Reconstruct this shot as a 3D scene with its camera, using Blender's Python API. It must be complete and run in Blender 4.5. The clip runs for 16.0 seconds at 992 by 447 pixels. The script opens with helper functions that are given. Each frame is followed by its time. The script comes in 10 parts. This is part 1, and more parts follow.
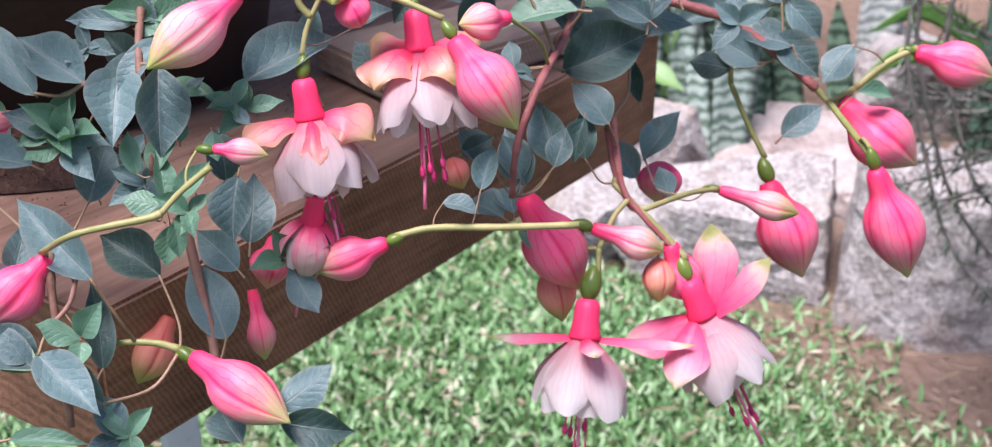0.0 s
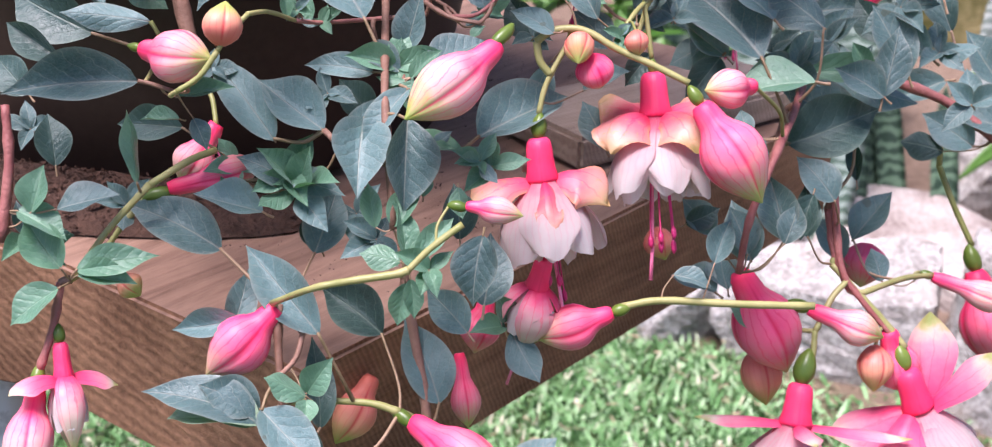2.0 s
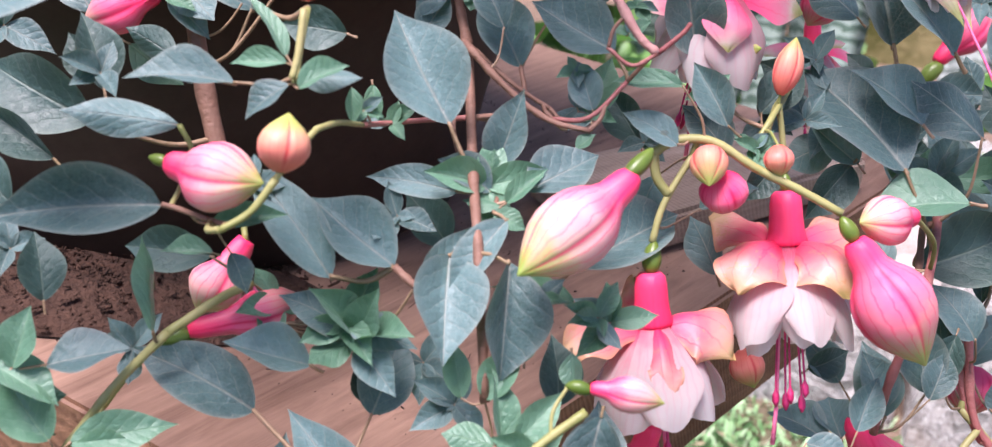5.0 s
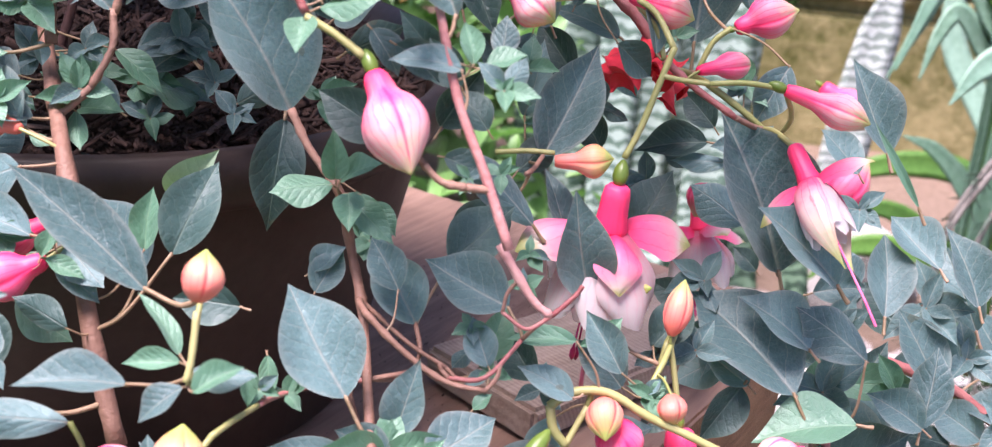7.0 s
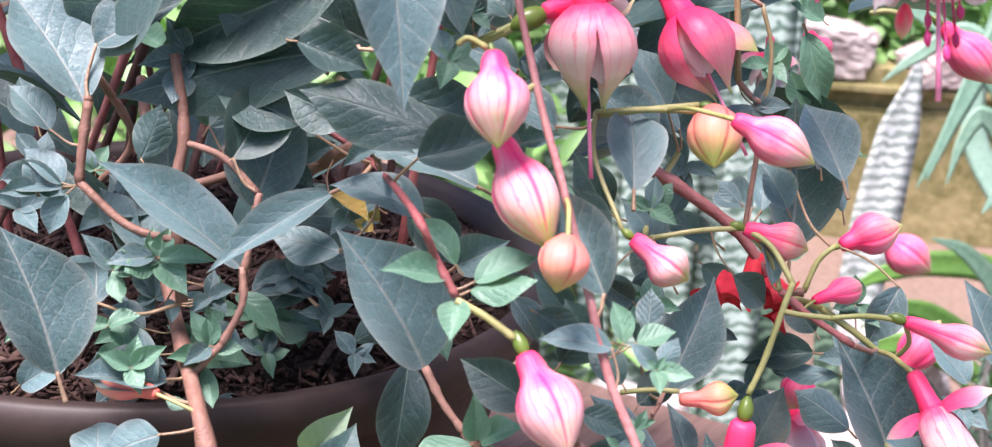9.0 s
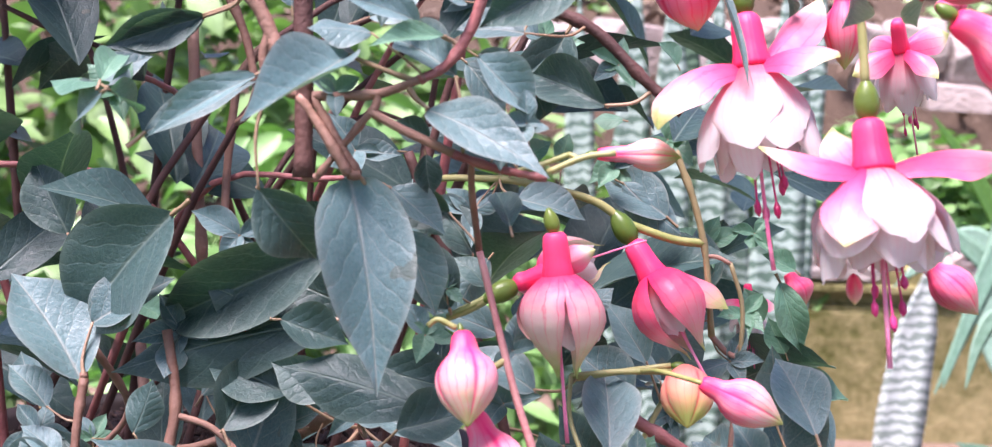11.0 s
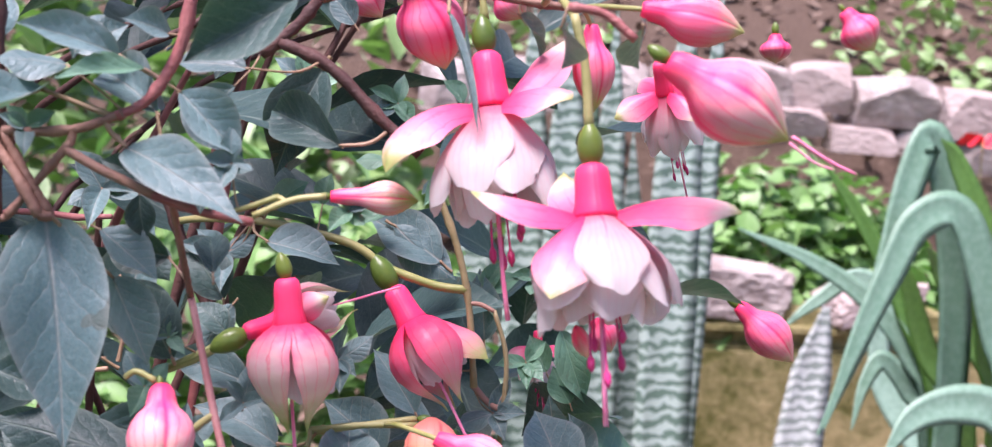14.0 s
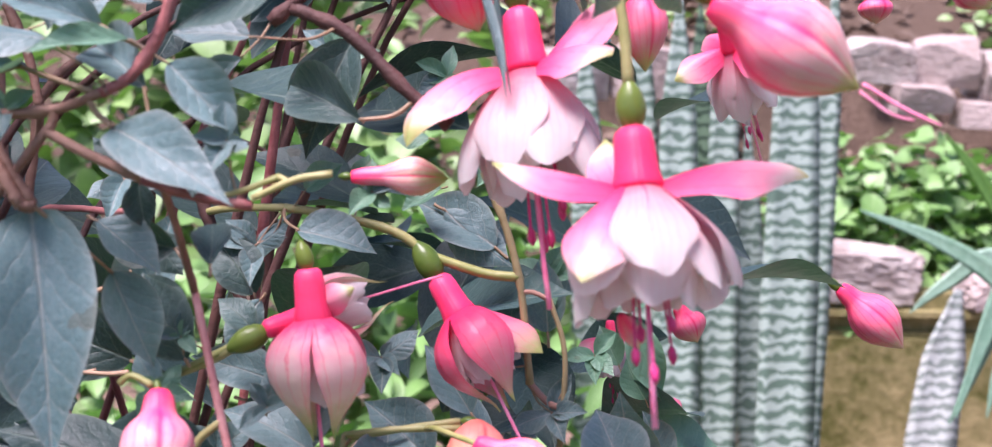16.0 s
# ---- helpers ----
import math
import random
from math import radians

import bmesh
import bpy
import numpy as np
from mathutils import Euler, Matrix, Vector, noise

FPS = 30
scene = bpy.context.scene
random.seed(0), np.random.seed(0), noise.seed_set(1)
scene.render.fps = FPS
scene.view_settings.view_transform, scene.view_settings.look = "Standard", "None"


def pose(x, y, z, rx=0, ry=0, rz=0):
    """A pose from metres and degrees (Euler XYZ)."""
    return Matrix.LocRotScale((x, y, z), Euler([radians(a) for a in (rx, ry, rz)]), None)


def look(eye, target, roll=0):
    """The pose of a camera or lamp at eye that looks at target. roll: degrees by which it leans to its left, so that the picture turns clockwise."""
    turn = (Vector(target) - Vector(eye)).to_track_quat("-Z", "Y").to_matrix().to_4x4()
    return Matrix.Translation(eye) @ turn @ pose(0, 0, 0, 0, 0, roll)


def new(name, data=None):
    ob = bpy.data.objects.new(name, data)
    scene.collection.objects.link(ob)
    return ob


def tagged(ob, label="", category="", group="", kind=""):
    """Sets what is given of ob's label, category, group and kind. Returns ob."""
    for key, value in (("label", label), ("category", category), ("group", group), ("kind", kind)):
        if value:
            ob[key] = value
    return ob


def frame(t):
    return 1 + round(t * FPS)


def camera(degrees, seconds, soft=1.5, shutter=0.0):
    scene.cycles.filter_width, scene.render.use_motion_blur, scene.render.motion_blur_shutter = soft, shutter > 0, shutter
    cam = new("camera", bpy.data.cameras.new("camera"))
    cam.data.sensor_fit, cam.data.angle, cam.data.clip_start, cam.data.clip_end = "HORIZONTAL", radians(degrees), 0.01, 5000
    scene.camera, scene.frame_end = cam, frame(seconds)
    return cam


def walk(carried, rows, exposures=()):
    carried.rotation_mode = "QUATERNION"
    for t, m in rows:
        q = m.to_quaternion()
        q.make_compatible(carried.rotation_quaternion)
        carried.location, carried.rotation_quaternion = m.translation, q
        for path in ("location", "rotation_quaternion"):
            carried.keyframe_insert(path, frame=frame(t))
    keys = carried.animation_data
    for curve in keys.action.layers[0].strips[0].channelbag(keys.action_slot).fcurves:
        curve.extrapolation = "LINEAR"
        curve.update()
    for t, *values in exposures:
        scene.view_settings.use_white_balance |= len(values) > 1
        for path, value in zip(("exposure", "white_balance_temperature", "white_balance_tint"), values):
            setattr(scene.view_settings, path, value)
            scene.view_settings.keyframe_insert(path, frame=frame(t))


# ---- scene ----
cam = camera(40.62, 16.0, soft=1.2)
PATH = [
    (0, (0.0013, 0.0000, 1.2786), (0.0013, 0.4450, 1.0505), -0.00),
    (0.5, (-0.0292, -0.0032, 1.2757), (-0.0298, 0.4458, 1.0557), 0.89),
    (1, (-0.0573, -0.0031, 1.2682), (-0.0653, 0.4461, 1.0488), 1.56),
    (1.5, (-0.0693, 0.0024, 1.2650), (-0.0879, 0.4532, 1.0494), 1.70),
    (2, (-0.0787, 0.0219, 1.2668), (-0.1003, 0.4767, 1.0603), 2.11),
    (2.5, (-0.0861, 0.0436, 1.2735), (-0.1077, 0.5008, 1.0723), 2.67),
    (3, (-0.0846, 0.0632, 1.2701), (-0.0999, 0.5227, 1.0736), 3.39),
    (3.2, (-0.0859, 0.0709, 1.2687), (-0.0997, 0.5315, 1.0747), 3.63),
    (5.3, (-0.1693, 0.1638, 1.2715), (-0.1555, 0.6157, 1.0579), 6.07),
    (5.5, (-0.1775, 0.1691, 1.2751), (-0.1576, 0.6217, 1.0635), 6.24),
    (6, (-0.1784, 0.1766, 1.3028), (-0.1384, 0.6307, 1.0974), 7.19),
    (6.5, (-0.1665, 0.1768, 1.3262), (-0.1242, 0.6343, 1.1290), 6.82),
    (7, (-0.1591, 0.1800, 1.3349), (-0.1129, 0.6407, 1.1462), 6.20),
    (7.5, (-0.1638, 0.1900, 1.3461), (-0.1167, 0.6530, 1.1633), 5.77),
    (8, (-0.1768, 0.1995, 1.3678), (-0.1319, 0.6658, 1.1930), 5.32),
    (8.5, (-0.1883, 0.2008, 1.3769), (-0.1454, 0.6694, 1.2079), 4.64),
    (9, (-0.2072, 0.1987, 1.3897), (-0.1657, 0.6708, 1.2302), 4.07),
    (9.2, (-0.2161, 0.1984, 1.3976), (-0.1754, 0.6740, 1.2487), 3.78),
    (11.3, (-0.1803, 0.1854, 1.4181), (-0.1497, 0.6776, 1.3356), 1.71),
    (11.5, (-0.1710, 0.1888, 1.4197), (-0.1370, 0.6810, 1.3386), 1.71),
    (12, (-0.1500, 0.1942, 1.4242), (-0.1076, 0.6865, 1.3474), 1.70),
    (12.5, (-0.1375, 0.1959, 1.4209), (-0.0870, 0.6877, 1.3464), 2.01),
    (13, (-0.1369, 0.1952, 1.4223), (-0.0809, 0.6867, 1.3498), 2.20),
    (13.5, (-0.1227, 0.1966, 1.4188), (-0.0651, 0.6880, 1.3469), 2.56),
    (14, (-0.1245, 0.2039, 1.4189), (-0.0673, 0.6955, 1.3475), 3.01),
    (14.5, (-0.1391, 0.2134, 1.4170), (-0.0809, 0.7047, 1.3446), 3.15),
    (15, (-0.1411, 0.2120, 1.4224), (-0.0810, 0.7032, 1.3508), 2.83),
    (15.5, (-0.1290, 0.2190, 1.4212), (-0.0778, 0.7112, 1.3493), 2.11),
    (16, (-0.0939, 0.2501, 1.4080), (-0.0827, 0.7443, 1.3328), 0.45),
]
walk(cam, [(t, look(eye, target, roll)) for t, eye, target, roll in PATH],
     [(0, 1.14, 6240, 23), (1.3, 1.26, 6260, 24), (2.5, 1.32, 6300, 22), (3.2, 1.34, 6300, 22), (5.5, 1.44, 6360, 23), (6.3, 1.63, 6360, 23), (7, 1.78, 6400, 26), (9, 1.86, 6440, 25), (11.5, 1.76, 6320, 29), (13.5, 1.48, 6320, 30), (16, 1.50, 6320, 31)])
cam.data.dof.use_dof = True
cam.data.dof.focus_distance = 0.57
cam.data.dof.aperture_fstop = 19.0

# ---------------------------------------------------------------- light
world = bpy.data.worlds.new("sky")
scene.world = world
world.use_nodes = True
wn, wl = world.node_tree.nodes, world.node_tree.links
sky = wn.new("ShaderNodeTexSky")
sky.sky_type = 'NISHITA'
sky.sun_disc = False
sky.sun_elevation = radians(70)
sky.sun_rotation = radians(224)
sky.air_density, sky.dust_density, sky.ozone_density = 1.0, 1.6, 1.8
wl.new(sky.outputs[0], wn["Background"].inputs[0])
wn["Background"].inputs[1].default_value = 0.082
sun = new("sun", bpy.data.lights.new("sun", 'SUN'))
sun.data.energy, sun.data.angle, sun.data.color = 3.6, radians(27), (1.0, 0.97, 0.95)
sun.matrix_world = look((-1.0, -1.05, 4.0), (0, 0, 0))


# ---------------------------------------------------------------- materials
def material(name, rough=0.6, metal=0.0, spec=0.5):
    m = bpy.data.materials.new(name)
    m.use_nodes = True
    b = m.node_tree.nodes["Principled BSDF"]
    b.inputs["Roughness"].default_value, b.inputs["Metallic"].default_value = rough, metal
    b.inputs["Specular IOR Level"].default_value = spec
    return m, m.node_tree.nodes, m.node_tree.links, b


def ramp(nodes, stops, interp='LINEAR'):
    r = nodes.new("ShaderNodeValToRGB")
    r.color_ramp.interpolation = interp
    while len(r.color_ramp.elements) < len(stops):
        r.color_ramp.elements.new(0.5)
    for e, (p, c) in zip(r.color_ramp.elements, stops):
        e.position, e.color = p, (*c, 1.0)
    return r


def mix(nodes, links, fac, a, b, blend='MIX'):
    x = nodes.new("ShaderNodeMix")
    x.data_type, x.blend_type = 'RGBA', blend
    for sock, v in ((x.inputs[0], fac), (x.inputs[6], a), (x.inputs[7], b)):
        if isinstance(v, bpy.types.NodeSocket):
            links.new(v, sock)
        elif isinstance(v, (int, float)):
            sock.default_value = v
        else:
            sock.default_value = (*v, 1.0)
    return x.outputs[2]


def calc(nodes, links, op, a, b=None, c=None):
    x = nodes.new("ShaderNodeMath")
    x.operation = op
    for sock, v in zip(x.inputs, (a, b, c)):
        if isinstance(v, bpy.types.NodeSocket):
            links.new(v, sock)
        elif v is not None:
            sock.default_value = v
    return x.outputs[0]


def tex_noise(nodes, links, scale, detail=4.0, coord=None, rough=0.55, dist=0.0):
    n = nodes.new("ShaderNodeTexNoise")
    n.inputs["Scale"].default_value, n.inputs["Detail"].default_value = scale, detail
    n.inputs["Roughness"].default_value, n.inputs["Distortion"].default_value = rough, dist
    if coord is not None:
        links.new(coord, n.inputs["Vector"])
    return n.outputs["Fac"]


def bump(nodes, links, b, height, strength, dist):
    n = nodes.new("ShaderNodeBump")
    n.inputs["Strength"].default_value, n.inputs["Distance"].default_value = strength, dist
    links.new(height, n.inputs["Height"])
    links.new(n.outputs[0], b.inputs["Normal"])


def stain(name, dark, light, scale, rough=0.8, fine=60.0, relief=0.5, depth=0.004, spread=(0.3, 0.7), spec=0.3):
    """A surface mottled at two scales, with relief."""
    m, n, l, b = material(name, rough, 0, spec)
    geo = n.new("ShaderNodeNewGeometry").outputs["Position"]
    f1 = tex_noise(n, l, scale, 6.0, geo, 0.62)
    f2 = tex_noise(n, l, fine, 5.0, geo, 0.65)
    f = calc(n, l, 'ADD', calc(n, l, 'MULTIPLY', f1, 0.6), calc(n, l, 'MULTIPLY', f2, 0.4))
    r = ramp(n, [(spread[0], dark), (spread[1], light)])
    l.new(f, r.inputs[0])
    l.new(r.outputs[0], b.inputs["Base Color"])
    bump(n, l, b, f2, relief, depth)
    return m


def leaf_material(name, dark, light, vein, rough=0.42, spec=0.75):
    """Veined leaf: local y runs from the base (0) to the tip (1), x across (-0.5 to 0.5)."""
    m, n, l, b = material(name, rough, 0, spec)
    uv = n.new("ShaderNodeTexCoord").outputs["UV"]
    sep = n.new("ShaderNodeSeparateXYZ")
    l.new(uv, sep.inputs[0])
    x, y = calc(n, l, 'SUBTRACT', sep.outputs[0], 0.5), sep.outputs[1]
    ax = calc(n, l, 'ABSOLUTE', x)
    rib = calc(n, l, 'SUBTRACT', 1.0, calc(n, l, 'DIVIDE', ax, calc(n, l, 'MULTIPLY_ADD', y, -0.022, 0.034)))
    rib = calc(n, l, 'MAXIMUM', rib, 0.0)
    ph = calc(n, l, 'MULTIPLY', calc(n, l, 'SUBTRACT', y, calc(n, l, 'MULTIPLY', calc(n, l, 'POWER', ax, 0.8), 0.62)), 6.5)
    ph = calc(n, l, 'ADD', ph, calc(n, l, 'MULTIPLY', tex_noise(n, l, 5.0, 2.0, uv), 0.9))
    tri = calc(n, l, 'PINGPONG', ph, 0.5)
    side = calc(n, l, 'MAXIMUM', calc(n, l, 'SUBTRACT', 1.0, calc(n, l, 'MULTIPLY', tri, 17.0)), 0.0)
    net = n.new("ShaderNodeTexVoronoi")
    net.feature, net.inputs["Scale"].default_value = 'DISTANCE_TO_EDGE', 30.0
    l.new(uv, net.inputs["Vector"])
    fine = calc(n, l, 'MAXIMUM', calc(n, l, 'SUBTRACT', 1.0, calc(n, l, 'MULTIPLY', net.outputs["Distance"], 9.0)), 0.0)
    info = n.new("ShaderNodeObjectInfo")
    geo = n.new("ShaderNodeNewGeometry")
    blot = tex_noise(n, l, 45.0, 5.0, geo.outputs["Position"])
    own = calc(n, l, 'FRACT', calc(n, l, 'ADD', info.outputs["Random"], geo.outputs["Random Per Island"]))
    tone = calc(n, l, 'ADD', calc(n, l, 'MULTIPLY', own, 0.55), calc(n, l, 'MULTIPLY', blot, 0.6))
    tone = calc(n, l, 'ADD', tone, calc(n, l, 'MULTIPLY_ADD', tex_noise(n, l, 480.0, 5.0, geo.outputs["Position"], 0.75), 0.9, -0.45))
    base = mix(n, l, tone, dark, light)
    v = calc(n, l, 'MINIMUM', calc(n, l, 'ADD', calc(n, l, 'MULTIPLY', rib, 0.62),
             calc(n, l, 'ADD', calc(n, l, 'MULTIPLY', side, 0.28), calc(n, l, 'MULTIPLY', fine, 0.15))), 1.0)
    col = mix(n, l, v, base, vein)
    dust = calc(n, l, 'MULTIPLY', calc(n, l, 'GREATER_THAN', tex_noise(n, l, 900.0, 2.0, geo.outputs["Position"]), 0.80), 0.14)
    col = mix(n, l, dust, col, (0.42, 0.46, 0.42))
    edge = n.new("ShaderNodeUVMap")
    edge.uv_map = "Edge"
    es = n.new("ShaderNodeSeparateXYZ")
    l.new(edge.outputs[0], es.inputs[0])
    margin = calc(n, l, 'MULTIPLY', calc(n, l, 'POWER', es.outputs[0], 9.0), 0.45)
    col = mix(n, l, margin, col, vein)
    wear = calc(n, l, 'MULTIPLY', calc(n, l, 'GREATER_THAN', tex_noise(n, l, 38.0, 3.0, geo.outputs["Position"]), 0.70), 0.55)
    col = mix(n, l, wear, col, tuple(0.5 * p + 0.5 * q for p, q in zip(dark, (0.16, 0.13, 0.07))))
    l.new(col, b.inputs["Base Color"])
    gloss = calc(n, l, 'MULTIPLY_ADD', tex_noise(n, l, 90.0, 5.0, geo.outputs["Position"], 0.7), 0.56, rough - 0.28)
    l.new(gloss, b.inputs["Roughness"])
    glow = n.new("ShaderNodeBsdfTranslucent")
    l.new(mix(n, l, 1.0, col, (1.3, 1.9, 0.75), 'MULTIPLY'), glow.inputs[0])
    both = n.new("ShaderNodeMixShader")
    both.inputs[0].default_value = 0.14
    l.new(b.outputs[0], both.inputs[1])
    l.new(glow.outputs[0], both.inputs[2])
    l.new(both.outputs[0], n["Material Output"].inputs[0])
    soft = calc(n, l, 'SMOOTH_MIN', tri, 0.3, 0.25)
    h = calc(n, l, 'ADD', calc(n, l, 'MULTIPLY', rib, -0.7), calc(n, l, 'MULTIPLY', soft, 0.72))
    h = calc(n, l, 'ADD', h, calc(n, l, 'ADD', calc(n, l, 'MULTIPLY', tex_noise(n, l, 9.0, 2.0, uv), 0.3), calc(n, l, 'MULTIPLY', fine, -0.04)))
    h = calc(n, l, 'ADD', h, calc(n, l, 'MULTIPLY', side, -0.12))
    crease = tex_noise(n, l, 380.0, 5.0, geo.outputs["Position"], 0.65, 0.6)
    h = calc(n, l, 'ADD', h, calc(n, l, 'MULTIPLY', crease, 1.0))
    bump(n, l, b, h, 0.45, 0.0014)
    b.inputs["Subsurface Weight"].default_value = 0.0
    b.inputs["Coat Weight"].default_value, b.inputs["Coat Roughness"].default_value = 0.12, 0.45
    b.inputs["Sheen Weight"].default_value = 0.12
    b.inputs["Sheen Roughness"].default_value = 0.40
    b.inputs["Sheen Tint"].default_value = (0.78, 0.88, 1.0, 1)
    return m


def petal_material(name, stops, veins, vein_colour, lobes=4, rough=0.5, mottled=0.25, panel=0.0, fine=0.34, thin=0.0):
    """Bud and petal skin: colour runs along local z from the stalk (0) to the tip (-1)."""
    m, n, l, b = material(name, rough, 0, 0.35)
    co = n.new("ShaderNodeTexCoord").outputs["Object"]
    sep = n.new("ShaderNodeSeparateXYZ")
    l.new(co, sep.inputs[0])
    x, y, z = sep.outputs
    info = n.new("ShaderNodeObjectInfo").outputs["Random"]
    pos = n.new("ShaderNodeNewGeometry").outputs["Position"]
    wob = calc(n, l, 'MULTIPLY', calc(n, l, 'SUBTRACT', tex_noise(n, l, 120.0, 3.0, pos), 0.5), mottled)
    along = calc(n, l, 'ADD', calc(n, l, 'MULTIPLY', z, -1.0), wob)
    along = calc(n, l, 'ADD', along, calc(n, l, 'MULTIPLY', calc(n, l, 'SUBTRACT', info, 0.5), 0.16))
    r = ramp(n, stops)
    l.new(along, r.inputs[0])
    col = r.outputs[0]
    ang = calc(n, l, 'MULTIPLY', calc(n, l, 'ARCTAN2', y, x), lobes / (2 * math.pi))
    seam = calc(n, l, 'PINGPONG', ang, 0.5)
    line = calc(n, l, 'MAXIMUM', calc(n, l, 'SUBTRACT', 1.0, calc(n, l, 'MULTIPLY', calc(n, l, 'ADD', seam, calc(n, l, 'MULTIPLY', wob, 0.06)), 13.0)), 0.0)
    streak = calc(n, l, 'PINGPONG', calc(n, l, 'MULTIPLY_ADD', ang, 5.0, calc(n, l, 'MULTIPLY', wob, 2.6)), 0.5)
    line2 = calc(n, l, 'MULTIPLY', calc(n, l, 'MAXIMUM', calc(n, l, 'SUBTRACT', 1.0, calc(n, l, 'MULTIPLY', streak, 9.0)), 0.0), fine)
    fade = ramp(n, [(0.0, (0, 0, 0)), (0.25, (1, 1, 1)), (0.86, (0.8, 0.8, 0.8)), (1.0, (0.05, 0.05, 0.05))])
    l.new(calc(n, l, 'MULTIPLY', z, -1.0), fade.inputs[0])
    f = calc(n, l, 'MULTIPLY', calc(n, l, 'MULTIPLY', calc(n, l, 'MAXIMUM', line, line2), veins), fade.outputs[0])
    if panel:
        mid = calc(n, l, 'MULTIPLY', calc(n, l, 'POWER', calc(n, l, 'MULTIPLY', seam, 2.0), 1.5), panel)
        col = mix(n, l, calc(n, l, 'MULTIPLY', mid, fade.outputs[0]), col, (0.63, 0.31, 0.32))
    if thin:
        uv = n.new("ShaderNodeTexCoord").outputs["UV"]
        sp = n.new("ShaderNodeSeparateXYZ")
        l.new(uv, sp.inputs[0])
        across = calc(n, l, 'SUBTRACT', sp.outputs[0], 0.5)
        fan = calc(n, l, 'ADD', calc(n, l, 'MULTIPLY', across, 9.0), calc(n, l, 'MULTIPLY', tex_noise(n, l, 5.0, 3.0, uv), 1.2))
        rib = calc(n, l, 'MAXIMUM', calc(n, l, 'SUBTRACT', 1.0, calc(n, l, 'MULTIPLY', calc(n, l, 'PINGPONG', fan, 0.5), 5.0)), 0.0)
        f = calc(n, l, 'MULTIPLY', calc(n, l, 'MULTIPLY', rib, calc(n, l, 'SUBTRACT', 1.15, sp.outputs[1])), veins)
        rim = calc(n, l, 'MULTIPLY', calc(n, l, 'POWER', calc(n, l, 'MULTIPLY', calc(n, l, 'ABSOLUTE', across), 2.0), 4.0), calc(n, l, 'MULTIPLY', sp.outputs[1], 0.7))
        col = mix(n, l, rim, col, (0.64, 0.50, 0.47))
    col = mix(n, l, f, col, vein_colour)
    l.new(col, b.inputs["Base Color"])
    if thin:
        glow = n.new("ShaderNodeBsdfTranslucent")
        l.new(col, glow.inputs[0])
        both = n.new("ShaderNodeMixShader")
        both.inputs[0].default_value = thin
        l.new(b.outputs[0], both.inputs[1])
        l.new(glow.outputs[0], both.inputs[2])
        l.new(both.outputs[0], n["Material Output"].inputs[0])
    b.inputs["Subsurface Weight"].default_value = 0.0 if thin else 0.25
    b.inputs["Subsurface Radius"].default_value = (0.006, 0.003, 0.003)
    b.inputs["Subsurface Scale"].default_value = 0.5
    bump(n, l, b, calc(n, l, 'ADD', calc(n, l, 'MULTIPLY', line, -0.5), calc(n, l, 'MULTIPLY', tex_noise(n, l, 260.0, 3.0, pos), 0.5)), 0.22, 0.0008)
    return m


def stem_material(name, dark, light, rough=0.5, relief=0.6):
    m, n, l, b = material(name, rough, 0, 0.4)
    pos = n.new("ShaderNodeNewGeometry").outputs["Position"]
    info = n.new("ShaderNodeObjectInfo").outputs["Random"]
    f = calc(n, l, 'ADD', calc(n, l, 'MULTIPLY', tex_noise(n, l, 90.0, 5.0, pos), 0.7), calc(n, l, 'MULTIPLY', info, 0.3))
    r = ramp(n, [(0.3, dark), (0.72, light)])
    l.new(f, r.inputs[0])
    l.new(r.outputs[0], b.inputs["Base Color"])
    bump(n, l, b, tex_noise(n, l, 500.0, 4.0, pos), relief, 0.0012)
    return m


HOT = (0.86, 0.03, 0.12)
M_LEAF = leaf_material("fuchsia_leaf", (0.017, 0.050, 0.050), (0.122, 0.212, 0.218), (0.31, 0.31, 0.28), 0.46, 0.55)
M_LEAF_YOUNG = leaf_material("young_leaf", (0.045, 0.128, 0.075), (0.125, 0.250, 0.165), (0.20, 0.32, 0.21), 0.40, 0.7)
M_LEAF_BACK = leaf_material("leaf_underside", (0.17, 0.25, 0.16), (0.22, 0.30, 0.20), (0.32, 0.38, 0.26), 0.6)
# Copy of the leaf material with the bush's shade put into its colour
M_LEAF_DARK = leaf_material("shaded_leaf", (0.006, 0.021, 0.018), (0.040, 0.088, 0.080), (0.15, 0.19, 0.16), 0.46, 0.5)
M_BUD_PALE = petal_material("pale_bud_skin", [(0.0, HOT), (0.24, (0.86, 0.06, 0.18)), (0.38, (0.739, 0.136, 0.224)), (0.56, (0.70, 0.32, 0.34)), (0.74, (0.65, 0.40, 0.32)), (0.89, (0.405, 0.376, 0.128)), (1.0, (0.24, 0.34, 0.06))], 1.0, (0.80, 0.022, 0.13), mottled=0.46, panel=0.62, fine=0.62)
M_BUD_PINK = petal_material("pink_bud_skin", [(0.0, HOT), (0.24, (0.86, 0.05, 0.17)), (0.44, (0.84, 0.095, 0.22)), (0.66, (0.695, 0.152, 0.224)), (0.85, (0.581, 0.304, 0.232)), (1.0, (0.36, 0.4, 0.12))], 1.0, (0.72, 0.012, 0.085), mottled=0.42, panel=0.34, fine=0.6)
M_BUD_ORANGE = petal_material("young_bud_skin", [(0.0, (0.64, 0.14, 0.10)), (0.35, (0.72, 0.21, 0.17)), (0.68, (0.66, 0.31, 0.19)), (0.92, (0.36, 0.38, 0.10))], 0.9, (0.58, 0.035, 0.05), fine=0.30)
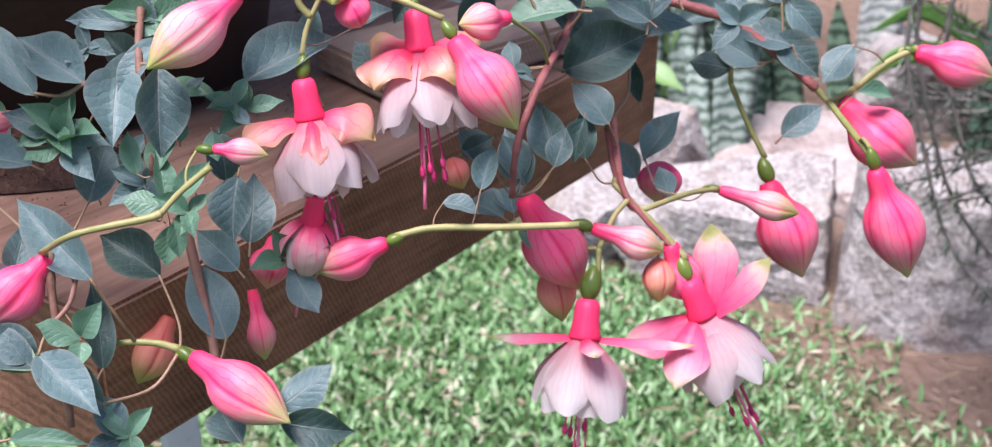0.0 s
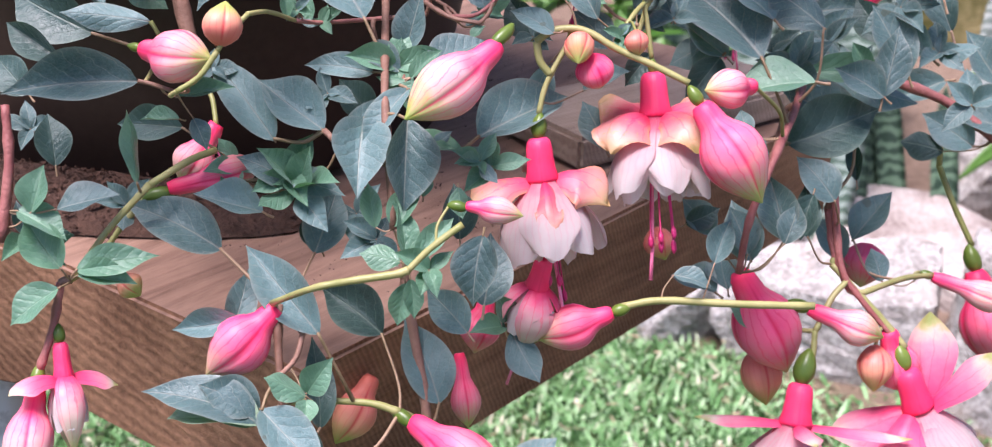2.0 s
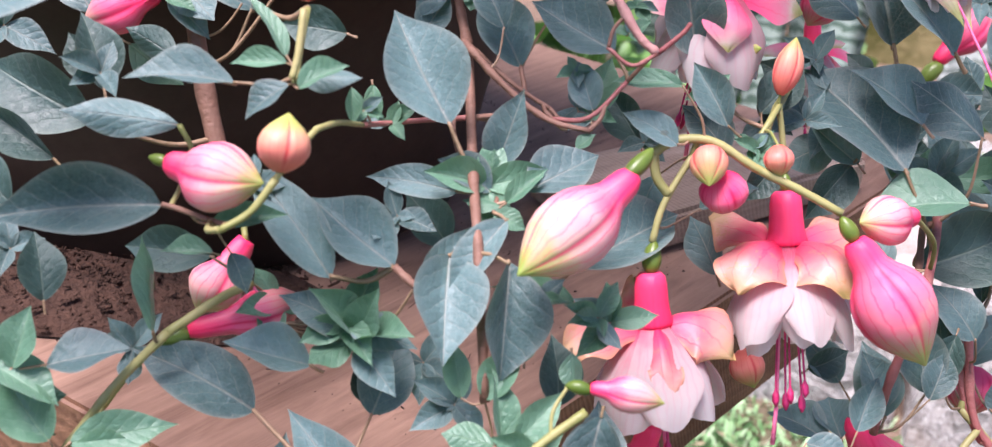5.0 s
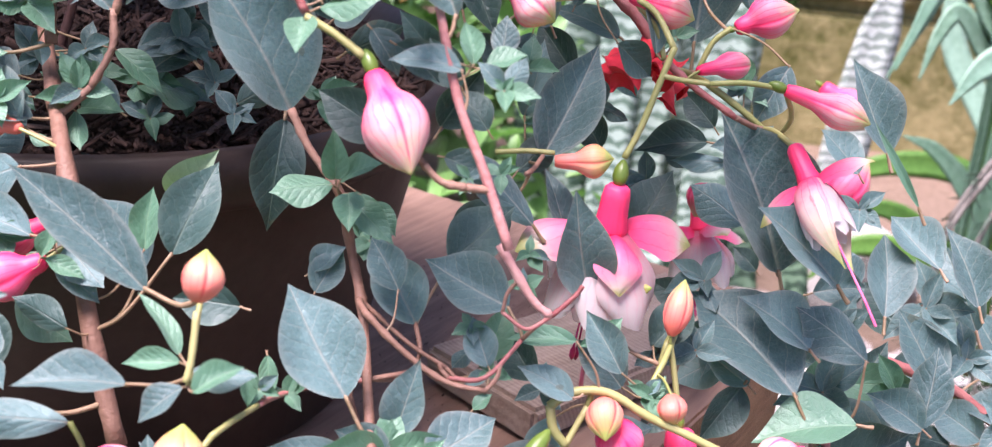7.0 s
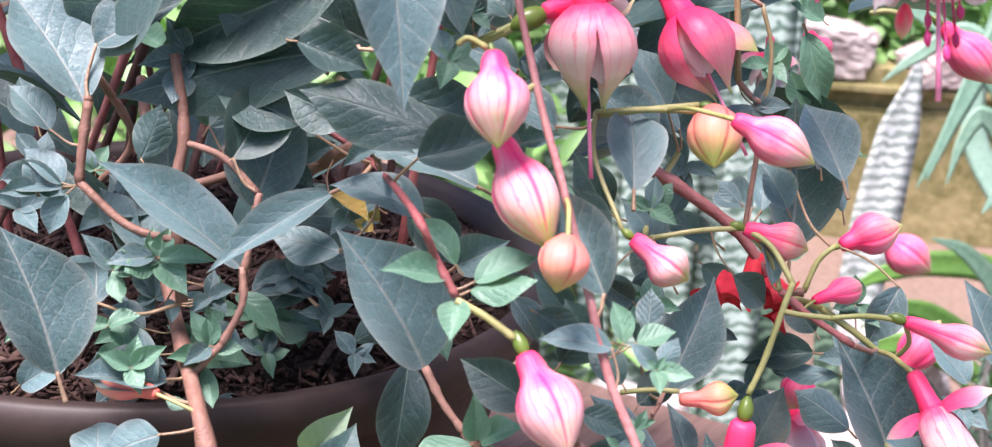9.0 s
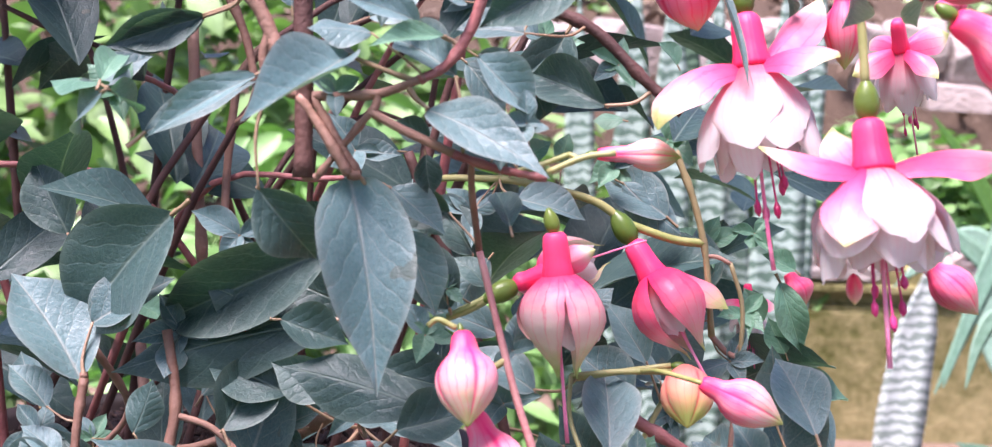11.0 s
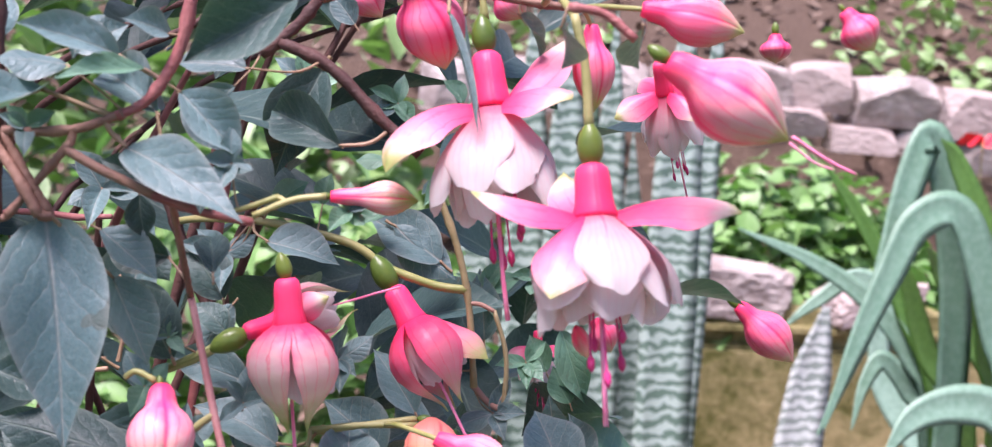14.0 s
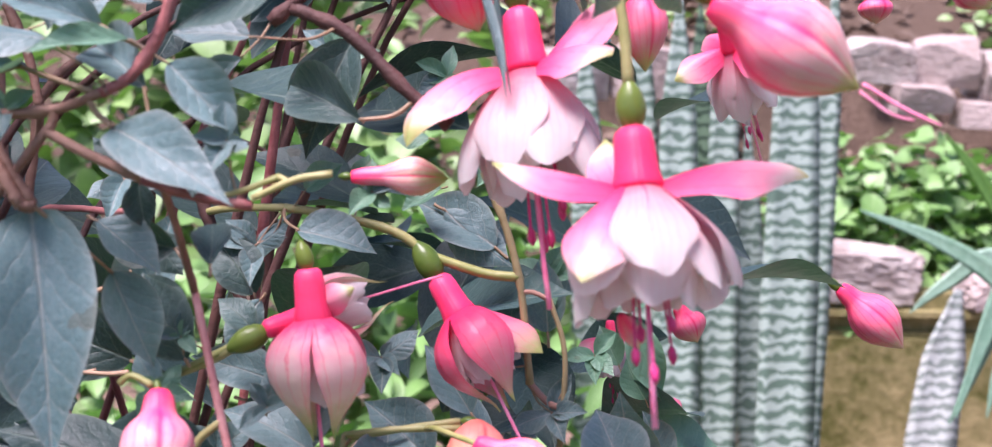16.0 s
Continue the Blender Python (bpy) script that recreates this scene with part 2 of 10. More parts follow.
M_TUBE = petal_material("flower_tube_skin", [(0.0, (0.84, 0.05, 0.15)), (0.4, HOT), (1.0, HOT)], 0.35, (0.66, 0.008, 0.07), fine=0.6)


def sepal_material(name, stops, edge, veins, blotch=0.0, hem=2.2):
    """Sepal skin: colour runs along v from the tube (0) to the tip (1), with pinker margins and long veins."""
    m, n, l, b = material(name, 0.42, 0, 0.4)
    uv = n.new("ShaderNodeTexCoord").outputs["UV"]
    sp = n.new("ShaderNodeSeparateXYZ")
    l.new(uv, sp.inputs[0])
    u, v = sp.outputs[0], sp.outputs[1]
    pos = n.new("ShaderNodeNewGeometry").outputs["Position"]
    info = n.new("ShaderNodeObjectInfo").outputs["Random"]
    wob = calc(n, l, 'SUBTRACT', tex_noise(n, l, 150.0, 4.0, pos), 0.5)
    along = calc(n, l, 'ADD', calc(n, l, 'MULTIPLY_ADD', wob, 0.30, v), calc(n, l, 'MULTIPLY_ADD', info, 0.14, -0.07))
    r = ramp(n, stops)
    l.new(along, r.inputs[0])
    across = calc(n, l, 'ABSOLUTE', calc(n, l, 'MULTIPLY_ADD', u, 2.0, -1.0))
    side = calc(n, l, 'MULTIPLY', calc(n, l, 'POWER', across, hem), calc(n, l, 'MULTIPLY_ADD', v, -0.75, 0.80))
    col = mix(n, l, side, r.outputs[0], edge)
    fan = calc(n, l, 'MULTIPLY_ADD', calc(n, l, 'SUBTRACT', u, 0.5), 4.0, calc(n, l, 'MULTIPLY', tex_noise(n, l, 4.0, 3.0, uv), 0.9))
    rib = calc(n, l, 'MAXIMUM', calc(n, l, 'SUBTRACT', 1.0, calc(n, l, 'MULTIPLY', calc(n, l, 'PINGPONG', fan, 0.5), 14.0)), 0.0)
    col = mix(n, l, calc(n, l, 'MULTIPLY', rib, calc(n, l, 'MULTIPLY_ADD', v, -veins, veins)), col, HOT)
    if blotch:
        brown = calc(n, l, 'MULTIPLY', calc(n, l, 'GREATER_THAN', tex_noise(n, l, 210.0, 5.0, pos, 0.7), 0.60), blotch)
        rimw = calc(n, l, 'MULTIPLY', calc(n, l, 'POWER', across, 6.0), blotch)
        col = mix(n, l, calc(n, l, 'MAXIMUM', calc(n, l, 'MULTIPLY', brown, v), rimw), col, (0.58, 0.30, 0.13))
    l.new(col, b.inputs["Base Color"])
    glow = n.new("ShaderNodeBsdfTranslucent")
    l.new(col, glow.inputs[0])
    both = n.new("ShaderNodeMixShader")
    both.inputs[0].default_value = 0.28
    l.new(b.outputs[0], both.inputs[1])
    l.new(glow.outputs[0], both.inputs[2])
    l.new(both.outputs[0], n["Material Output"].inputs[0])
    bump(n, l, b, calc(n, l, 'ADD', calc(n, l, 'MULTIPLY', rib, -0.3), tex_noise(n, l, 300.0, 3.0, pos)), 0.3, 0.0008)
    return m


M_SEPAL = sepal_material("sepal_skin", [(0.02, HOT), (0.22, (0.86, 0.075, 0.20)), (0.46, (0.80, 0.17, 0.29)), (0.68, (0.76, 0.31, 0.38)), (0.83, (0.66, 0.51, 0.44)), (0.93, (0.417, 0.421, 0.172)), (1.0, (0.295, 0.328, 0.101))], (0.84, 0.11, 0.25), 0.65, 0.0, 1.8)
M_SEPAL_PALE = sepal_material("pale_sepal_skin", [(0.02, HOT), (0.16, (0.87, 0.09, 0.22)), (0.28, (0.77, 0.28, 0.35)), (0.46, (0.77, 0.49, 0.47)), (0.66, (0.76, 0.62, 0.50)), (0.82, (0.54, 0.52, 0.27)), (0.95, (0.34, 0.4, 0.12))], (0.86, 0.06, 0.19), 0.85, 0.0, 5.0)
M_SEPAL_DEEP = sepal_material("deep_pink_sepal_skin", [(0.02, HOT), (0.20, (0.86, 0.045, 0.14)), (0.45, (0.82, 0.14, 0.25)), (0.68, (0.78, 0.29, 0.34)), (0.86, (0.60, 0.38, 0.26)), (1.0, (0.38, 0.40, 0.13))], (0.80, 0.03, 0.14), 0.9, 0.0, 4.0)
M_SEPAL_OLD = sepal_material("withering_sepal_skin", [(0.02, HOT), (0.2, (0.88, 0.08, 0.18)), (0.45, (0.746, 0.172, 0.203)), (0.68, (0.694, 0.328, 0.281)), (0.88, (0.573, 0.374, 0.218)), (1.0, (0.365, 0.281, 0.101))], (0.88, 0.17, 0.22), 0.9, 0.70)
M_PETAL = petal_material("petal_skin", [(0.28, (0.80, 0.09, 0.22)), (0.38, (0.80, 0.24, 0.34)), (0.50, (0.76, 0.48, 0.52)), (0.68, (0.72, 0.615, 0.62)), (1.0, (0.86, 0.815, 0.81))], 0.36, (0.80, 0.26, 0.37), 14, thin=0.55)
M_LEAF_YELLOW = leaf_material("yellowed_leaf", (0.42, 0.20, 0.02), (0.55, 0.40, 0.08), (0.5, 0.42, 0.2), 0.45)
M_OVARY = stem_material("ovary_skin", (0.065, 0.11, 0.016), (0.15, 0.20, 0.032), 0.35, 0.12)
M_PISTIL = stem_material("pistil_skin", (0.80, 0.10, 0.26), (0.9, 0.30, 0.45), 0.4)
M_STAMEN = stem_material("anther_skin", (0.45, 0.015, 0.09), (0.72, 0.05, 0.22), 0.4)
M_STALK = stem_material("stalk_green", (0.20, 0.21, 0.06), (0.37, 0.32, 0.14), 0.45, 0.2)
M_STALK_OLD = stem_material("stalk_brown", (0.11, 0.085, 0.035), (0.26, 0.20, 0.10), 0.5, 0.3)
M_STEM = stem_material("stem_bark", (0.145, 0.068, 0.046), (0.32, 0.17, 0.125), 0.6)
M_STEM_RED = stem_material("stem_red", (0.22, 0.055, 0.055), (0.38, 0.145, 0.13), 0.5)
M_STEM_PINK = stem_material("stem_pink", (0.34, 0.125, 0.12), (0.52, 0.27, 0.245), 0.5)
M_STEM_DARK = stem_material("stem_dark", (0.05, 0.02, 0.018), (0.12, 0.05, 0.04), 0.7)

# ---------------------------------------------------------------- mesh helpers
def mesh_of(name, verts, faces, *mats, smooth=True):
    me = bpy.data.meshes.new(name)
    me.from_pydata(verts, [], faces)
    for m in mats:
        me.materials.append(m)
    if smooth:
        me.polygons.foreach_set("use_smooth", [True] * len(me.polygons))
    me.update()
    return me


def child(name, me, parent, m=None, label=""):
    ob = new(name, me)
    ob.parent = parent
    if m is not None:
        ob.matrix_basis = m
    if label:
        ob["label"] = label
    return ob


def tube(points, radii, sides=8, caps=True):
    """Verts and faces of a tube along points."""
    pts = [Vector(p) for p in points]
    verts, faces = [], []
    ref = Vector((0.31, 0.2, 0.93))
    for i, p in enumerate(pts):
        d = (pts[min(i + 1, len(pts) - 1)] - pts[max(i - 1, 0)]).normalized()
        u = d.cross(ref)
        if u.length < 0.05:
            u = d.cross(Vector((1, 0, 0)))
        u.normalize()
        v = d.cross(u)
        for k in range(sides):
            a = 2 * math.pi * k / sides
            verts.append(p + radii[i] * (math.cos(a) * u + math.sin(a) * v))
    for i in range(len(pts) - 1):
        for k in range(sides):
            k2 = (k + 1) % sides
            faces.append((i * sides + k, i * sides + k2, (i + 1) * sides + k2, (i + 1) * sides + k))
    if caps:
        faces.append(tuple(range(sides - 1, -1, -1)))
        faces.append(tuple(range((len(pts) - 1) * sides, len(pts) * sides)))
    return verts, faces


def spline(ctrl, n):
    """Catmull-Rom through control points, n steps a span."""
    p = [Vector(c) for c in ctrl]
    if len(p) == 2:
        return [p[0].lerp(p[1], i / n) for i in range(n + 1)]
    p = [2 * p[0] - p[1]] + p + [2 * p[-1] - p[-2]]
    out = []
    for i in range(1, len(p) - 2):
        for k in range(n):
            t = k / n
            a, b, c, d = p[i - 1], p[i], p[i + 1], p[i + 2]
            out.append(0.5 * (2 * b + (c - a) * t + (2 * a - 5 * b + 4 * c - d) * t * t + (3 * b - a - 3 * c + d) * t ** 3))
    out.append(p[-2])
    return out


def lathe(profile, sides, fold=0.0, lobes=4):
    """A turned body along -z from (z, radius) pairs, with ridges."""
    verts, faces = [], []
    for z, r in profile:
        for k in range(sides):
            a = 2 * math.pi * k / sides
            rr = r * (1 + fold * math.cos(lobes * a))
            verts.append((rr * math.cos(a), rr * math.sin(a), z))
    for i in range(len(profile) - 1):
        for k in range(sides):
            k2 = (k + 1) % sides
            faces.append((i * sides + k, (i + 1) * sides + k, (i + 1) * sides + k2, i * sides + k2))
    faces.append(tuple(range(sides)))
    faces.append(tuple(range((len(profile) - 1) * sides + sides - 1, (len(profile) - 1) * sides - 1, -1)))
    return verts, faces


def frame_to(p, axis, up):
    """A turn whose y runs along axis and whose z lies near up."""
    y = Vector(axis).normalized()
    x = y.cross(Vector(up))
    if x.length < 1e-4:
        x = y.cross(Vector((0.3, 1, 0.2)))
    x.normalize()
    z = x.cross(y)
    return Matrix(((x.x, y.x, z.x, p[0]), (x.y, y.y, z.y, p[1]), (x.z, y.z, z.z, p[2]), (0, 0, 0, 1)))


# ---------------------------------------------------------------- leaves
def leaf_data(arch, cup, seed, point=1.0, wide=0.42, wave=0.02, ny=16, nx=6):
    """Verts, faces and uvs of a leaf of unit length along y, unit width across x, arched down and folded along its rib."""
    rnd = random.Random(seed)
    ph = rnd.random() * 6
    lean = rnd.uniform(-0.05, 0.05)
    verts, faces, uvs = [], [], []
    for i in range(ny + 1):
        t = i / ny
        w = 0.5 * math.sin(math.pi * t ** (0.66 + 0.5 * wide)) ** (0.80 + 0.32 * max(0.0, min(1.0, (t - 0.5) / 0.35))) * (1 - max(0.0, t - 0.70) ** 2 * 1.6 * point) if 0 < i < ny else 0.004
        bend = -arch * (t - 0.25) ** 2
        for j in range(nx + 1):
            s = j / nx * 2 - 1
            z = bend + cup * abs(s) ** 1.25 * w * 0.36 + wave * math.sin(9 * t + ph + (2 if s > 0 else 0)) * abs(s) * min(1.0, 4 * w)
            verts.append((s * w + lean * math.sin(3.1 * t), t, z))
            uvs.append((s * w + 0.5, t))
    for i in range(ny):
        for j in range(nx):
            a = i * (nx + 1) + j
            faces.append((a, a + 1, a + nx + 2, a + nx + 1))
    return verts, faces, uvs


def set_uv(me, uvs, rim=None):
    layer = me.uv_layers.new(name="UVMap")
    idx = np.empty(len(me.loops), dtype=np.int32)
    me.loops.foreach_get("vertex_index", idx)
    layer.data.foreach_set("uv", np.asarray(uvs, dtype=np.float32)[idx].ravel())
    if rim is not None:
        layer = me.uv_layers.new(name="Edge")
        layer.data.foreach_set("uv", np.asarray(rim, dtype=np.float32)[idx].ravel())


def leaf_mesh(name, mat, *args):
    v, f, u = leaf_data(*args)
    n = len(f)
    o = len(v)
    sv, sf = tube([(0, 0.30, v[4][2] - 0.010), (0, 0.05, v[4][2] - 0.007), (0, 0, v[4][2] - 0.006), (0.0, -0.02, v[4][2] - 0.008)], [0.003, 0.008, 0.011, 0.011], 6)
    me = mesh_of(name, v + [(p[0] * 2.2, p[1], p[2]) for p in sv], f + [tuple(i + o for i in q) for q in sf], mat, M_PETIOLE)
    for p in me.polygons[n:]:
        p.material_index = 1
    rim = [(abs(k % (args[7] + 1) / args[7] * 2 - 1), 0.0) for k in range(o)] + [(0.0, 0.0)] * len(sv)
    set_uv(me, u + [(0.5, 0.0)] * len(sv), rim)
    return me


M_PETIOLE = stem_material("petiole_skin", (0.20, 0.135, 0.07), (0.36, 0.225, 0.15), 0.5)
LEAF_KINDS = {}
for key, mat in (("a", M_LEAF), ("y", M_LEAF_YOUNG), ("b", M_LEAF_BACK), ("d", M_LEAF_DARK), ("o", M_LEAF_YELLOW)):
    LEAF_KINDS[key] = [leaf_mesh("leaf", mat, a, c, i, p, w, 0.03, 20, 8) for i, (a, c, p, w) in enumerate(
        ((0.14, 0.8, 0.9, 0.50), (0.24, 1.1, 1.3, 0.32), (0.06, -0.5, 0.8, 0.62), (0.32, 0.9, 0.9, 0.52), (0.10, 1.3, 1.2, 0.42), (0.42, 0.6, 1.5, 0.36), (0.20, 1.5, 0.9, 0.56), (0.22, 0.7, 2.6, 0.06)))]

_count = [0]
LEAVES, STEMS, HEADS = [], [], []


def leaf(plant, base, tip, width, up, kind="a", shape=None):
    _count[0] += 1
    b, t = Vector(base), Vector(tip)
    d = t - b
    width = 1.15 * min(width, 0.58 * d.length)
    # kind d, the shade-coloured leaves, also tilts away from the sky
    if kind == "d":
        up = Vector(up) + Vector((0, -0.15, -0.45))
    m = frame_to(base, d, up) @ Matrix.Diagonal((width, d.length, min(d.length, 2.2 * width), 1))
    ob = child("leaf", LEAF_KINDS[kind][_count[0] % 7 if shape is None else shape], plant, m)
    LEAVES.append((ob, b, d, m))
    return ob


def shoot(plant, at, size, lean, n=6, kind="y"):
    """A small leafy shoot: pairs of young leaves round a tip."""
    rnd = random.Random(int(abs(at[0] * 7919 + at[2] * 104729)))
    d = Vector(lean).normalized()
    u = d.cross(Vector((0.2, 0.1, 1))).normalized()
    w = d.cross(u)
    a0 = rnd.random() * 6.28
    for i in range(n):
        a = a0 + i * 1.5708 + (0.78 if (i // 2) % 2 else 0) + rnd.uniform(-0.25, 0.25)
        k = size * rnd.uniform(0.75, 1.1) * (1.0 if i < 4 else 0.55)
        side = math.cos(a) * u + math.sin(a) * w
        out = (side + d * rnd.uniform(0.15, 0.6)).normalized()
        leaf(plant, at, Vector(at) + out * k, k * rnd.uniform(0.40, 0.54), d - out * 0.3, kind if i >= 2 or rnd.random() < 0.5 else "a")


def stem(plant, points, r0, r1, mat, name="stem"):
    pts = spline(points, 5)
    n = len(pts)
    radii = [(r0 + (r1 - r0) * i / (n - 1)) * (1 + 0.05 * math.sin(i * 2.3) + (0.22 if i % 6 == 3 and r0 > 0.0012 and name == "stem" else 0.0)) for i in range(n)]
    v, f = tube(pts, radii, 8)
    STEMS.append((name, pts, r0, r1))
    return child(name, mesh_of(name, v, f, mat), plant)


# ---------------------------------------------------------------- buds and flowers
def bud_mesh(name, profile, mat, seed):
    """A bud of four sepals shut edge to edge: grooved seams, ridged backs, slightly bent and lopsided."""
    rnd = random.Random(seed)
    sides, prof = 40, []
    for (z0, r0), (z1, r1) in zip(profile, profile[1:]):
        prof += [(z0, r0), (0.5 * (z0 + z1), 0.5 * (r0 + r1) * 1.004)]
    prof.append(profile[-1])
    v, f = lathe(prof, sides)
    bend, way, fat = rnd.uniform(0.02, 0.07), rnd.uniform(0, 6.28), [rnd.uniform(-0.035, 0.035) for _ in range(4)]
    ph = rnd.uniform(0, 6.28)
    out = []
    for x, y, z in v:
        a = math.atan2(y, x) % (2 * math.pi)
        q = a / (math.pi / 2)
        d = abs(q - round(q))
        t = -z
        grown = min(1.0, max(0.0, (t - 0.22) / 0.15))
        k = 1 + grown * (0.03 * math.sin(math.pi * d) - 0.075 * max(0.0, 1 - d * 7) + 0.035 * max(0.0, 1 - (0.5 - d) * 5) + fat[int(q) % 4])
        k += 0.012 * math.sin(7 * t + 2 * a + ph)
        b = bend * math.sin(math.pi * min(1.0, t)) - 0.4 * bend * t
        out.append((x * k + b * math.cos(way), y * k + b * math.sin(way), z))
    return mesh_of(name, out, f, mat)


def turned(name, profile, mat, fold=0.0, sides=20, lobes=4):
    v, f = lathe(profile, sides, fold, lobes)
    return mesh_of(name, v, f, mat)


BUD_PLUMP = [(0.0, .14), (-.05, .19), (-.12, .215), (-.20, .235), (-.26, .29), (-.33, .39), (-.42, .47), (-.52, .50), (-.62, .48), (-.72, .41), (-.81, .30), (-.89, .185), (-.95, .085), (-1.0, .012)]
BUD_SLIM = [(0.0, .16), (-.10, .21), (-.22, .23), (-.34, .25), (-.42, .32), (-.52, .43), (-.62, .49), (-.72, .47), (-.82, .36), (-.91, .20), (-.97, .07), (-1.0, .012)]
BUD_ROUND = [(0.0, .12), (-.08, .26), (-.2, .41), (-.35, .49), (-.5, .5), (-.65, .44), (-.78, .32), (-.88, .19), (-.95, .09), (-1.0, .02)]
BUDS = {}
for key, prof in (("plump", BUD_PLUMP), ("slim", BUD_SLIM), ("round", BUD_ROUND)):
    for tint, mat in (("pale", M_BUD_PALE), ("pink", M_BUD_PINK), ("orange", M_BUD_ORANGE)):
        BUDS[key, tint] = [bud_mesh("bud", prof, mat, 60 + i) for i in range(4)]
OVARY = turned("ovary", [(0.5, .10), (.42, .2), (.25, .38), (.05, .48), (-.15, .5), (-.33, .43), (-.45, .3), (-.5, .2)], M_OVARY, 0.0, 14)


def bud(plant, top, tip, width, shape="plump", tint="pink", ovary=0.0, back=None, name="bud"):
    """A hanging bud from its stalk end (top) to its tip, with the green ovary above it."""
    a, b = Vector(top), Vector(tip)
    d = b - a
    m = frame_to(top, d, (0.3, -1, 0.2)) @ pose(0, 0, 0, 90, 0, 0) @ Matrix.Diagonal((width, width, d.length, 1))
    ob = child(name, BUDS[shape, tint][int(abs(top[0] * 5000 + top[2] * 3000)) % 4], plant, m)
    away = Vector(back).normalized() if back is not None else -d.normalized()
    HEADS.append((a + away * ovary, away, width * 0.055 if width < 0.02 else 0.0012))
    if ovary > 0:
        dirv = Vector(back) if back is not None else -d.normalized()
        dirv.normalize()
        om = frame_to(a + dirv * ovary * 0.48, -dirv, (0.3, -1, 0.2)) @ pose(0, 0, 0, 90, 0, 0) @ Matrix.Diagonal((ovary * 0.62, ovary * 0.62, ovary, 1))
        o = child("ovary", OVARY, ob, m.inverted() @ om, "green ovary")
    return ob


def sheet(name, mat, width, profile, nx=6, ny=10, cup=0.0):
    """A petal of a small blossom: profile gives (outward, up, half width) along its length."""
    verts, faces, uvs = [], [], []
    for i in range(ny + 1):
        k = i / ny * (len(profile) - 1)
        n = int(min(k, len(profile) - 2))
        o, z, w = (a + (b - a) * (k - n) for a, b in zip(profile[n], profile[n + 1]))
        for j in range(nx + 1):
            s = j / nx * 2 - 1
            verts.append((o - cup * s * s * w, s * w * width, z))
            uvs.append((s * 0.5 + 0.5, i / ny))
    for i in range(ny):
        for j in range(nx):
            a = i * (nx + 1) + j
            faces.append((a, a + 1, a + nx + 2, a + nx + 1))
    me = mesh_of(name, verts, faces, mat)
    set_uv(me, uvs)
    return me


# Unit flower: stalk end at the origin, hanging down; the tube is 0.3 long, the skirt reaches -1.
TUBE = turned("flower", [(0.0, .062), (-.025, .086), (-.08, .096), (-.16, .099), (-.24, .106), (-.30, .122), (-.325, .118), (-.34, .06)], M_TUBE, 0.03, 24)


def sepal_mesh(rise, curl, length, width, mat, seed, nx=8, ny=16, cup=-0.75, crimp=0.0, lean=0.0):
    """A lance-shaped sepal that leaves the tube rise degrees above the level and bends down by curl degrees towards its tip."""
    rnd = random.Random(seed)
    ph, tw = rnd.random() * 6, rnd.uniform(-0.25, 0.25)
    verts, faces, uvs = [], [], []
    o, z = 0.085, -0.305
    for i in range(ny + 1):
        t = i / ny
        e = radians(rise - curl * t ** 1.15)
        if i:
            o, z = o + math.cos(e) * length / ny, z + math.sin(e) * length / ny
        w = width * (0.42 + 0.58 * math.sin(math.pi * min(1.0, t / 0.85) / 2) ** 1.2) * (1 - max(0.0, (t - 0.5) / 0.5) ** 1.9) + 0.004
        for j in range(nx + 1):
            q = j / nx * 2 - 1
            lift = cup * w * (abs(q) ** 1.5) * (1 - 0.55 * t) + crimp * t * abs(q) ** 2 * math.sin(11 * t + 3 * q + ph) + tw * q * w * t + lean * q * w
            verts.append((o - math.sin(e) * lift, q * w, z + math.cos(e) * lift))
            uvs.append((j / nx, t))
    for i in range(ny):
        for j in range(nx):
            a = i * (nx + 1) + j
            faces.append((a, a + 1, a + nx + 2, a + nx + 1))
    me = mesh_of("sepal", verts, faces, mat)
    set_uv(me, uvs)
    return me


def balloon_mesh(mat, seed, gap=0.0, nx=10, ny=18):
    """A sepal still shut round the petals: a panel of a pear-shaped bud that parts from its neighbours towards the tip."""
    rnd = random.Random(seed)
    prof = [(-.300, .105), (-.34, .165), (-.40, .235), (-.48, .290), (-.57, .315), (-.66, .308), (-.75, .270), (-.84, .210), (-.92, .150), (-.99, .110), (-1.05, .100)]
    verts, faces, uvs = [], [], []
    ph = rnd.random() * 6
    for i in range(ny + 1):
        t = i / ny
        k = t * (len(prof) - 1)
        a = min(int(k), len(prof) - 2)
        z, r = (prof[a][n] + (prof[a + 1][n] - prof[a][n]) * (k - a) for n in range(2))
        half = radians(45.5 - gap * min(1.0, 3 * t)) * (1 - max(0.0, (t - 0.40) / 0.60) ** 1.5) + 0.02
        for j in range(nx + 1):
            q = j / nx * 2 - 1
            rr = r * (1.0 + 0.045 * (1 - q * q) - 0.03 * max(0.0, 1 - abs(q) * 6) + 0.05 * abs(q) ** 5 * math.sin(9 * t + ph))
            verts.append((rr * math.cos(q * half), rr * math.sin(q * half), z))
            uvs.append((j / nx, t))
    for i in range(ny):
        for j in range(nx):
            a = i * (nx + 1) + j
            faces.append((a, a + 1, a + nx + 2, a + nx + 1))
    me = mesh_of("sepal", verts, faces, mat)
    set_uv(me, uvs)
    return me


SEPAL_FORMS = {"spread": (16, 58, 0.64, 0.165), "level": (8, 30, 0.66, 0.155), "droop": (8, 98, 0.52, 0.185)}


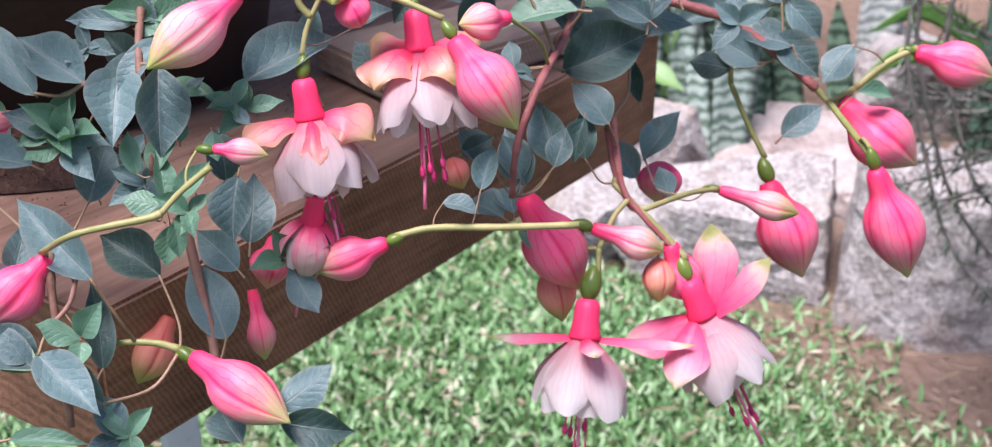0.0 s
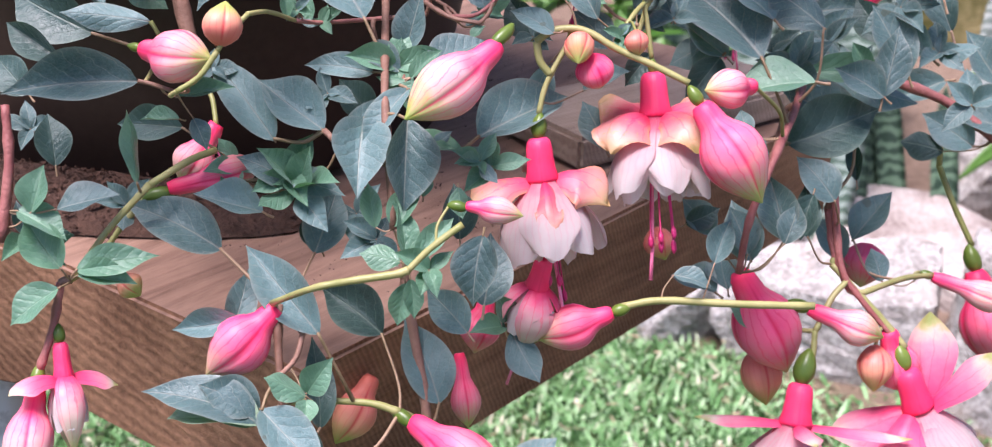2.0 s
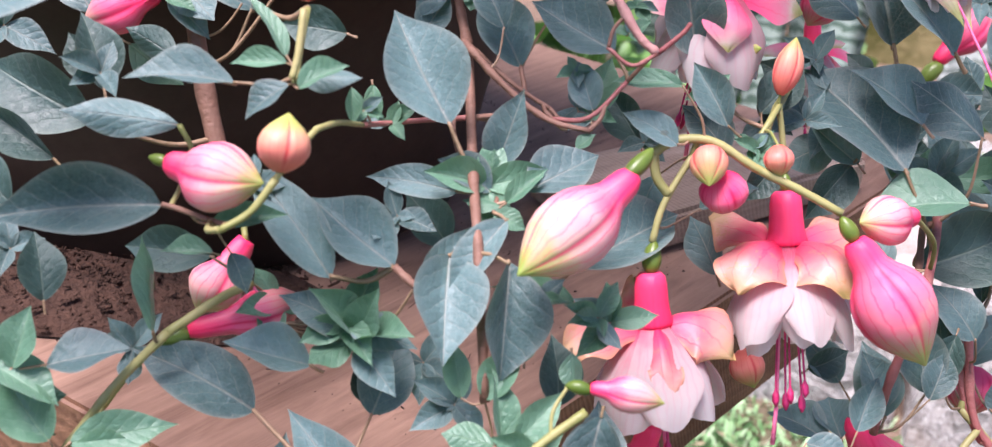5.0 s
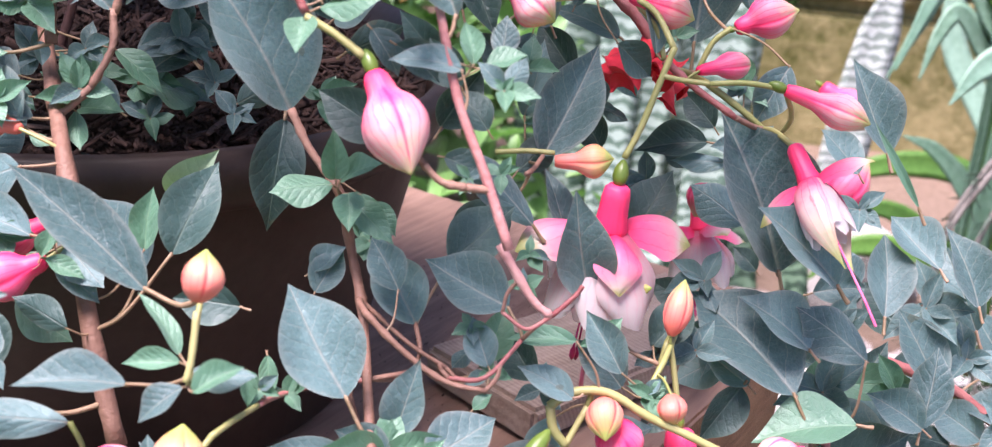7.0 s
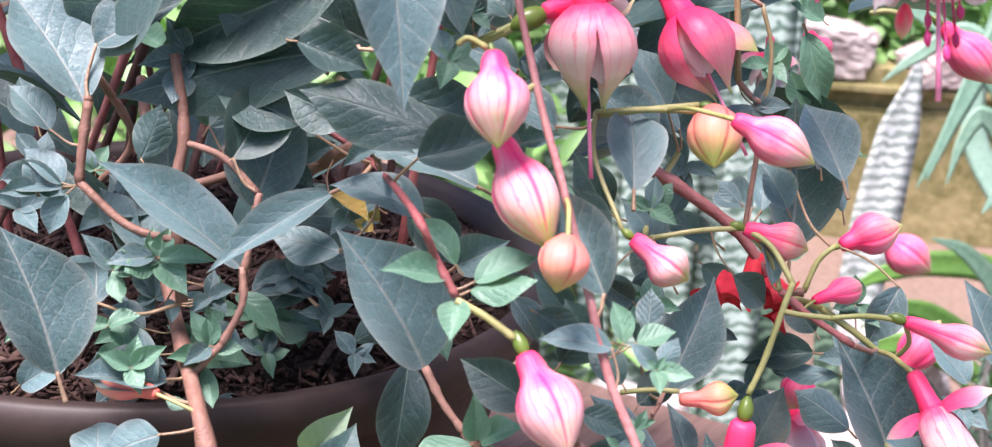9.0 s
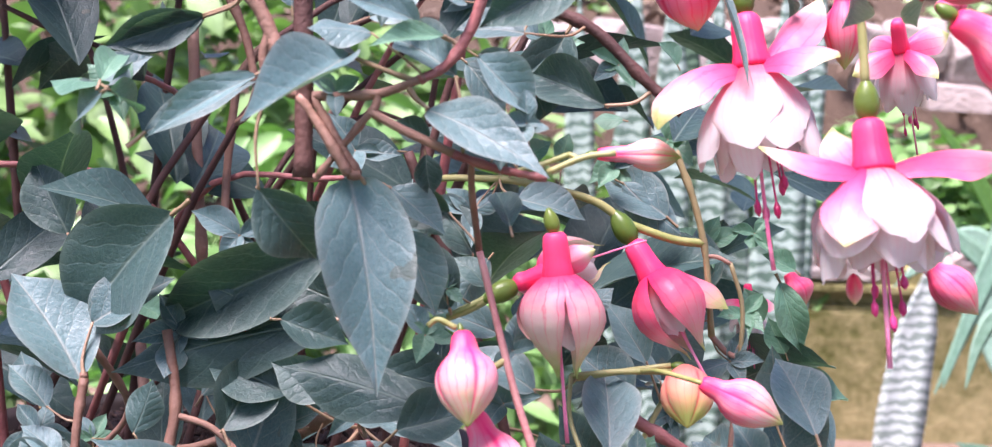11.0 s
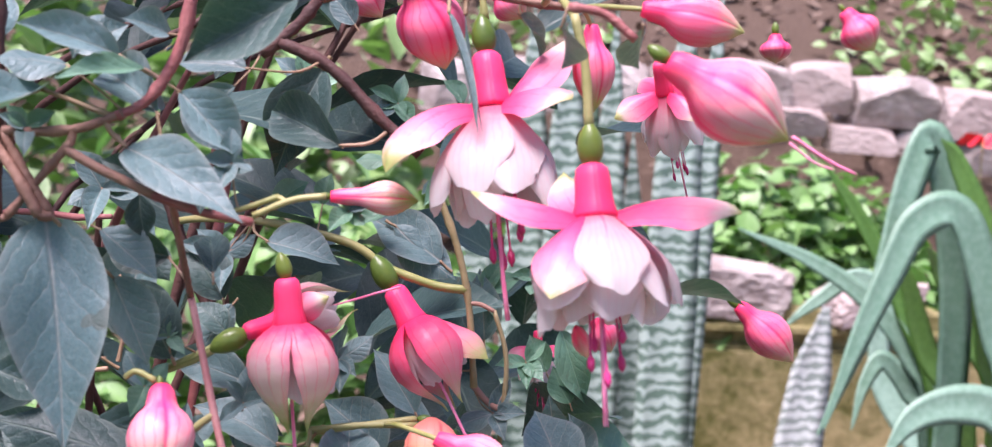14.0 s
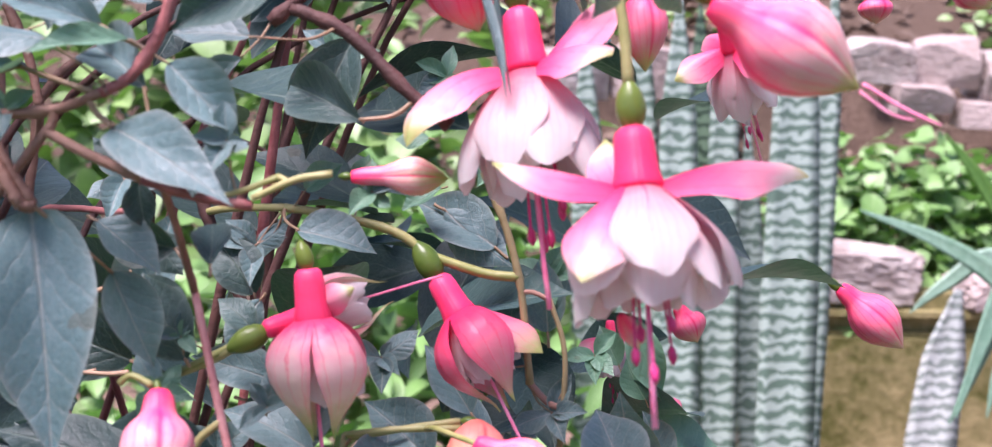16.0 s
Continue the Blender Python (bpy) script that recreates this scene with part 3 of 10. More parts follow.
def petal_sheet(seed, flare, reach, width, bulge, nx=10, ny=18):
    """A broad petal, narrow at the tube, rounded and gently frilled at its free edge."""
    rnd = random.Random(seed)
    p1, p2, p3 = (rnd.random() * 6.28 for _ in range(3))
    verts, faces, uvs = [], [], []
    for i in range(ny + 1):
        t = i / ny
        w = width * (0.26 + 0.74 * math.sin(math.pi * min(1.0, t / 0.80) / 2)) * (1 - 0.30 * max(0.0, (t - 0.6) / 0.4) ** 2)
        for j in range(nx + 1):
            q = j / nx * 2 - 1
            out = 0.065 + flare * (1.26 * t - 0.28 * t ** 3) + bulge * math.sin(math.pi * t) - 0.50 * w * q * q
            out += 0.022 * t * t * math.sin(3.6 * q + p1) + 0.007 * t ** 3 * math.sin(8 * q + p2) + 0.003 * math.sin(13 * q + p3) * t
            z = -0.30 - 0.95 * reach * t * (1 - 0.24 * t * abs(q) ** 3.2) + 0.016 * t ** 4 * math.sin(5.5 * q + p3) + 0.03 * t * q * math.sin(p1)
            verts.append((out, q * w, z))
            uvs.append((j / nx, t))
    for i in range(ny):
        for j in range(nx):
            a = i * (nx + 1) + j
            faces.append((a, a + 1, a + nx + 2, a + nx + 1))
    me = mesh_of("petal", verts, faces, M_PETAL)
    set_uv(me, uvs)
    return me


OUTER = [petal_sheet(7 + i, f, r, w, b) for i, (f, r, w, b) in enumerate(((0.34, 0.66, 0.265, 0.06), (0.36, 0.63, 0.24, 0.07), (0.31, 0.69, 0.27, 0.07), (0.36, 0.61, 0.225, 0.06), (0.36, 0.66, 0.235, 0.04)))]
INNER = [petal_sheet(17 + i, f, r, w, b) for i, (f, r, w, b) in enumerate(((0.20, 0.68, 0.21, 0.07), (0.24, 0.66, 0.20, 0.06), (0.14, 0.69, 0.18, 0.07)))]
PIST = mesh_of("pistil", *tube([(0, 0, -.3), (.01, 0, -.9), (.015, .01, -1.3), (.03, .01, -1.52)], [.012, .012, .014, .016], 6), M_PISTIL)
STAM = mesh_of("stamen", *tube([(.03, 0, -.3), (.08, 0, -.95), (.09, 0, -1.14), (.09, 0, -1.17), (.092, 0, -1.21), (.09, 0, -1.24)], [.007, .007, .007, .022, .022, .006], 6), M_STAMEN)


def flower(plant, top, down, size, sepals="spread", turn=0.0, old=False, ovary=0.0, petals=9, flare=1.0, back=None, deep=False):
    """An open double flower hanging from top along down."""
    d = Vector(down).normalized()
    m = frame_to(top, d, (0, -1, 0.15)) @ pose(0, 0, 0, 90, 0, 0) @ pose(0, 0, 0, 0, 0, turn) @ Matrix.Diagonal((size * flare, size * flare, size, 1))
    ob = child("flower", TUBE, plant, m)
    away = Vector(back).normalized() if back is not None else -d
    HEADS.append((Vector(top) + away * ovary, away, 0.0012))
    rnd = random.Random(int(turn * 7 + size * 9999))
    shut = "folded" in sepals or any("folded" in q for q in sepals)
    if isinstance(sepals, str):
        kinds = sepals.split("+")
        sepals = []
        for i in range(4):
            kind = kinds[i % len(kinds)]
            sepals.append((90 * i + 8 * math.sin(3 * i + turn),) + (SEPAL_FORMS[kind] if kind != "folded" else ("folded",)))
    for az, *form in sepals:
        seed = rnd.randrange(9999)
        if form[0] == "folded":
            me = balloon_mesh(M_SEPAL_DEEP if deep else M_SEPAL_PALE, seed, 9.0 + 6.0 * rnd.random())
        else:
            rise, curl, length, width = form
            me = sepal_mesh(rise + rnd.uniform(-5, 5), curl, length, width, M_SEPAL_OLD if old else M_SEPAL_DEEP if deep else M_SEPAL, seed, crimp=0.055 if old else 0.010, lean=-0.75 * math.cos(radians(az + turn)))
        child("sepal", me, ob, pose(0, 0, 0, 0, 0, az))
    petals += 4
    wide = int(petals * 0.56)
    for i in range(petals):
        outer = i < wide
        a = (360 / wide) * i if outer else 40 + (360 / (petals - wide)) * i
        k = rnd.uniform(0.90, 1.06) * (0.80 if shut else 1.0)
        me = OUTER[rnd.randrange(5)] if outer and not shut else INNER[rnd.randrange(3)]
        child("petal", me, ob, pose(0, 0, 0, 0, 0, a + rnd.uniform(-11, 11)) @ Matrix.Diagonal((k * rnd.uniform(0.93, 1.05), k, rnd.uniform(0.93, 1.04) * (0.84 if shut else 1.0), 1)))
    child("pistil", PIST, ob, pose(0, 0, 0, rnd.uniform(-3, 3), rnd.uniform(-3, 3), rnd.uniform(0, 360)))
    for i in range(0 if shut else 5):
        child("stamen", STAM, ob, pose(0, 0, 0, 0, 0, 72 * i + rnd.uniform(-20, 20)) @ Matrix.Diagonal((1, 1, rnd.uniform(0.85, 1.1), 1)))
    if ovary > 0:
        dirv = Vector(back).normalized() if back is not None else -d
        om = frame_to(Vector(top) + dirv * ovary * 0.48, -dirv, (0, -1, 0.15)) @ pose(0, 0, 0, 90, 0, 0) @ Matrix.Diagonal((ovary * 0.62, ovary * 0.62, ovary, 1))
        child("ovary", OVARY, ob, m.inverted() @ om, "green ovary")
    return ob


# ---------------------------------------------------------------- setting: ground, stand, planter


def granite_material():
    """Speckled granite: crystals of mica, feldspar and quartz under paler and rustier patches."""
    m, n, l, b = material("granite", 0.85, 0, 0.3)
    pos = n.new("ShaderNodeNewGeometry").outputs["Position"]
    cell = n.new("ShaderNodeTexVoronoi")
    cell.inputs["Scale"].default_value = 190.0
    l.new(pos, cell.inputs["Vector"])
    pick = n.new("ShaderNodeSeparateColor")
    l.new(cell.outputs["Color"], pick.inputs[0])
    r = ramp(n, [(0.0, (0.06, 0.054, 0.05)), (0.16, (0.15, 0.135, 0.128)), (0.34, (0.27, 0.24, 0.225)), (0.58, (0.40, 0.355, 0.335)), (0.80, (0.52, 0.48, 0.46)), (1.0, (0.70, 0.68, 0.66))])
    l.new(pick.outputs[0], r.inputs[0])
    patch = tex_noise(n, l, 16.0, 7.0, pos, 0.68)
    tone = ramp(n, [(0.34, (0.20, 0.172, 0.158)), (0.47, (0.37, 0.33, 0.31)), (0.62, (0.54, 0.51, 0.49))])
    l.new(patch, tone.inputs[0])
    col = mix(n, l, 0.5, r.outputs[0], tone.outputs[0])
    rust = ramp(n, [(0.56, (0, 0, 0)), (0.72, (0.55, 0.55, 0.55))])
    l.new(tex_noise(n, l, 7.0, 4.0, pos), rust.inputs[0])
    col = mix(n, l, rust.outputs[0], col, (0.40, 0.29, 0.22))
    l.new(col, b.inputs["Base Color"])
    h = calc(n, l, 'ADD', calc(n, l, 'MULTIPLY', tex_noise(n, l, 45.0, 7.0, pos, 0.7), 1.0), calc(n, l, 'MULTIPLY', pick.outputs[1], 0.06))
    bump(n, l, b, h, 0.9, 0.012)
    return m


M_ROCK = granite_material()
M_ROCK_WARM = stain("warm_stone", (0.20, 0.15, 0.135), (0.52, 0.45, 0.42), 7.0, 0.85, 120.0, 0.9, 0.006, (0.38, 0.60))
M_SOIL = stain("potting_soil", (0.012, 0.007, 0.006), (0.085, 0.045, 0.035), 30.0, 0.95, 180.0, 1.0, 0.01)
M_MOSS = stain("mossy_cement", (0.085, 0.085, 0.02), (0.33, 0.27, 0.13), 3.4, 0.9, 26.0, 0.7, 0.01, (0.38, 0.60))
M_CAP = stain("cement_cap", (0.26, 0.19, 0.17), (0.46, 0.38, 0.355), 6.0, 0.9, 60.0, 0.5, 0.005)
M_POT = stain("brown_plastic", (0.019, 0.011, 0.009), (0.044, 0.028, 0.023), 14.0, 0.5, 160.0, 0.12, 0.001, spec=0.28)


def wood_material(name, dark, light, saw=1.0):
    """Sawn timber: long grain along x, saw marks across, knots and stains."""
    m, n, l, b = material(name, 0.8, 0, 0.25)
    co = n.new("ShaderNodeTexCoord").outputs["Object"]
    mp = n.new("ShaderNodeMapping")
    mp.inputs["Scale"].default_value = (1.2, 14.0, 14.0)
    l.new(co, mp.inputs[0])
    grain = tex_noise(n, l, 7.0, 8.0, mp.outputs[0], 0.7, 0.6)
    w = n.new("ShaderNodeTexWave")
    w.wave_type, w.bands_direction = 'BANDS', 'X'
    w.inputs["Scale"].default_value, w.inputs["Distortion"].default_value = 105.0, 3.5
    w.inputs["Detail"].default_value, w.inputs["Detail Scale"].default_value = 4.0, 1.2
    slant = n.new("ShaderNodeMapping")
    slant.inputs["Rotation"].default_value = (0.0, radians(24), 0.0)
    l.new(co, slant.inputs[0])
    l.new(slant.outputs[0], w.inputs["Vector"])
    blot = tex_noise(n, l, 9.0, 5.0, co)
    fibre = tex_noise(n, l, 34.0, 5.0, mp.outputs[0], 0.7, 1.2)
    grain = calc(n, l, 'ADD', calc(n, l, 'MULTIPLY', grain, 1 - 0.45 * saw), calc(n, l, 'MULTIPLY', fibre, 0.45 * saw))
    f = calc(n, l, 'ADD', calc(n, l, 'MULTIPLY', grain, 0.55), calc(n, l, 'ADD', calc(n, l, 'MULTIPLY', blot, 0.41), calc(n, l, 'MULTIPLY', w.outputs["Fac"], 0.07 * saw)))
    r = ramp(n, [(0.34 + 0.04 * saw, dark), (0.5 + 0.02 * saw, tuple((a + c) / 2 for a, c in zip(dark, light))), (0.68 - 0.03 * saw, light)])
    l.new(f, r.inputs[0])
    l.new(r.outputs[0], b.inputs["Base Color"])
    bump(n, l, b, calc(n, l, 'ADD', calc(n, l, 'MULTIPLY', w.outputs["Fac"], 0.15 * saw), grain), 0.8, 0.0018)
    return m


M_WHITE = stain("chipped_white_paint", (0.25, 0.22, 0.20), (0.72, 0.70, 0.68), 14.0, 0.6, 70.0, 0.4, 0.002, (0.3, 0.45))
M_WOOD = wood_material("sawn_timber", (0.085, 0.036, 0.020), (0.36, 0.185, 0.110))
M_WOOD_TOP = wood_material("worn_timber_top", (0.12, 0.064, 0.045), (0.36, 0.215, 0.158), 0.0)
M_WOOD_GREY = wood_material("weathered_board", (0.20, 0.13, 0.095), (0.46, 0.34, 0.27))

# ground: one sheet that rises into a bank behind the stone wall
gx = [-60, -12, -6, -3] + [i * 0.3 - 2.4 for i in range(26)] + [6.5, 8, 12, 60]
gy = [-60, -8, -3, -1] + [i * 0.3 for i in range(18)] + [5.45, 5.75, 6.2, 7, 8.5, 11, 16, 60]


def ground_height(x, y):
    bank = max(0.0, y - 5.5)
    rise = 1.15 * min(1.0, bank / 0.5) + 0.42 * max(0.0, bank - 0.5) if bank > 0 else 0.0
    return min(rise, 6.0) + 0.025 * noise.noise((x * 1.3, y * 1.3, 0)) * (1 if abs(x) < 10 else 0)


gv = [(x, y, ground_height(x, y)) for y in gy for x in gx]
gf = [(j * len(gx) + i, j * len(gx) + i + 1, (j + 1) * len(gx) + i + 1, (j + 1) * len(gx) + i) for j in range(len(gy) - 1) for i in range(len(gx) - 1)]


def ground_material():
    m, n, l, b = material("garden_ground", 0.95, 0, 0.15)
    pos = n.new("ShaderNodeNewGeometry").outputs["Position"]
    f1, f2 = tex_noise(n, l, 2.2, 5.0, pos, 0.6), tex_noise(n, l, 40.0, 5.0, pos, 0.65)
    green = mix(n, l, f2, (0.030, 0.055, 0.016), (0.085, 0.125, 0.045))
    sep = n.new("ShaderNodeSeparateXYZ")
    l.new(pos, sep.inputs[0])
    # Tree shade over the bank, put into the earth colour past y 5
    bank_shade = ramp(n, [(0.50, (0, 0, 0)), (0.54, (1, 1, 1))])
    l.new(calc(n, l, 'MULTIPLY', sep.outputs[1], 0.1), bank_shade.inputs[0])
    earth = mix(n, l, bank_shade.outputs[0], mix(n, l, f2, (0.12, 0.072, 0.052), (0.38, 0.27, 0.205)), mix(n, l, f2, (0.060, 0.037, 0.027), (0.17, 0.118, 0.088)))
    edge = calc(n, l, 'ADD', calc(n, l, 'MULTIPLY_ADD', sep.outputs[0], 0.9, calc(n, l, 'MULTIPLY', sep.outputs[1], 0.75)), calc(n, l, 'MULTIPLY', f1, 0.55))
    r = ramp(n, [(0.335, (0, 0, 0)), (0.385, (1, 1, 1))])
    l.new(calc(n, l, 'MULTIPLY', edge, 0.165), r.inputs[0])
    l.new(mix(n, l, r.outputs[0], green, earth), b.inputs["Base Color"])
    bump(n, l, b, f2, 1.0, 0.03)
    return m


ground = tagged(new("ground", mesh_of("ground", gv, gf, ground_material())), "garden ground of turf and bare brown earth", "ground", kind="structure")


def rock(name, centre, size, turn, seed, mat, label, rough=0.035):
    """A quarried stone: a block with broken facets."""
    bm = bmesh.new()
    bmesh.ops.create_cube(bm, size=1.0)
    bmesh.ops.subdivide_edges(bm, edges=bm.edges[:], cuts=21, use_grid_fill=True)
    rnd = random.Random(seed)
    cuts = [(Vector((rnd.uniform(-1, 1), rnd.uniform(-1, 1), rnd.uniform(-0.2, 0.8))).normalized(), rnd.uniform(0.46, 0.60)) for _ in range(9)]
    cuts += [(Vector((rnd.uniform(-0.2, 0.2), rnd.uniform(-0.25, 0.1), 1)).normalized(), rnd.uniform(0.40, 0.46)), (Vector((rnd.uniform(-0.3, 0.3), -1, rnd.uniform(-0.25, 0.1))).normalized(), rnd.uniform(0.38, 0.45))]
    s = Vector((seed * 3.1, seed * 1.7, 0))
    for v in bm.verts:
        for nrm, dist in cuts:
            over = v.co.dot(nrm) - dist - 0.25 * rough * noise.noise(v.co * 9 + s)
            if over > 0:
                v.co -= nrm * over
        q = v.co.normalized() if v.co.length > 0 else v.co
        v.co += q * (0.5 * rough * noise.noise(v.co * 2.1 + s) + 0.45 * rough * noise.noise(v.co * 11 + s) + 0.3 * rough * noise.noise(v.co * 25 + s))
    for v in bm.verts:
        v.co = Vector((v.co.x * size[0], v.co.y * size[1], v.co.z * size[2]))
    me = bpy.data.meshes.new(name)
    bm.to_mesh(me)
    bm.free()
    me.materials.append(mat)
    ob = new(name, me)
    ob.matrix_basis = pose(*centre, *turn)
    return tagged(ob, label, "rock")


rock("rock", (0.430, 2.32, 0.085), (0.43, 0.27, 0.23), (6, -4, -16), 1, M_ROCK, "large pale granite rock lying on the earth")
rock("rock", (0.20, 2.42, 0.06), (0.24, 0.24, 0.20), (5, 3, 12), 8, M_ROCK, "dark-fronted granite rock beside the lawn")
rock("rock", (0.866, 2.11, 0.12), (0.46, 0.30, 0.36), (3, 3, -14), 2, M_ROCK, "square grey granite rock with a flat top")
rock("rock", (0.70, 2.68, 0.05), (0.40, 0.34, 0.13), (8, 4, -24), 3, M_ROCK_WARM, "flat slab of pale stone behind the granite")
rock("rock", (0.33, 2.66, 0.07), (0.24, 0.24, 0.27), (3, -6, 25), 4, M_ROCK, "rounded whitish rock beside the slab")
rock("rock", (1.14, 2.56, 0.05), (0.42, 0.34, 0.18), (3, -6, 15), 5, M_ROCK_WARM, "low pale rock under the rosemary")
rock("rock", (1.02, 3.12, 0.06), (0.28, 0.30, 0.26), (0, 4, -8), 6, M_ROCK, "grey rock behind the snake plants")

# timber slab on which the planter stands
def prism(name, corners, z0, z1, mat_side, mat_top, bevel=0.006):
    bm = bmesh.new()
    vs = [bm.verts.new((x, y, z0)) for x, y in corners]
    f = bm.faces.new(vs)
    r = bmesh.ops.extrude_face_region(bm, geom=[f])
    up = [g for g in r["geom"] if isinstance(g, bmesh.types.BMVert)]
    bmesh.ops.translate(bm, vec=(0, 0, z1 - z0), verts=up)
    bmesh.ops.recalc_face_normals(bm, faces=bm.faces[:])
    bmesh.ops.bevel(bm, geom=bm.edges[:], offset=bevel, segments=2, affect='EDGES')
    me = bpy.data.meshes.new(name)
    bm.to_mesh(me)
    bm.free()
    me.materials.append(mat_side)
    me.materials.append(mat_top)
    for p in me.polygons:
        if p.normal.z > 0.8:
            p.material_index = 1
    return me


stand = tagged(new("timber_stand"), "rough sawn timber stand with a thick slab top", "stand")
slab_axis = pose(-0.168, 0.572, 0, 0, 0, 53.2)
slab = child("slab", prism("slab", [(-0.036, 0), (0.488, 0), (0.53, 0.05), (0.50, 0.62), (0.0, 0.72), (-0.25, 0.62), (-0.05, 0.20)], 0.862, 0.95, M_WOOD, M_WOOD_TOP, 0.0022), stand, slab_axis)
leg = mesh_of("leg", *tube([(0, 0, -0.02), (0, 0, 0.4), (0, 0, 0.862)], [0.024, 0.022, 0.022], 10), M_WHITE)
for lx, ly in ((-0.03, 0.30), (0.02, 0.42), (0.40, 0.52), (-0.12, 0.56)):
    child("leg", leg, stand, slab_axis @ pose(lx, ly, 0), "whitewashed post")
board = tagged(new("board", prism("board", [(0, 0), (0.20, 0.0), (0.21, 0.085), (0.0, 0.09)], 0, 0.022, M_WOOD_GREY, M_WOOD_GREY, 0.003)), "short weathered grey board lying on the timber slab", "board")
board.matrix_basis = pose(-0.065, 0.80, 0.952, 0, 0, 40)

# round planter with soil
PC = Vector((-0.32, 0.89, 0))
planter = tagged(new("planter"), "round dark brown plastic planter standing on timber", "planter")
planter.location = (PC.x, PC.y, 0.952)
prof = [(0.0, 0.0), (0.0, 0.150), (0.004, 0.158), (0.06, 0.168), (0.12, 0.181), (0.155, 0.188), (0.158, 0.196), (0.166, 0.203), (0.178, 0.205), (0.186, 0.202), (0.188, 0.197), (0.182, 0.191), (0.15, 0.183), (0.12, 0.176), (0.12, 0.0)]
pv, pf = [], []
for z, r in prof:
    for k in range(64):
        a = 2 * math.pi * k / 64
        pv.append((r * math.cos(a), r * math.sin(a), z))
for i in range(len(prof) - 1):
    for k in range(64):
        pf.append((i * 64 + k, i * 64 + (k + 1) % 64, (i + 1) * 64 + (k + 1) % 64, (i + 1) * 64 + k))
child("pot_wall", mesh_of("pot_wall", pv, pf, M_POT), planter)
sv, sf = [], []
for i in range(15):
    for k in range(48):
        a, r = 2 * math.pi * k / 48, 0.1855 * i / 14
        x, y = r * math.cos(a), r * math.sin(a)
        sv.append((x, y, 0.168 + 0.03 * (1 - (i / 14) ** 2) + 0.012 * noise.noise((x * 30, y * 30, 1)) + 0.006 * noise.noise((x * 90, y * 90, 2))))
for i in range(14):
    for k in range(48):
        sf.append((i * 48 + k, i * 48 + (k + 1) % 48, (i + 1) * 48 + (k + 1) % 48, (i + 1) * 48 + k))
child("soil", mesh_of("soil", sv, sf, M_SOIL), planter, None, "dark crumbly potting soil with bark")


def scatter_mesh(name, n, place, shape, mat, seed):
    """Many small pieces in one mesh: place(rnd) gives a matrix, shape(rnd) verts and faces."""
    rnd = random.Random(seed)
    verts, faces = [], []
    for _ in range(n):
        m = place(rnd)
        if m is None:
            continue
        v, f = shape(rnd)
        o = len(verts)
        verts += [m @ Vector(p) for p in v]
        faces += [tuple(i + o for i in q) for q in f]
    return mesh_of(name, verts, faces, mat)


def chip_shape(rnd):
    a, b, c = 0.0008 + 0.012 * rnd.random() ** 7, 0.0004 + 0.0018 * rnd.random() ** 3, rnd.uniform(0.0003, 0.0012)
    return ([(-a, -b, -c), (a, -b * .6, -c), (a * .8, b, -c), (-a, b, -c), (-a * .8, -b, c), (a, -b * .7, c), (a * .7, b * .8, c), (-a, b * .7, c)],
            [(0, 3, 2, 1), (4, 5, 6, 7), (0, 1, 5, 4), (1, 2, 6, 5), (2, 3, 7, 6), (3, 0, 4, 7)])


def in_pot(rnd):
    a, r = rnd.uniform(0, 6.283), 0.18 * math.sqrt(rnd.random())
    return pose(PC.x + r * math.cos(a), PC.y + r * math.sin(a), 1.128 + 0.028 * (1 - (r / 0.186) ** 2), rnd.uniform(-45, 45), rnd.uniform(-45, 45), rnd.uniform(0, 360))


M_BARK = stain("bark_chips", (0.006, 0.0035, 0.003), (0.085, 0.044, 0.034), 45.0, 0.9, 300.0, 0.6, 0.002)
bark = tagged(new("bark_mulch", scatter_mesh("bark_mulch", 9000, in_pot, chip_shape, M_BARK, 5)), "brown bark chips on the planter soil", "mulch", kind="stuff")


# larger strips of bark lying on the mulch
def bark_strip(seed):
    rnd = random.Random(seed)
    pts = [(i / 5 - 0.5, rnd.uniform(-0.03, 0.03), rnd.uniform(-0.02, 0.02)) for i in range(6)]
    v, f = tube(pts, [rnd.uniform(0.05, 0.11) * (0.6 if i in (0, 5) else 1) for i in range(6)], 6)
    return mesh_of("bark_piece", [(x, y, z * 0.45) for x, y, z in v], f, M_BARK_PALE, smooth=False)


M_BARK_PALE = stain("bark_strip_skin", (0.03, 0.018, 0.014), (0.16, 0.095, 0.075), 60.0, 0.9, 400.0, 0.6, 0.002)
strips = [bark_strip(70 + i) for i in range(5)]
strip_rnd = random.Random(77)
for i in range(80):
    a, r = strip_rnd.uniform(0, 6.283), 0.165 * math.sqrt(strip_rnd.random())
    ob = tagged(new("bark_piece", strips[i % 5]), "rough brown strip of bark on the planter soil", "bark", "bark pieces in the planter")
    k = strip_rnd.uniform(0.012, 0.034)
    ob.matrix_world = pose(PC.x + r * math.cos(a), PC.y + r * math.sin(a), 1.131 + 0.028 * (1 - (r / 0.186) ** 2), strip_rnd.uniform(-12, 12), strip_rnd.uniform(-14, 14), strip_rnd.uniform(0, 360)) @ Matrix.Diagonal((k, k * 0.8, k * 0.8, 1))


def on_slab(rnd):
    q = slab_axis @ Vector((rnd.uniform(0.02, 0.40), 0.02 + 0.33 * rnd.random() ** 0.7, 0))
    if (q - PC).to_2d().length < 0.17:
        return None
    s = rnd.uniform(0.06, 0.28)
    return pose(q.x, q.y, 0.953, rnd.uniform(-40, 40), rnd.uniform(-40, 40), rnd.uniform(0, 360)) @ Matrix.Diagonal((s, s * 1.3, s * 1.5, 1))


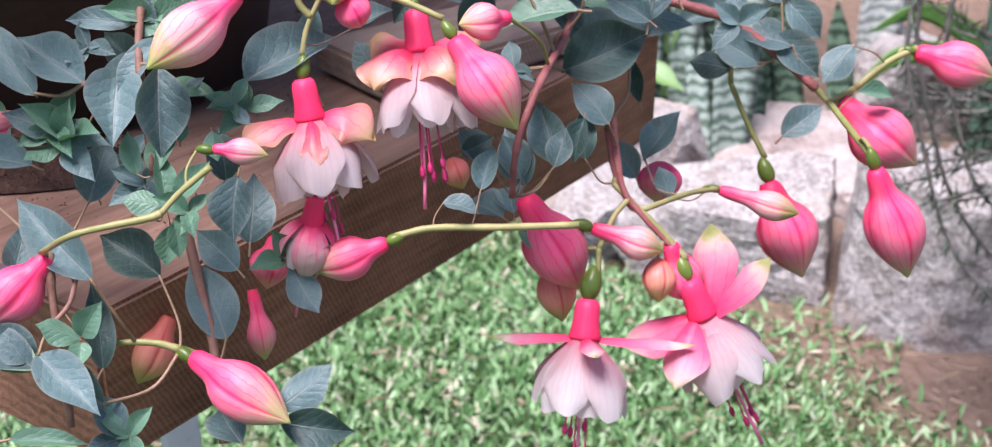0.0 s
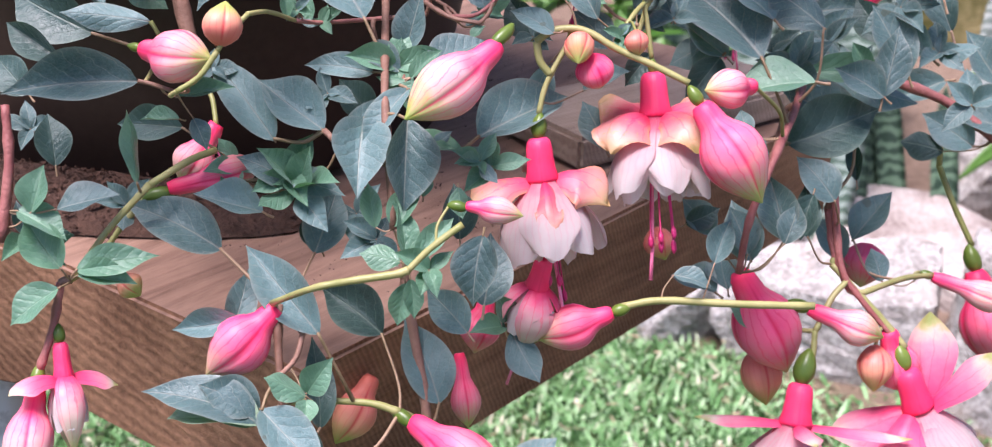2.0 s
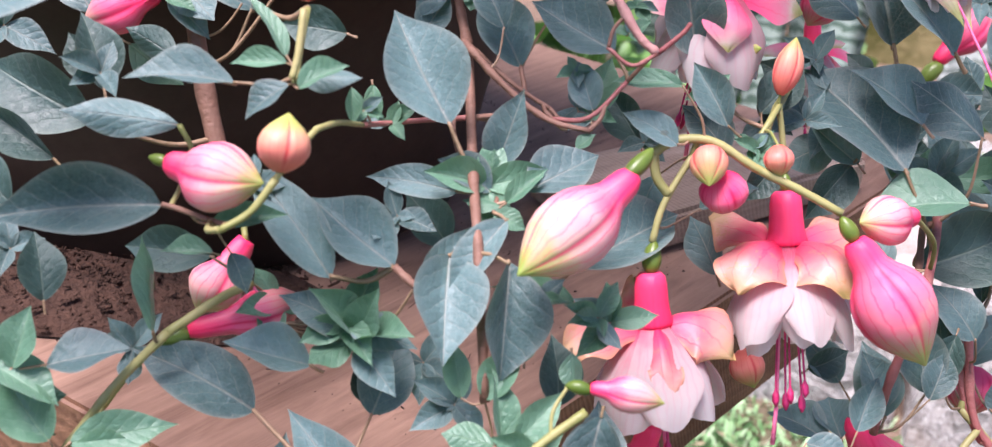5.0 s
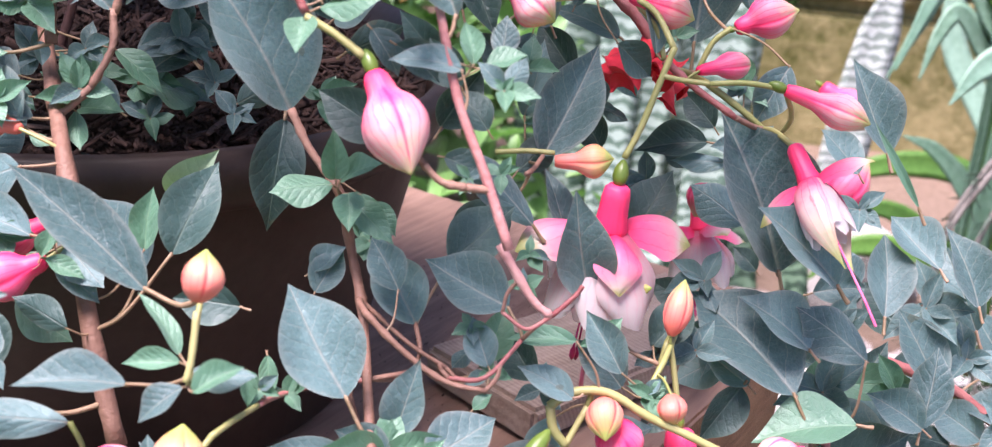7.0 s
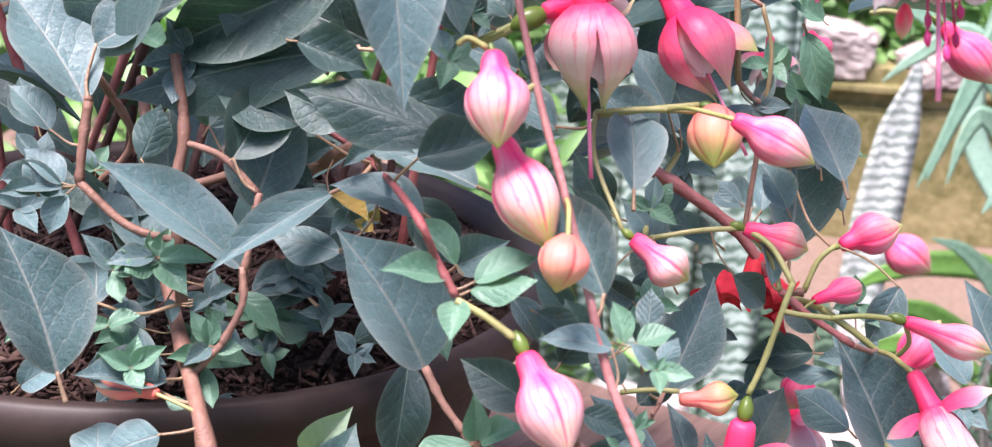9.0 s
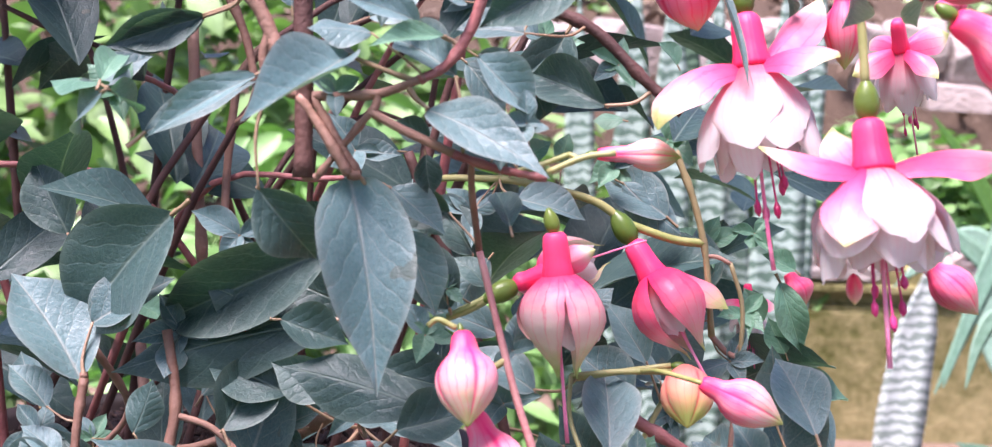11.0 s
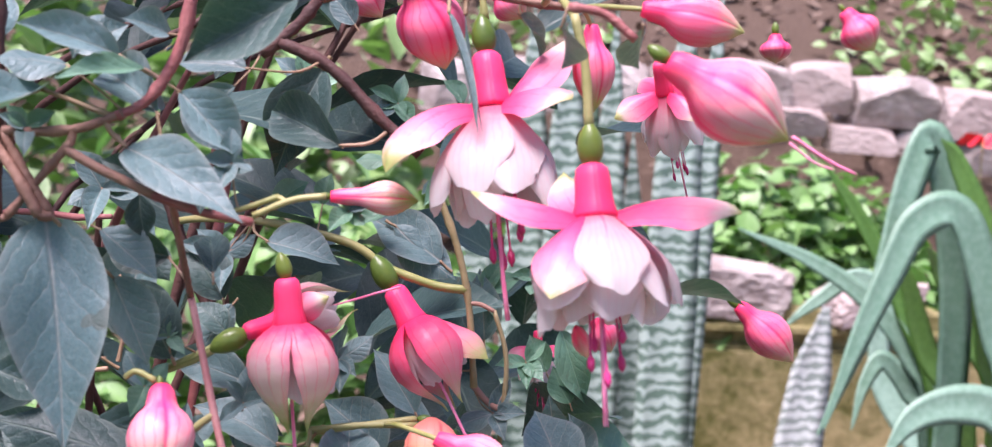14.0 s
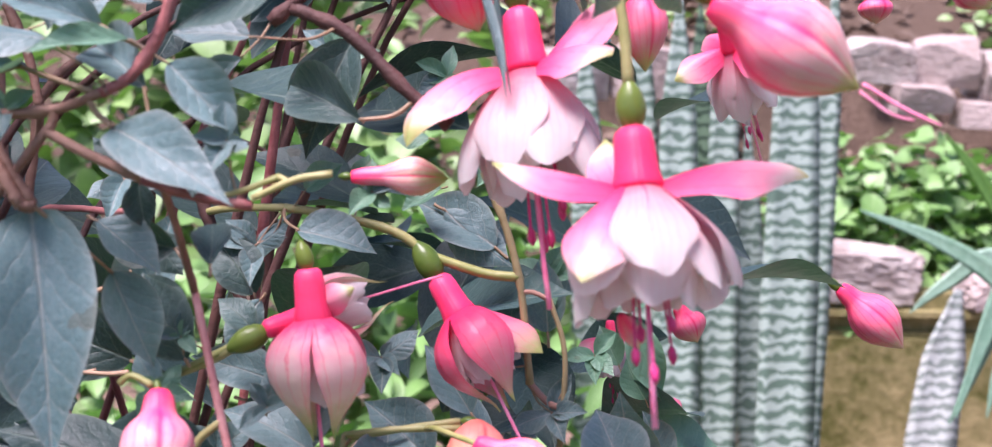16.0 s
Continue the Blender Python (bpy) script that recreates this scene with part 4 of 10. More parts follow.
crumbs = tagged(new("soil_crumbs", scatter_mesh("soil_crumbs", 2200, on_slab, chip_shape, M_SOIL, 6)), "dark soil crumbs spilled on the timber", "soil", kind="stuff")

heap_v, heap_f = [], []
for i in range(9):
    for k in range(28):
        a, r = 2 * math.pi * k / 28, i / 8
        x, y = -0.35 + 0.14 * r * math.cos(a), 0.725 + 0.055 * r * math.sin(a) - 0.03 * r * r * math.cos(a) ** 2 * 0.5
        heap_v.append((x, y, 0.9515 + 0.012 * (1 - r * r) + 0.003 * noise.noise((x * 70, y * 70, 3)) * (1 - r)))
for i in range(8):
    for k in range(28):
        heap_f.append((i * 28 + k, i * 28 + (k + 1) % 28, (i + 1) * 28 + (k + 1) % 28, (i + 1) * 28 + k))
M_HEAP = stain("spilled_soil", (0.028, 0.013, 0.009), (0.14, 0.070, 0.048), 40.0, 0.95, 220.0, 1.0, 0.012)
tagged(new("soil_heap", mesh_of("soil_heap", heap_v, heap_f, M_HEAP)), "spilled dark soil lying on the timber beside the planter", "soil", kind="stuff")


def on_heap(rnd):
    a, r = rnd.uniform(0, 6.283), rnd.random() ** 0.7
    x, y, s = -0.35 + 0.15 * r * math.cos(a), 0.722 + 0.06 * r * math.sin(a), rnd.uniform(0.15, 0.5)
    return pose(x, y, 0.953 + 0.012 * max(0.0, 1 - r * r), rnd.uniform(-40, 40), rnd.uniform(-40, 40), rnd.uniform(0, 360)) @ Matrix.Diagonal((s * 0.7, s * 1.6, s * 2.2, 1))


tagged(new("soil_crumbs", scatter_mesh("soil_crumbs", 1800, on_heap, chip_shape, M_HEAP, 8)), "coarse brown soil crumbs heaped on the timber", "soil", kind="stuff")

# withered flower fallen on the timber
FALLEN = Vector((-0.0599, 0.8883, 0.953))
M_STRAW_EARLY = stain("dry_stalk", (0.34, 0.22, 0.13), (0.60, 0.44, 0.30), 40.0, 0.7, 200.0, 0.3, 0.001)
fallen = tagged(new("fallen_flower"), "withered brown fuchsia flower fallen on the timber", "flower")
M_WITHER = stain("withered_skin", (0.10, 0.035, 0.025), (0.34, 0.18, 0.12), 60.0, 0.7, 300.0, 0.5, 0.002)
child("stalk", mesh_of("stalk", *tube(spline([FALLEN + Vector(q) for q in ((-0.040, -0.010, 0.003), (-0.020, -0.006, 0.004), (-0.004, 0.002, 0.010), (0.002, 0.004, 0.016))], 5), [0.0019] * 16, 7), M_STRAW_EARLY), fallen)
wv, wf = lathe([(0.007, 0.0015), (0.006, 0.005), (0.001, 0.0078), (-0.004, 0.007), (-0.007, 0.003)], 12, 0.12, 5)
child("flower_head", mesh_of("flower_head", wv, wf, M_WITHER), fallen, Matrix.Translation(FALLEN + Vector((0.003, 0.004, 0.010))) @ pose(0, 0, 0, 30, 20, 0))

# lawn of broad-bladed grass


def blade_material():
    m, n, l, b = material("grass_blade", 0.55, 0, 0.4)
    info = n.new("ShaderNodeNewGeometry")
    r = ramp(n, [(0.0, (0.045, 0.125, 0.03)), (0.40, (0.13, 0.27, 0.095)), (0.76, (0.25, 0.41, 0.19)), (0.92, (0.36, 0.48, 0.29)), (0.985, (0.50, 0.44, 0.33))])
    l.new(info.outputs["Random Per Island"], r.inputs[0])
    l.new(r.outputs[0], b.inputs["Base Color"])
    return m


M_BLADE = blade_material()


def blade_shape(rnd):
    h, w, c = rnd.uniform(0.014, 0.036), rnd.uniform(0.0017, 0.0044), rnd.uniform(0.3, 1.5)
    v = []
    for t, k in ((0, 0.6), (0.4, 1.0), (0.75, 0.75), (1.0, 0.06)):
        y, z = h * math.sin(c * t) / c, h * math.cos(c * t * 0.8) * t
        v += [(-w * k, y, z), (0, y, z - 0.15 * w), (w * k, y, z)]
    f = []
    for i in range(3):
        f += [(3 * i, 3 * i + 1, 3 * i + 4, 3 * i + 3), (3 * i + 1, 3 * i + 2, 3 * i + 5, 3 * i + 4)]
    return v, f


def in_lawn(rnd):
    x, y = rnd.uniform(-0.95, 0.98) + min(0.0, rnd.gauss(0, 0.12)), rnd.uniform(1.35, 2.5) + min(0.0, rnd.gauss(0, 0.10))
    if 0.9 * x + 0.75 * y + 0.28 * noise.noise((x * 3, y * 3, 4)) > 1.84 + 0.35 * rnd.random() ** 2 or y > 2.28 + 0.04 * x + 0.2 * (x < 0.1):
        return None
    return pose(x, y, ground_height(x, y) - 0.004, rnd.uniform(-35, 35), rnd.uniform(-35, 35), rnd.uniform(0, 360))


lawn = tagged(new("grass", scatter_mesh("grass", 46000, in_lawn, blade_shape, M_BLADE, 11)), "short broad-bladed green lawn grass", "grass", kind="stuff")


def around_lawn(rnd):
    x, y = rnd.uniform(-3.2, 0.6) + rnd.gauss(0, 0.3), rnd.uniform(-1.6, 3.2) + rnd.gauss(0, 0.3)
    if -0.95 < x and 1.35 < y < 2.5 or 0.9 * x + 0.75 * y > 1.8:
        return None
    return pose(x, y, ground_height(x, y) - 0.004, rnd.uniform(-35, 35), rnd.uniform(-35, 35), rnd.uniform(0, 360)) @ Matrix.Diagonal((1.6, 1.3, 1.2, 1))


tagged(new("grass", scatter_mesh("grass", 26000, around_lawn, blade_shape, M_BLADE, 13)), "green lawn grass round the timber stand", "grass", kind="stuff")


def dry_place(rnd):
    x, y = rnd.uniform(0.3, 1.0), rnd.uniform(1.5, 2.2)
    return pose(x, y, ground_height(x, y) + 0.006, rnd.uniform(-20, 20), rnd.uniform(60, 120), rnd.uniform(0, 360)) @ Matrix.Diagonal((0.45, 0.9, 1, 1))


def dry_in_lawn(rnd):
    m = in_lawn(rnd)
    if m is None:
        return None
    x, y = m.translation.x, m.translation.y
    return pose(x, y, ground_height(x, y) + rnd.uniform(0.008, 0.03), rnd.uniform(-20, 20), rnd.uniform(60, 120), rnd.uniform(0, 360)) @ Matrix.Diagonal((0.8, 0.8, 1, 1))


M_STRAW = stain("straw", (0.30, 0.21, 0.13), (0.58, 0.46, 0.32), 40.0, 0.8, 200.0, 0.3, 0.001)
tagged(new("dry_grass", scatter_mesh("dry_grass", 1300, dry_in_lawn, blade_shape, M_STRAW, 14)), "dry straw bits lying among the lawn grass", "straw", kind="stuff")
straw = tagged(new("dry_grass", scatter_mesh("dry_grass", 700, dry_place, blade_shape, M_STRAW, 12)), "dry straw and grass bits on bare earth", "straw", kind="stuff")


# ---------------------------------------------------------------- plants of the garden
def snake_material(name, dark, pale):
    m, n, l, b = material(name, 0.45, 0, 0.45)
    co = n.new("ShaderNodeTexCoord").outputs["Object"]
    sep = n.new("ShaderNodeSeparateXYZ")
    l.new(co, sep.inputs[0])
    w = n.new("ShaderNodeTexWave")
    w.wave_type, w.bands_direction = 'BANDS', 'Z'
    w.inputs["Scale"].default_value, w.inputs["Distortion"].default_value = 12.0, 5.5
    w.inputs["Detail"].default_value, w.inputs["Detail Scale"].default_value = 3.0, 3.0
    l.new(co, w.inputs["Vector"])
    r = ramp(n, [(0.26, dark), (0.50, tuple((p + q) / 2 for p, q in zip(dark, pale))), (0.66, pale)])
    l.new(w.outputs["Fac"], r.inputs[0])
    l.new(r.outputs[0], b.inputs["Base Color"])
    return m


M_SNAKE = snake_material("snake_plant_skin", (0.095, 0.150, 0.112), (0.33, 0.40, 0.35))
M_SNAKE_PALE = snake_material("snake_plant_pale", (0.22, 0.26, 0.23), (0.52, 0.55, 0.52))
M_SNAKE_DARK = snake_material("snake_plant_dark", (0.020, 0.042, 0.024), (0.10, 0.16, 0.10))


def blade_leaf(name, plant, pts, widths, mat, fold=0.25, side=None):
    """A strap leaf along pts with a keeled cross-section and thickness."""
    p = spline(pts, 8)
    n = len(p)
    verts, faces = [], []
    for i, q in enumerate(p):
        d = (p[min(i + 1, n - 1)] - p[max(i - 1, 0)]).normalized()
        s = Vector(side) if side is not None else d.cross(Vector((0.1, -1, 0.35)))
        s = (s - d * s.dot(d)).normalized()
        nrm = s.cross(d)
        k = i / (n - 1) * (len(widths) - 1)
        a = min(int(k), len(widths) - 2)
        w = widths[a] + (widths[a + 1] - widths[a]) * (k - a)
        th = min(0.003, w * 0.12)
        for c, e in ((-1, 0.0), (-0.5, 0.55), (0, 0.8), (0.5, 0.55), (1, 0.0)):
            verts.append(q + s * w * 0.5 * c - nrm * (fold * w * 0.5 * (1 - c * c)) + nrm * th * e)
        for c, e in ((0.5, 0.55), (0, 0.8), (-0.5, 0.55)):
            verts.append(q + s * w * 0.5 * c - nrm * (fold * w * 0.5 * (1 - c * c)) - nrm * th * e)
    for i in range(n - 1):
        for k in range(8):
            faces.append((i * 8 + k, i * 8 + (k + 1) % 8, (i + 1) * 8 + (k + 1) % 8, (i + 1) * 8 + k))
    return child(name, mesh_of(name, verts, faces, mat), plant)


snake = tagged(new("snake_plant"), "tall banded grey-green snake plant behind the rocks", "plant")
blade_leaf("leaf", snake, ((0.416, 2.807, -0.020), (0.426, 2.896, 0.579), (0.434, 2.975, 1.102), (0.440, 3.031, 1.477)), (0.047, 0.078, 0.078, 0.062, 0.004), M_SNAKE, 0.35)
blade_leaf("leaf", snake, ((0.533, 2.905, -0.020), (0.521, 2.979, 0.473), (0.511, 3.044, 0.905), (0.504, 3.090, 1.213)), (0.042, 0.070, 0.070, 0.056, 0.004), M_SNAKE, 0.35)
blade_leaf("leaf", snake, ((0.506, 2.653, -0.020), (0.526, 2.745, 0.597), (0.543, 2.826, 1.137), (0.556, 2.883, 1.523)), (0.071, 0.118, 0.118, 0.094, 0.004), M_SNAKE, 0.35)
blade_leaf("leaf", snake, ((0.330, 2.778, -0.020), (0.334, 2.869, 0.583), (0.336, 2.948, 1.111), (0.338, 3.004, 1.488)), (0.057, 0.095, 0.095, 0.076, 0.004), M_SNAKE, 0.35)
blade_leaf("leaf", snake, ((0.258, 2.861, -0.020), (0.263, 2.951, 0.579), (0.268, 3.029, 1.102), (0.272, 3.085, 1.477)), (0.057, 0.095, 0.095, 0.076, 0.004), M_SNAKE, 0.35)
blade_leaf("leaf", snake, ((0.605, 2.954, -0.020), (0.646, 3.047, 0.603), (0.683, 3.128, 1.147), (0.709, 3.186, 1.536)), (0.043, 0.071, 0.071, 0.057, 0.004), M_SNAKE, 0.35)
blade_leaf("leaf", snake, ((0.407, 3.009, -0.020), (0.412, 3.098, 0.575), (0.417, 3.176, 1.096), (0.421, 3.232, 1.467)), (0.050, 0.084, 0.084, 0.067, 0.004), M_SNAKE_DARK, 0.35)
blade_leaf("leaf", snake, ((0.198, 3.014, -0.020), (0.185, 3.100, 0.552), (0.174, 3.175, 1.053), (0.166, 3.229, 1.410)), (0.050, 0.084, 0.084, 0.067, 0.004), M_SNAKE, 0.35)
blade_leaf("leaf", snake, ((0.932, 3.149, -0.020), (0.966, 3.196, 0.303), (1.004, 3.237, 0.586), (1.046, 3.267, 0.800)), (0.075, 0.120, 0.128, 0.105, 0.020), M_SNAKE_PALE, 0.35)
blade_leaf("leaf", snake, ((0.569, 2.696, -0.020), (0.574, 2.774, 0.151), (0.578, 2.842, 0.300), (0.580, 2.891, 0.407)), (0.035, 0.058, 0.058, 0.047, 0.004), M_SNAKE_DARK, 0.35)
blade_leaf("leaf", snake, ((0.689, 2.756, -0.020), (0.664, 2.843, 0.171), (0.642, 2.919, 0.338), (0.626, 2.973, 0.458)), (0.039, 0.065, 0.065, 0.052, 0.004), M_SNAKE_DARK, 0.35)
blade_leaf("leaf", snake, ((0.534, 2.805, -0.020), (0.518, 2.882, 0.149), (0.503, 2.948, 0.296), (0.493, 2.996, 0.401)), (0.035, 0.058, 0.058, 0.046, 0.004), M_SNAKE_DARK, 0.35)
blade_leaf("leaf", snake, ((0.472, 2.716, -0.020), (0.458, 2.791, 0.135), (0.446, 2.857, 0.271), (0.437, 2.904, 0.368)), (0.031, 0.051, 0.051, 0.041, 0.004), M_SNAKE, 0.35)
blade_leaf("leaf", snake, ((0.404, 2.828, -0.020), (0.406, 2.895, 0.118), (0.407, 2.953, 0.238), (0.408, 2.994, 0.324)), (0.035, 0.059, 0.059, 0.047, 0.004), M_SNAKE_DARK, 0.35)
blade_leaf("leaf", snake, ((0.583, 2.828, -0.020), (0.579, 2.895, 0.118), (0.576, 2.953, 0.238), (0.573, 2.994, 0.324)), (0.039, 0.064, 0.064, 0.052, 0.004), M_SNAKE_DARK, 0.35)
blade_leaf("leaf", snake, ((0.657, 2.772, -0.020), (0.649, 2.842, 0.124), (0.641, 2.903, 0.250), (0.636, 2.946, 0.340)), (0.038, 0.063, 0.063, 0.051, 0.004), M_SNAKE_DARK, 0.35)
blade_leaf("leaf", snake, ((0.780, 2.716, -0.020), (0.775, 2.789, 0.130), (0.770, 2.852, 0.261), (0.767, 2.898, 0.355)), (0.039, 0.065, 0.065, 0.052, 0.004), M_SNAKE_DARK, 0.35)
M_STRAP = stem_material("strap_leaf_skin", (0.12, 0.225, 0.15), (0.235, 0.355, 0.27), 0.4)
M_STRAP_DARK = stem_material("strap_leaf_dark", (0.06, 0.15, 0.025), (0.12, 0.25, 0.05), 0.4)
strap = tagged(new("agapanthus"), "agapanthus with broad arching strap leaves", "plant")
blade_leaf("leaf", strap, ((0.919, 2.324, 0.000), (0.919, 2.324, 0.737), (0.918, 2.342, 0.999), (0.887, 2.353, 1.192), (0.852, 2.350, 1.281), (0.806, 2.323, 1.193), (0.761, 2.285, 1.039), (0.701, 2.252, 0.897), (0.649, 2.223, 0.799)), (0.044, 0.063, 0.063, 0.057, 0.038, 0.003), M_STRAP, 0.3)
blade_leaf("leaf", strap, ((0.976, 2.223, 0.000), (0.976, 2.223, 0.792), (0.939, 2.235, 0.980), (0.873, 2.248, 1.158), (0.794, 2.237, 1.152), (0.738, 2.210, 1.063), (0.679, 2.180, 0.946), (0.631, 2.149, 0.832)), (0.045, 0.064, 0.064, 0.058, 0.039, 0.003), M_STRAP, 0.3)
blade_leaf("leaf", strap, ((0.987, 2.513, 0.000), (0.987, 2.513, 0.700), (0.927, 2.525, 0.865), (0.834, 2.531, 0.969), (0.721, 2.534, 1.036), (0.588, 2.537, 1.087)), (0.033, 0.047, 0.047, 0.042, 0.028, 0.003), M_STRAP, 0.3)
blade_leaf("leaf", strap, ((1.057, 2.603, 0.000), (1.057, 2.603, 0.672), (0.981, 2.620, 0.867), (0.873, 2.630, 0.986), (0.771, 2.615, 0.938), (0.706, 2.596, 0.892)), (0.029, 0.042, 0.042, 0.038, 0.025, 0.003), M_STRAP, 0.3)
blade_leaf("leaf", strap, ((0.992, 2.164, 0.000), (0.992, 2.164, 0.749), (0.929, 2.166, 0.852), (0.849, 2.159, 0.873), (0.772, 2.145, 0.851), (0.717, 2.122, 0.791)), (0.050, 0.071, 0.071, 0.064, 0.043, 0.003), M_STRAP, 0.3)
blade_leaf("leaf", strap, ((0.999, 2.412, 0.000), (0.999, 2.412, 0.709), (0.917, 2.428, 0.889), (0.871, 2.431, 1.013), (0.839, 2.424, 1.076)), (0.035, 0.050, 0.050, 0.045, 0.030, 0.003), M_STRAP_DARK, 0.3)
blade_leaf("leaf", strap, ((1.066, 2.407, 0.000), (1.066, 2.407, 0.735), (0.982, 2.427, 0.937), (0.926, 2.428, 1.038), (0.893, 2.418, 1.084)), (0.038, 0.054, 0.054, 0.049, 0.033, 0.003), M_STRAP_DARK, 0.3)
blade_leaf("leaf", strap, ((0.999, 2.512, 0.000), (0.999, 2.512, 0.700), (0.912, 2.540, 0.957), (0.818, 2.554, 1.118), (0.738, 2.559, 1.219)), (0.033, 0.047, 0.047, 0.042, 0.028, 0.003), M_STRAP_DARK, 0.3)
blade_leaf("leaf", strap, ((0.999, 2.278, 0.000), (0.999, 2.278, 0.841), (0.949, 2.301, 1.094), (0.883, 2.310, 1.239), (0.844, 2.300, 1.280)), (0.039, 0.055, 0.055, 0.050, 0.033, 0.003), M_STRAP_DARK, 0.3)
blade_leaf("leaf", strap, ((1.005, 2.314, 0.000), (1.005, 2.314, 0.741), (0.969, 2.323, 0.916), (0.933, 2.329, 1.067)), (0.033, 0.048, 0.048, 0.043, 0.029, 0.003), M_STRAP_DARK, 0.3)
blade_leaf("leaf", strap, ((0.976, 2.515, 0.000), (0.976, 2.515, 0.699), (0.929, 2.514, 0.796), (0.872, 2.510, 0.856), (0.831, 2.488, 0.813), (0.803, 2.460, 0.738)), (0.030, 0.042, 0.042, 0.038, 0.025, 0.003), M_STRAP, 0.3)
blade_leaf("leaf", strap, ((1.096, 2.443, 0.000), (1.096, 2.443, 0.242), (0.999, 2.517, 0.472), (0.912, 2.542, 0.574), (0.830, 2.541, 0.607)), (0.034, 0.049, 0.049, 0.044, 0.029, 0.003), M_STRAP, 0.3)
blade_leaf("leaf", strap, ((1.188, 2.677, 0.000), (1.188, 2.677, 0.309), (1.076, 2.722, 0.464), (0.939, 2.723, 0.491), (0.816, 2.706, 0.470), (0.721, 2.678, 0.428)), (0.043, 0.061, 0.061, 0.055, 0.036, 0.003), M_STRAP_DARK, 0.3)
blade_leaf("leaf", strap, ((1.243, 2.728, 0.000), (1.243, 2.728, 0.169), (1.036, 2.779, 0.315), (0.917, 2.786, 0.365), (0.805, 2.761, 0.326)), (0.038, 0.055, 0.055, 0.049, 0.033, 0.003), M_STRAP_DARK, 0.3)
blade_leaf("leaf", strap, ((1.326, 2.714, 0.000), (1.326, 2.714, 0.149), (1.161, 2.840, 0.517), (1.047, 2.897, 0.706), (1.044, 2.933, 0.862), (1.082, 2.956, 0.995)), (0.048, 0.068, 0.068, 0.062, 0.041, 0.003), M_STRAP, 0.3)
blade_leaf("leaf", strap, ((1.287, 2.886, 0.000), (1.287, 2.886, 0.026), (1.095, 2.940, 0.185), (0.941, 2.941, 0.209), (0.824, 2.901, 0.127)), (0.047, 0.067, 0.067, 0.061, 0.040, 0.003), M_STRAP_DARK, 0.3)
# mossy cement trough
trough = tagged(new("trough"), "old mossy cement water trough", "trough")
child("wall", prism("wall", [(0.95, 4.34), (2.9, 4.15), (2.9, 4.46), (0.95, 4.65)], -0.03, 0.45, M_MOSS, M_MOSS, 0.02), trough)
child("rim", prism("rim", [(0.95, 4.33), (1.9, 4.24), (1.9, 4.50), (0.95, 4.60)], 0.452, 0.57, M_MOSS, M_MOSS, 0.05), trough)
rock("rock", (1.16, 4.42, 0.63), (0.40, 0.24, 0.17), (4, 3, -6), 41, M_ROCK_WARM, "pale pinkish stone lying on the trough edge", 0.06)
rock("rock", (1.62, 4.36, 0.61), (0.34, 0.24, 0.13), (2, -4, 8), 42, M_CAP, "grey stone lying on the trough edge", 0.06)
STONE_GROUP = "stones of the garden wall"
tagged(rock("stone", (1.448, 5.340, 1.271), (0.260, 0.202, 0.171), (2, 1, 4), 20, M_ROCK_WARM, "squared pinkish stone in the dry garden wall", 0.03), group=STONE_GROUP)
tagged(rock("stone", (1.717, 5.357, 1.263), (0.242, 0.188, 0.196), (2, 1, -2), 21, M_CAP, "squared pinkish stone in the dry garden wall", 0.03), group=STONE_GROUP)
tagged(rock("stone", (2.045, 5.362, 1.223), (0.375, 0.291, 0.206), (2, 1, 5), 22, M_ROCK_WARM, "squared pinkish stone in the dry garden wall", 0.03), group=STONE_GROUP)
tagged(rock("stone", (2.325, 5.221, 1.191), (0.276, 0.214, 0.197), (2, 1, -1), 23, M_CAP, "squared pinkish stone in the dry garden wall", 0.03), group=STONE_GROUP)
tagged(rock("stone", (2.625, 5.233, 1.178), (0.273, 0.212, 0.199), (2, 1, 6), 24, M_ROCK_WARM, "squared pinkish stone in the dry garden wall", 0.03), group=STONE_GROUP)
tagged(rock("stone", (1.208, 5.469, 1.255), (0.276, 0.214, 0.174), (2, 1, 0), 25, M_CAP, "squared pinkish stone in the dry garden wall", 0.03), group=STONE_GROUP)
tagged(rock("stone", (0.900, 5.402, 1.238), (0.296, 0.230, 0.184), (2, 1, -6), 26, M_ROCK_WARM, "squared pinkish stone in the dry garden wall", 0.03), group=STONE_GROUP)
tagged(rock("stone", (1.890, 5.307, 1.071), (0.258, 0.200, 0.106), (2, 1, 1), 27, M_CAP, "squared pinkish stone in the dry garden wall", 0.03), group=STONE_GROUP)
tagged(rock("stone", (2.152, 5.326, 1.072), (0.224, 0.174, 0.112), (2, 1, -5), 28, M_ROCK_WARM, "squared pinkish stone in the dry garden wall", 0.03), group=STONE_GROUP)
tagged(rock("stone", (1.620, 5.298, 1.132), (0.250, 0.194, 0.118), (2, 1, 2), 29, M_CAP, "squared pinkish stone in the dry garden wall", 0.03), group=STONE_GROUP)
tagged(rock("stone", (2.381, 5.241, 1.026), (0.273, 0.212, 0.138), (2, 1, -4), 30, M_ROCK_WARM, "squared pinkish stone in the dry garden wall", 0.03), group=STONE_GROUP)
tagged(rock("stone", (0.619, 5.535, 1.219), (0.302, 0.234, 0.214), (2, 1, 3), 31, M_CAP, "squared pinkish stone in the dry garden wall", 0.03), group=STONE_GROUP)
tagged(rock("stone", (0.310, 5.469, 1.203), (0.296, 0.230, 0.197), (2, 1, -3), 32, M_ROCK_WARM, "squared pinkish stone in the dry garden wall", 0.03), group=STONE_GROUP)


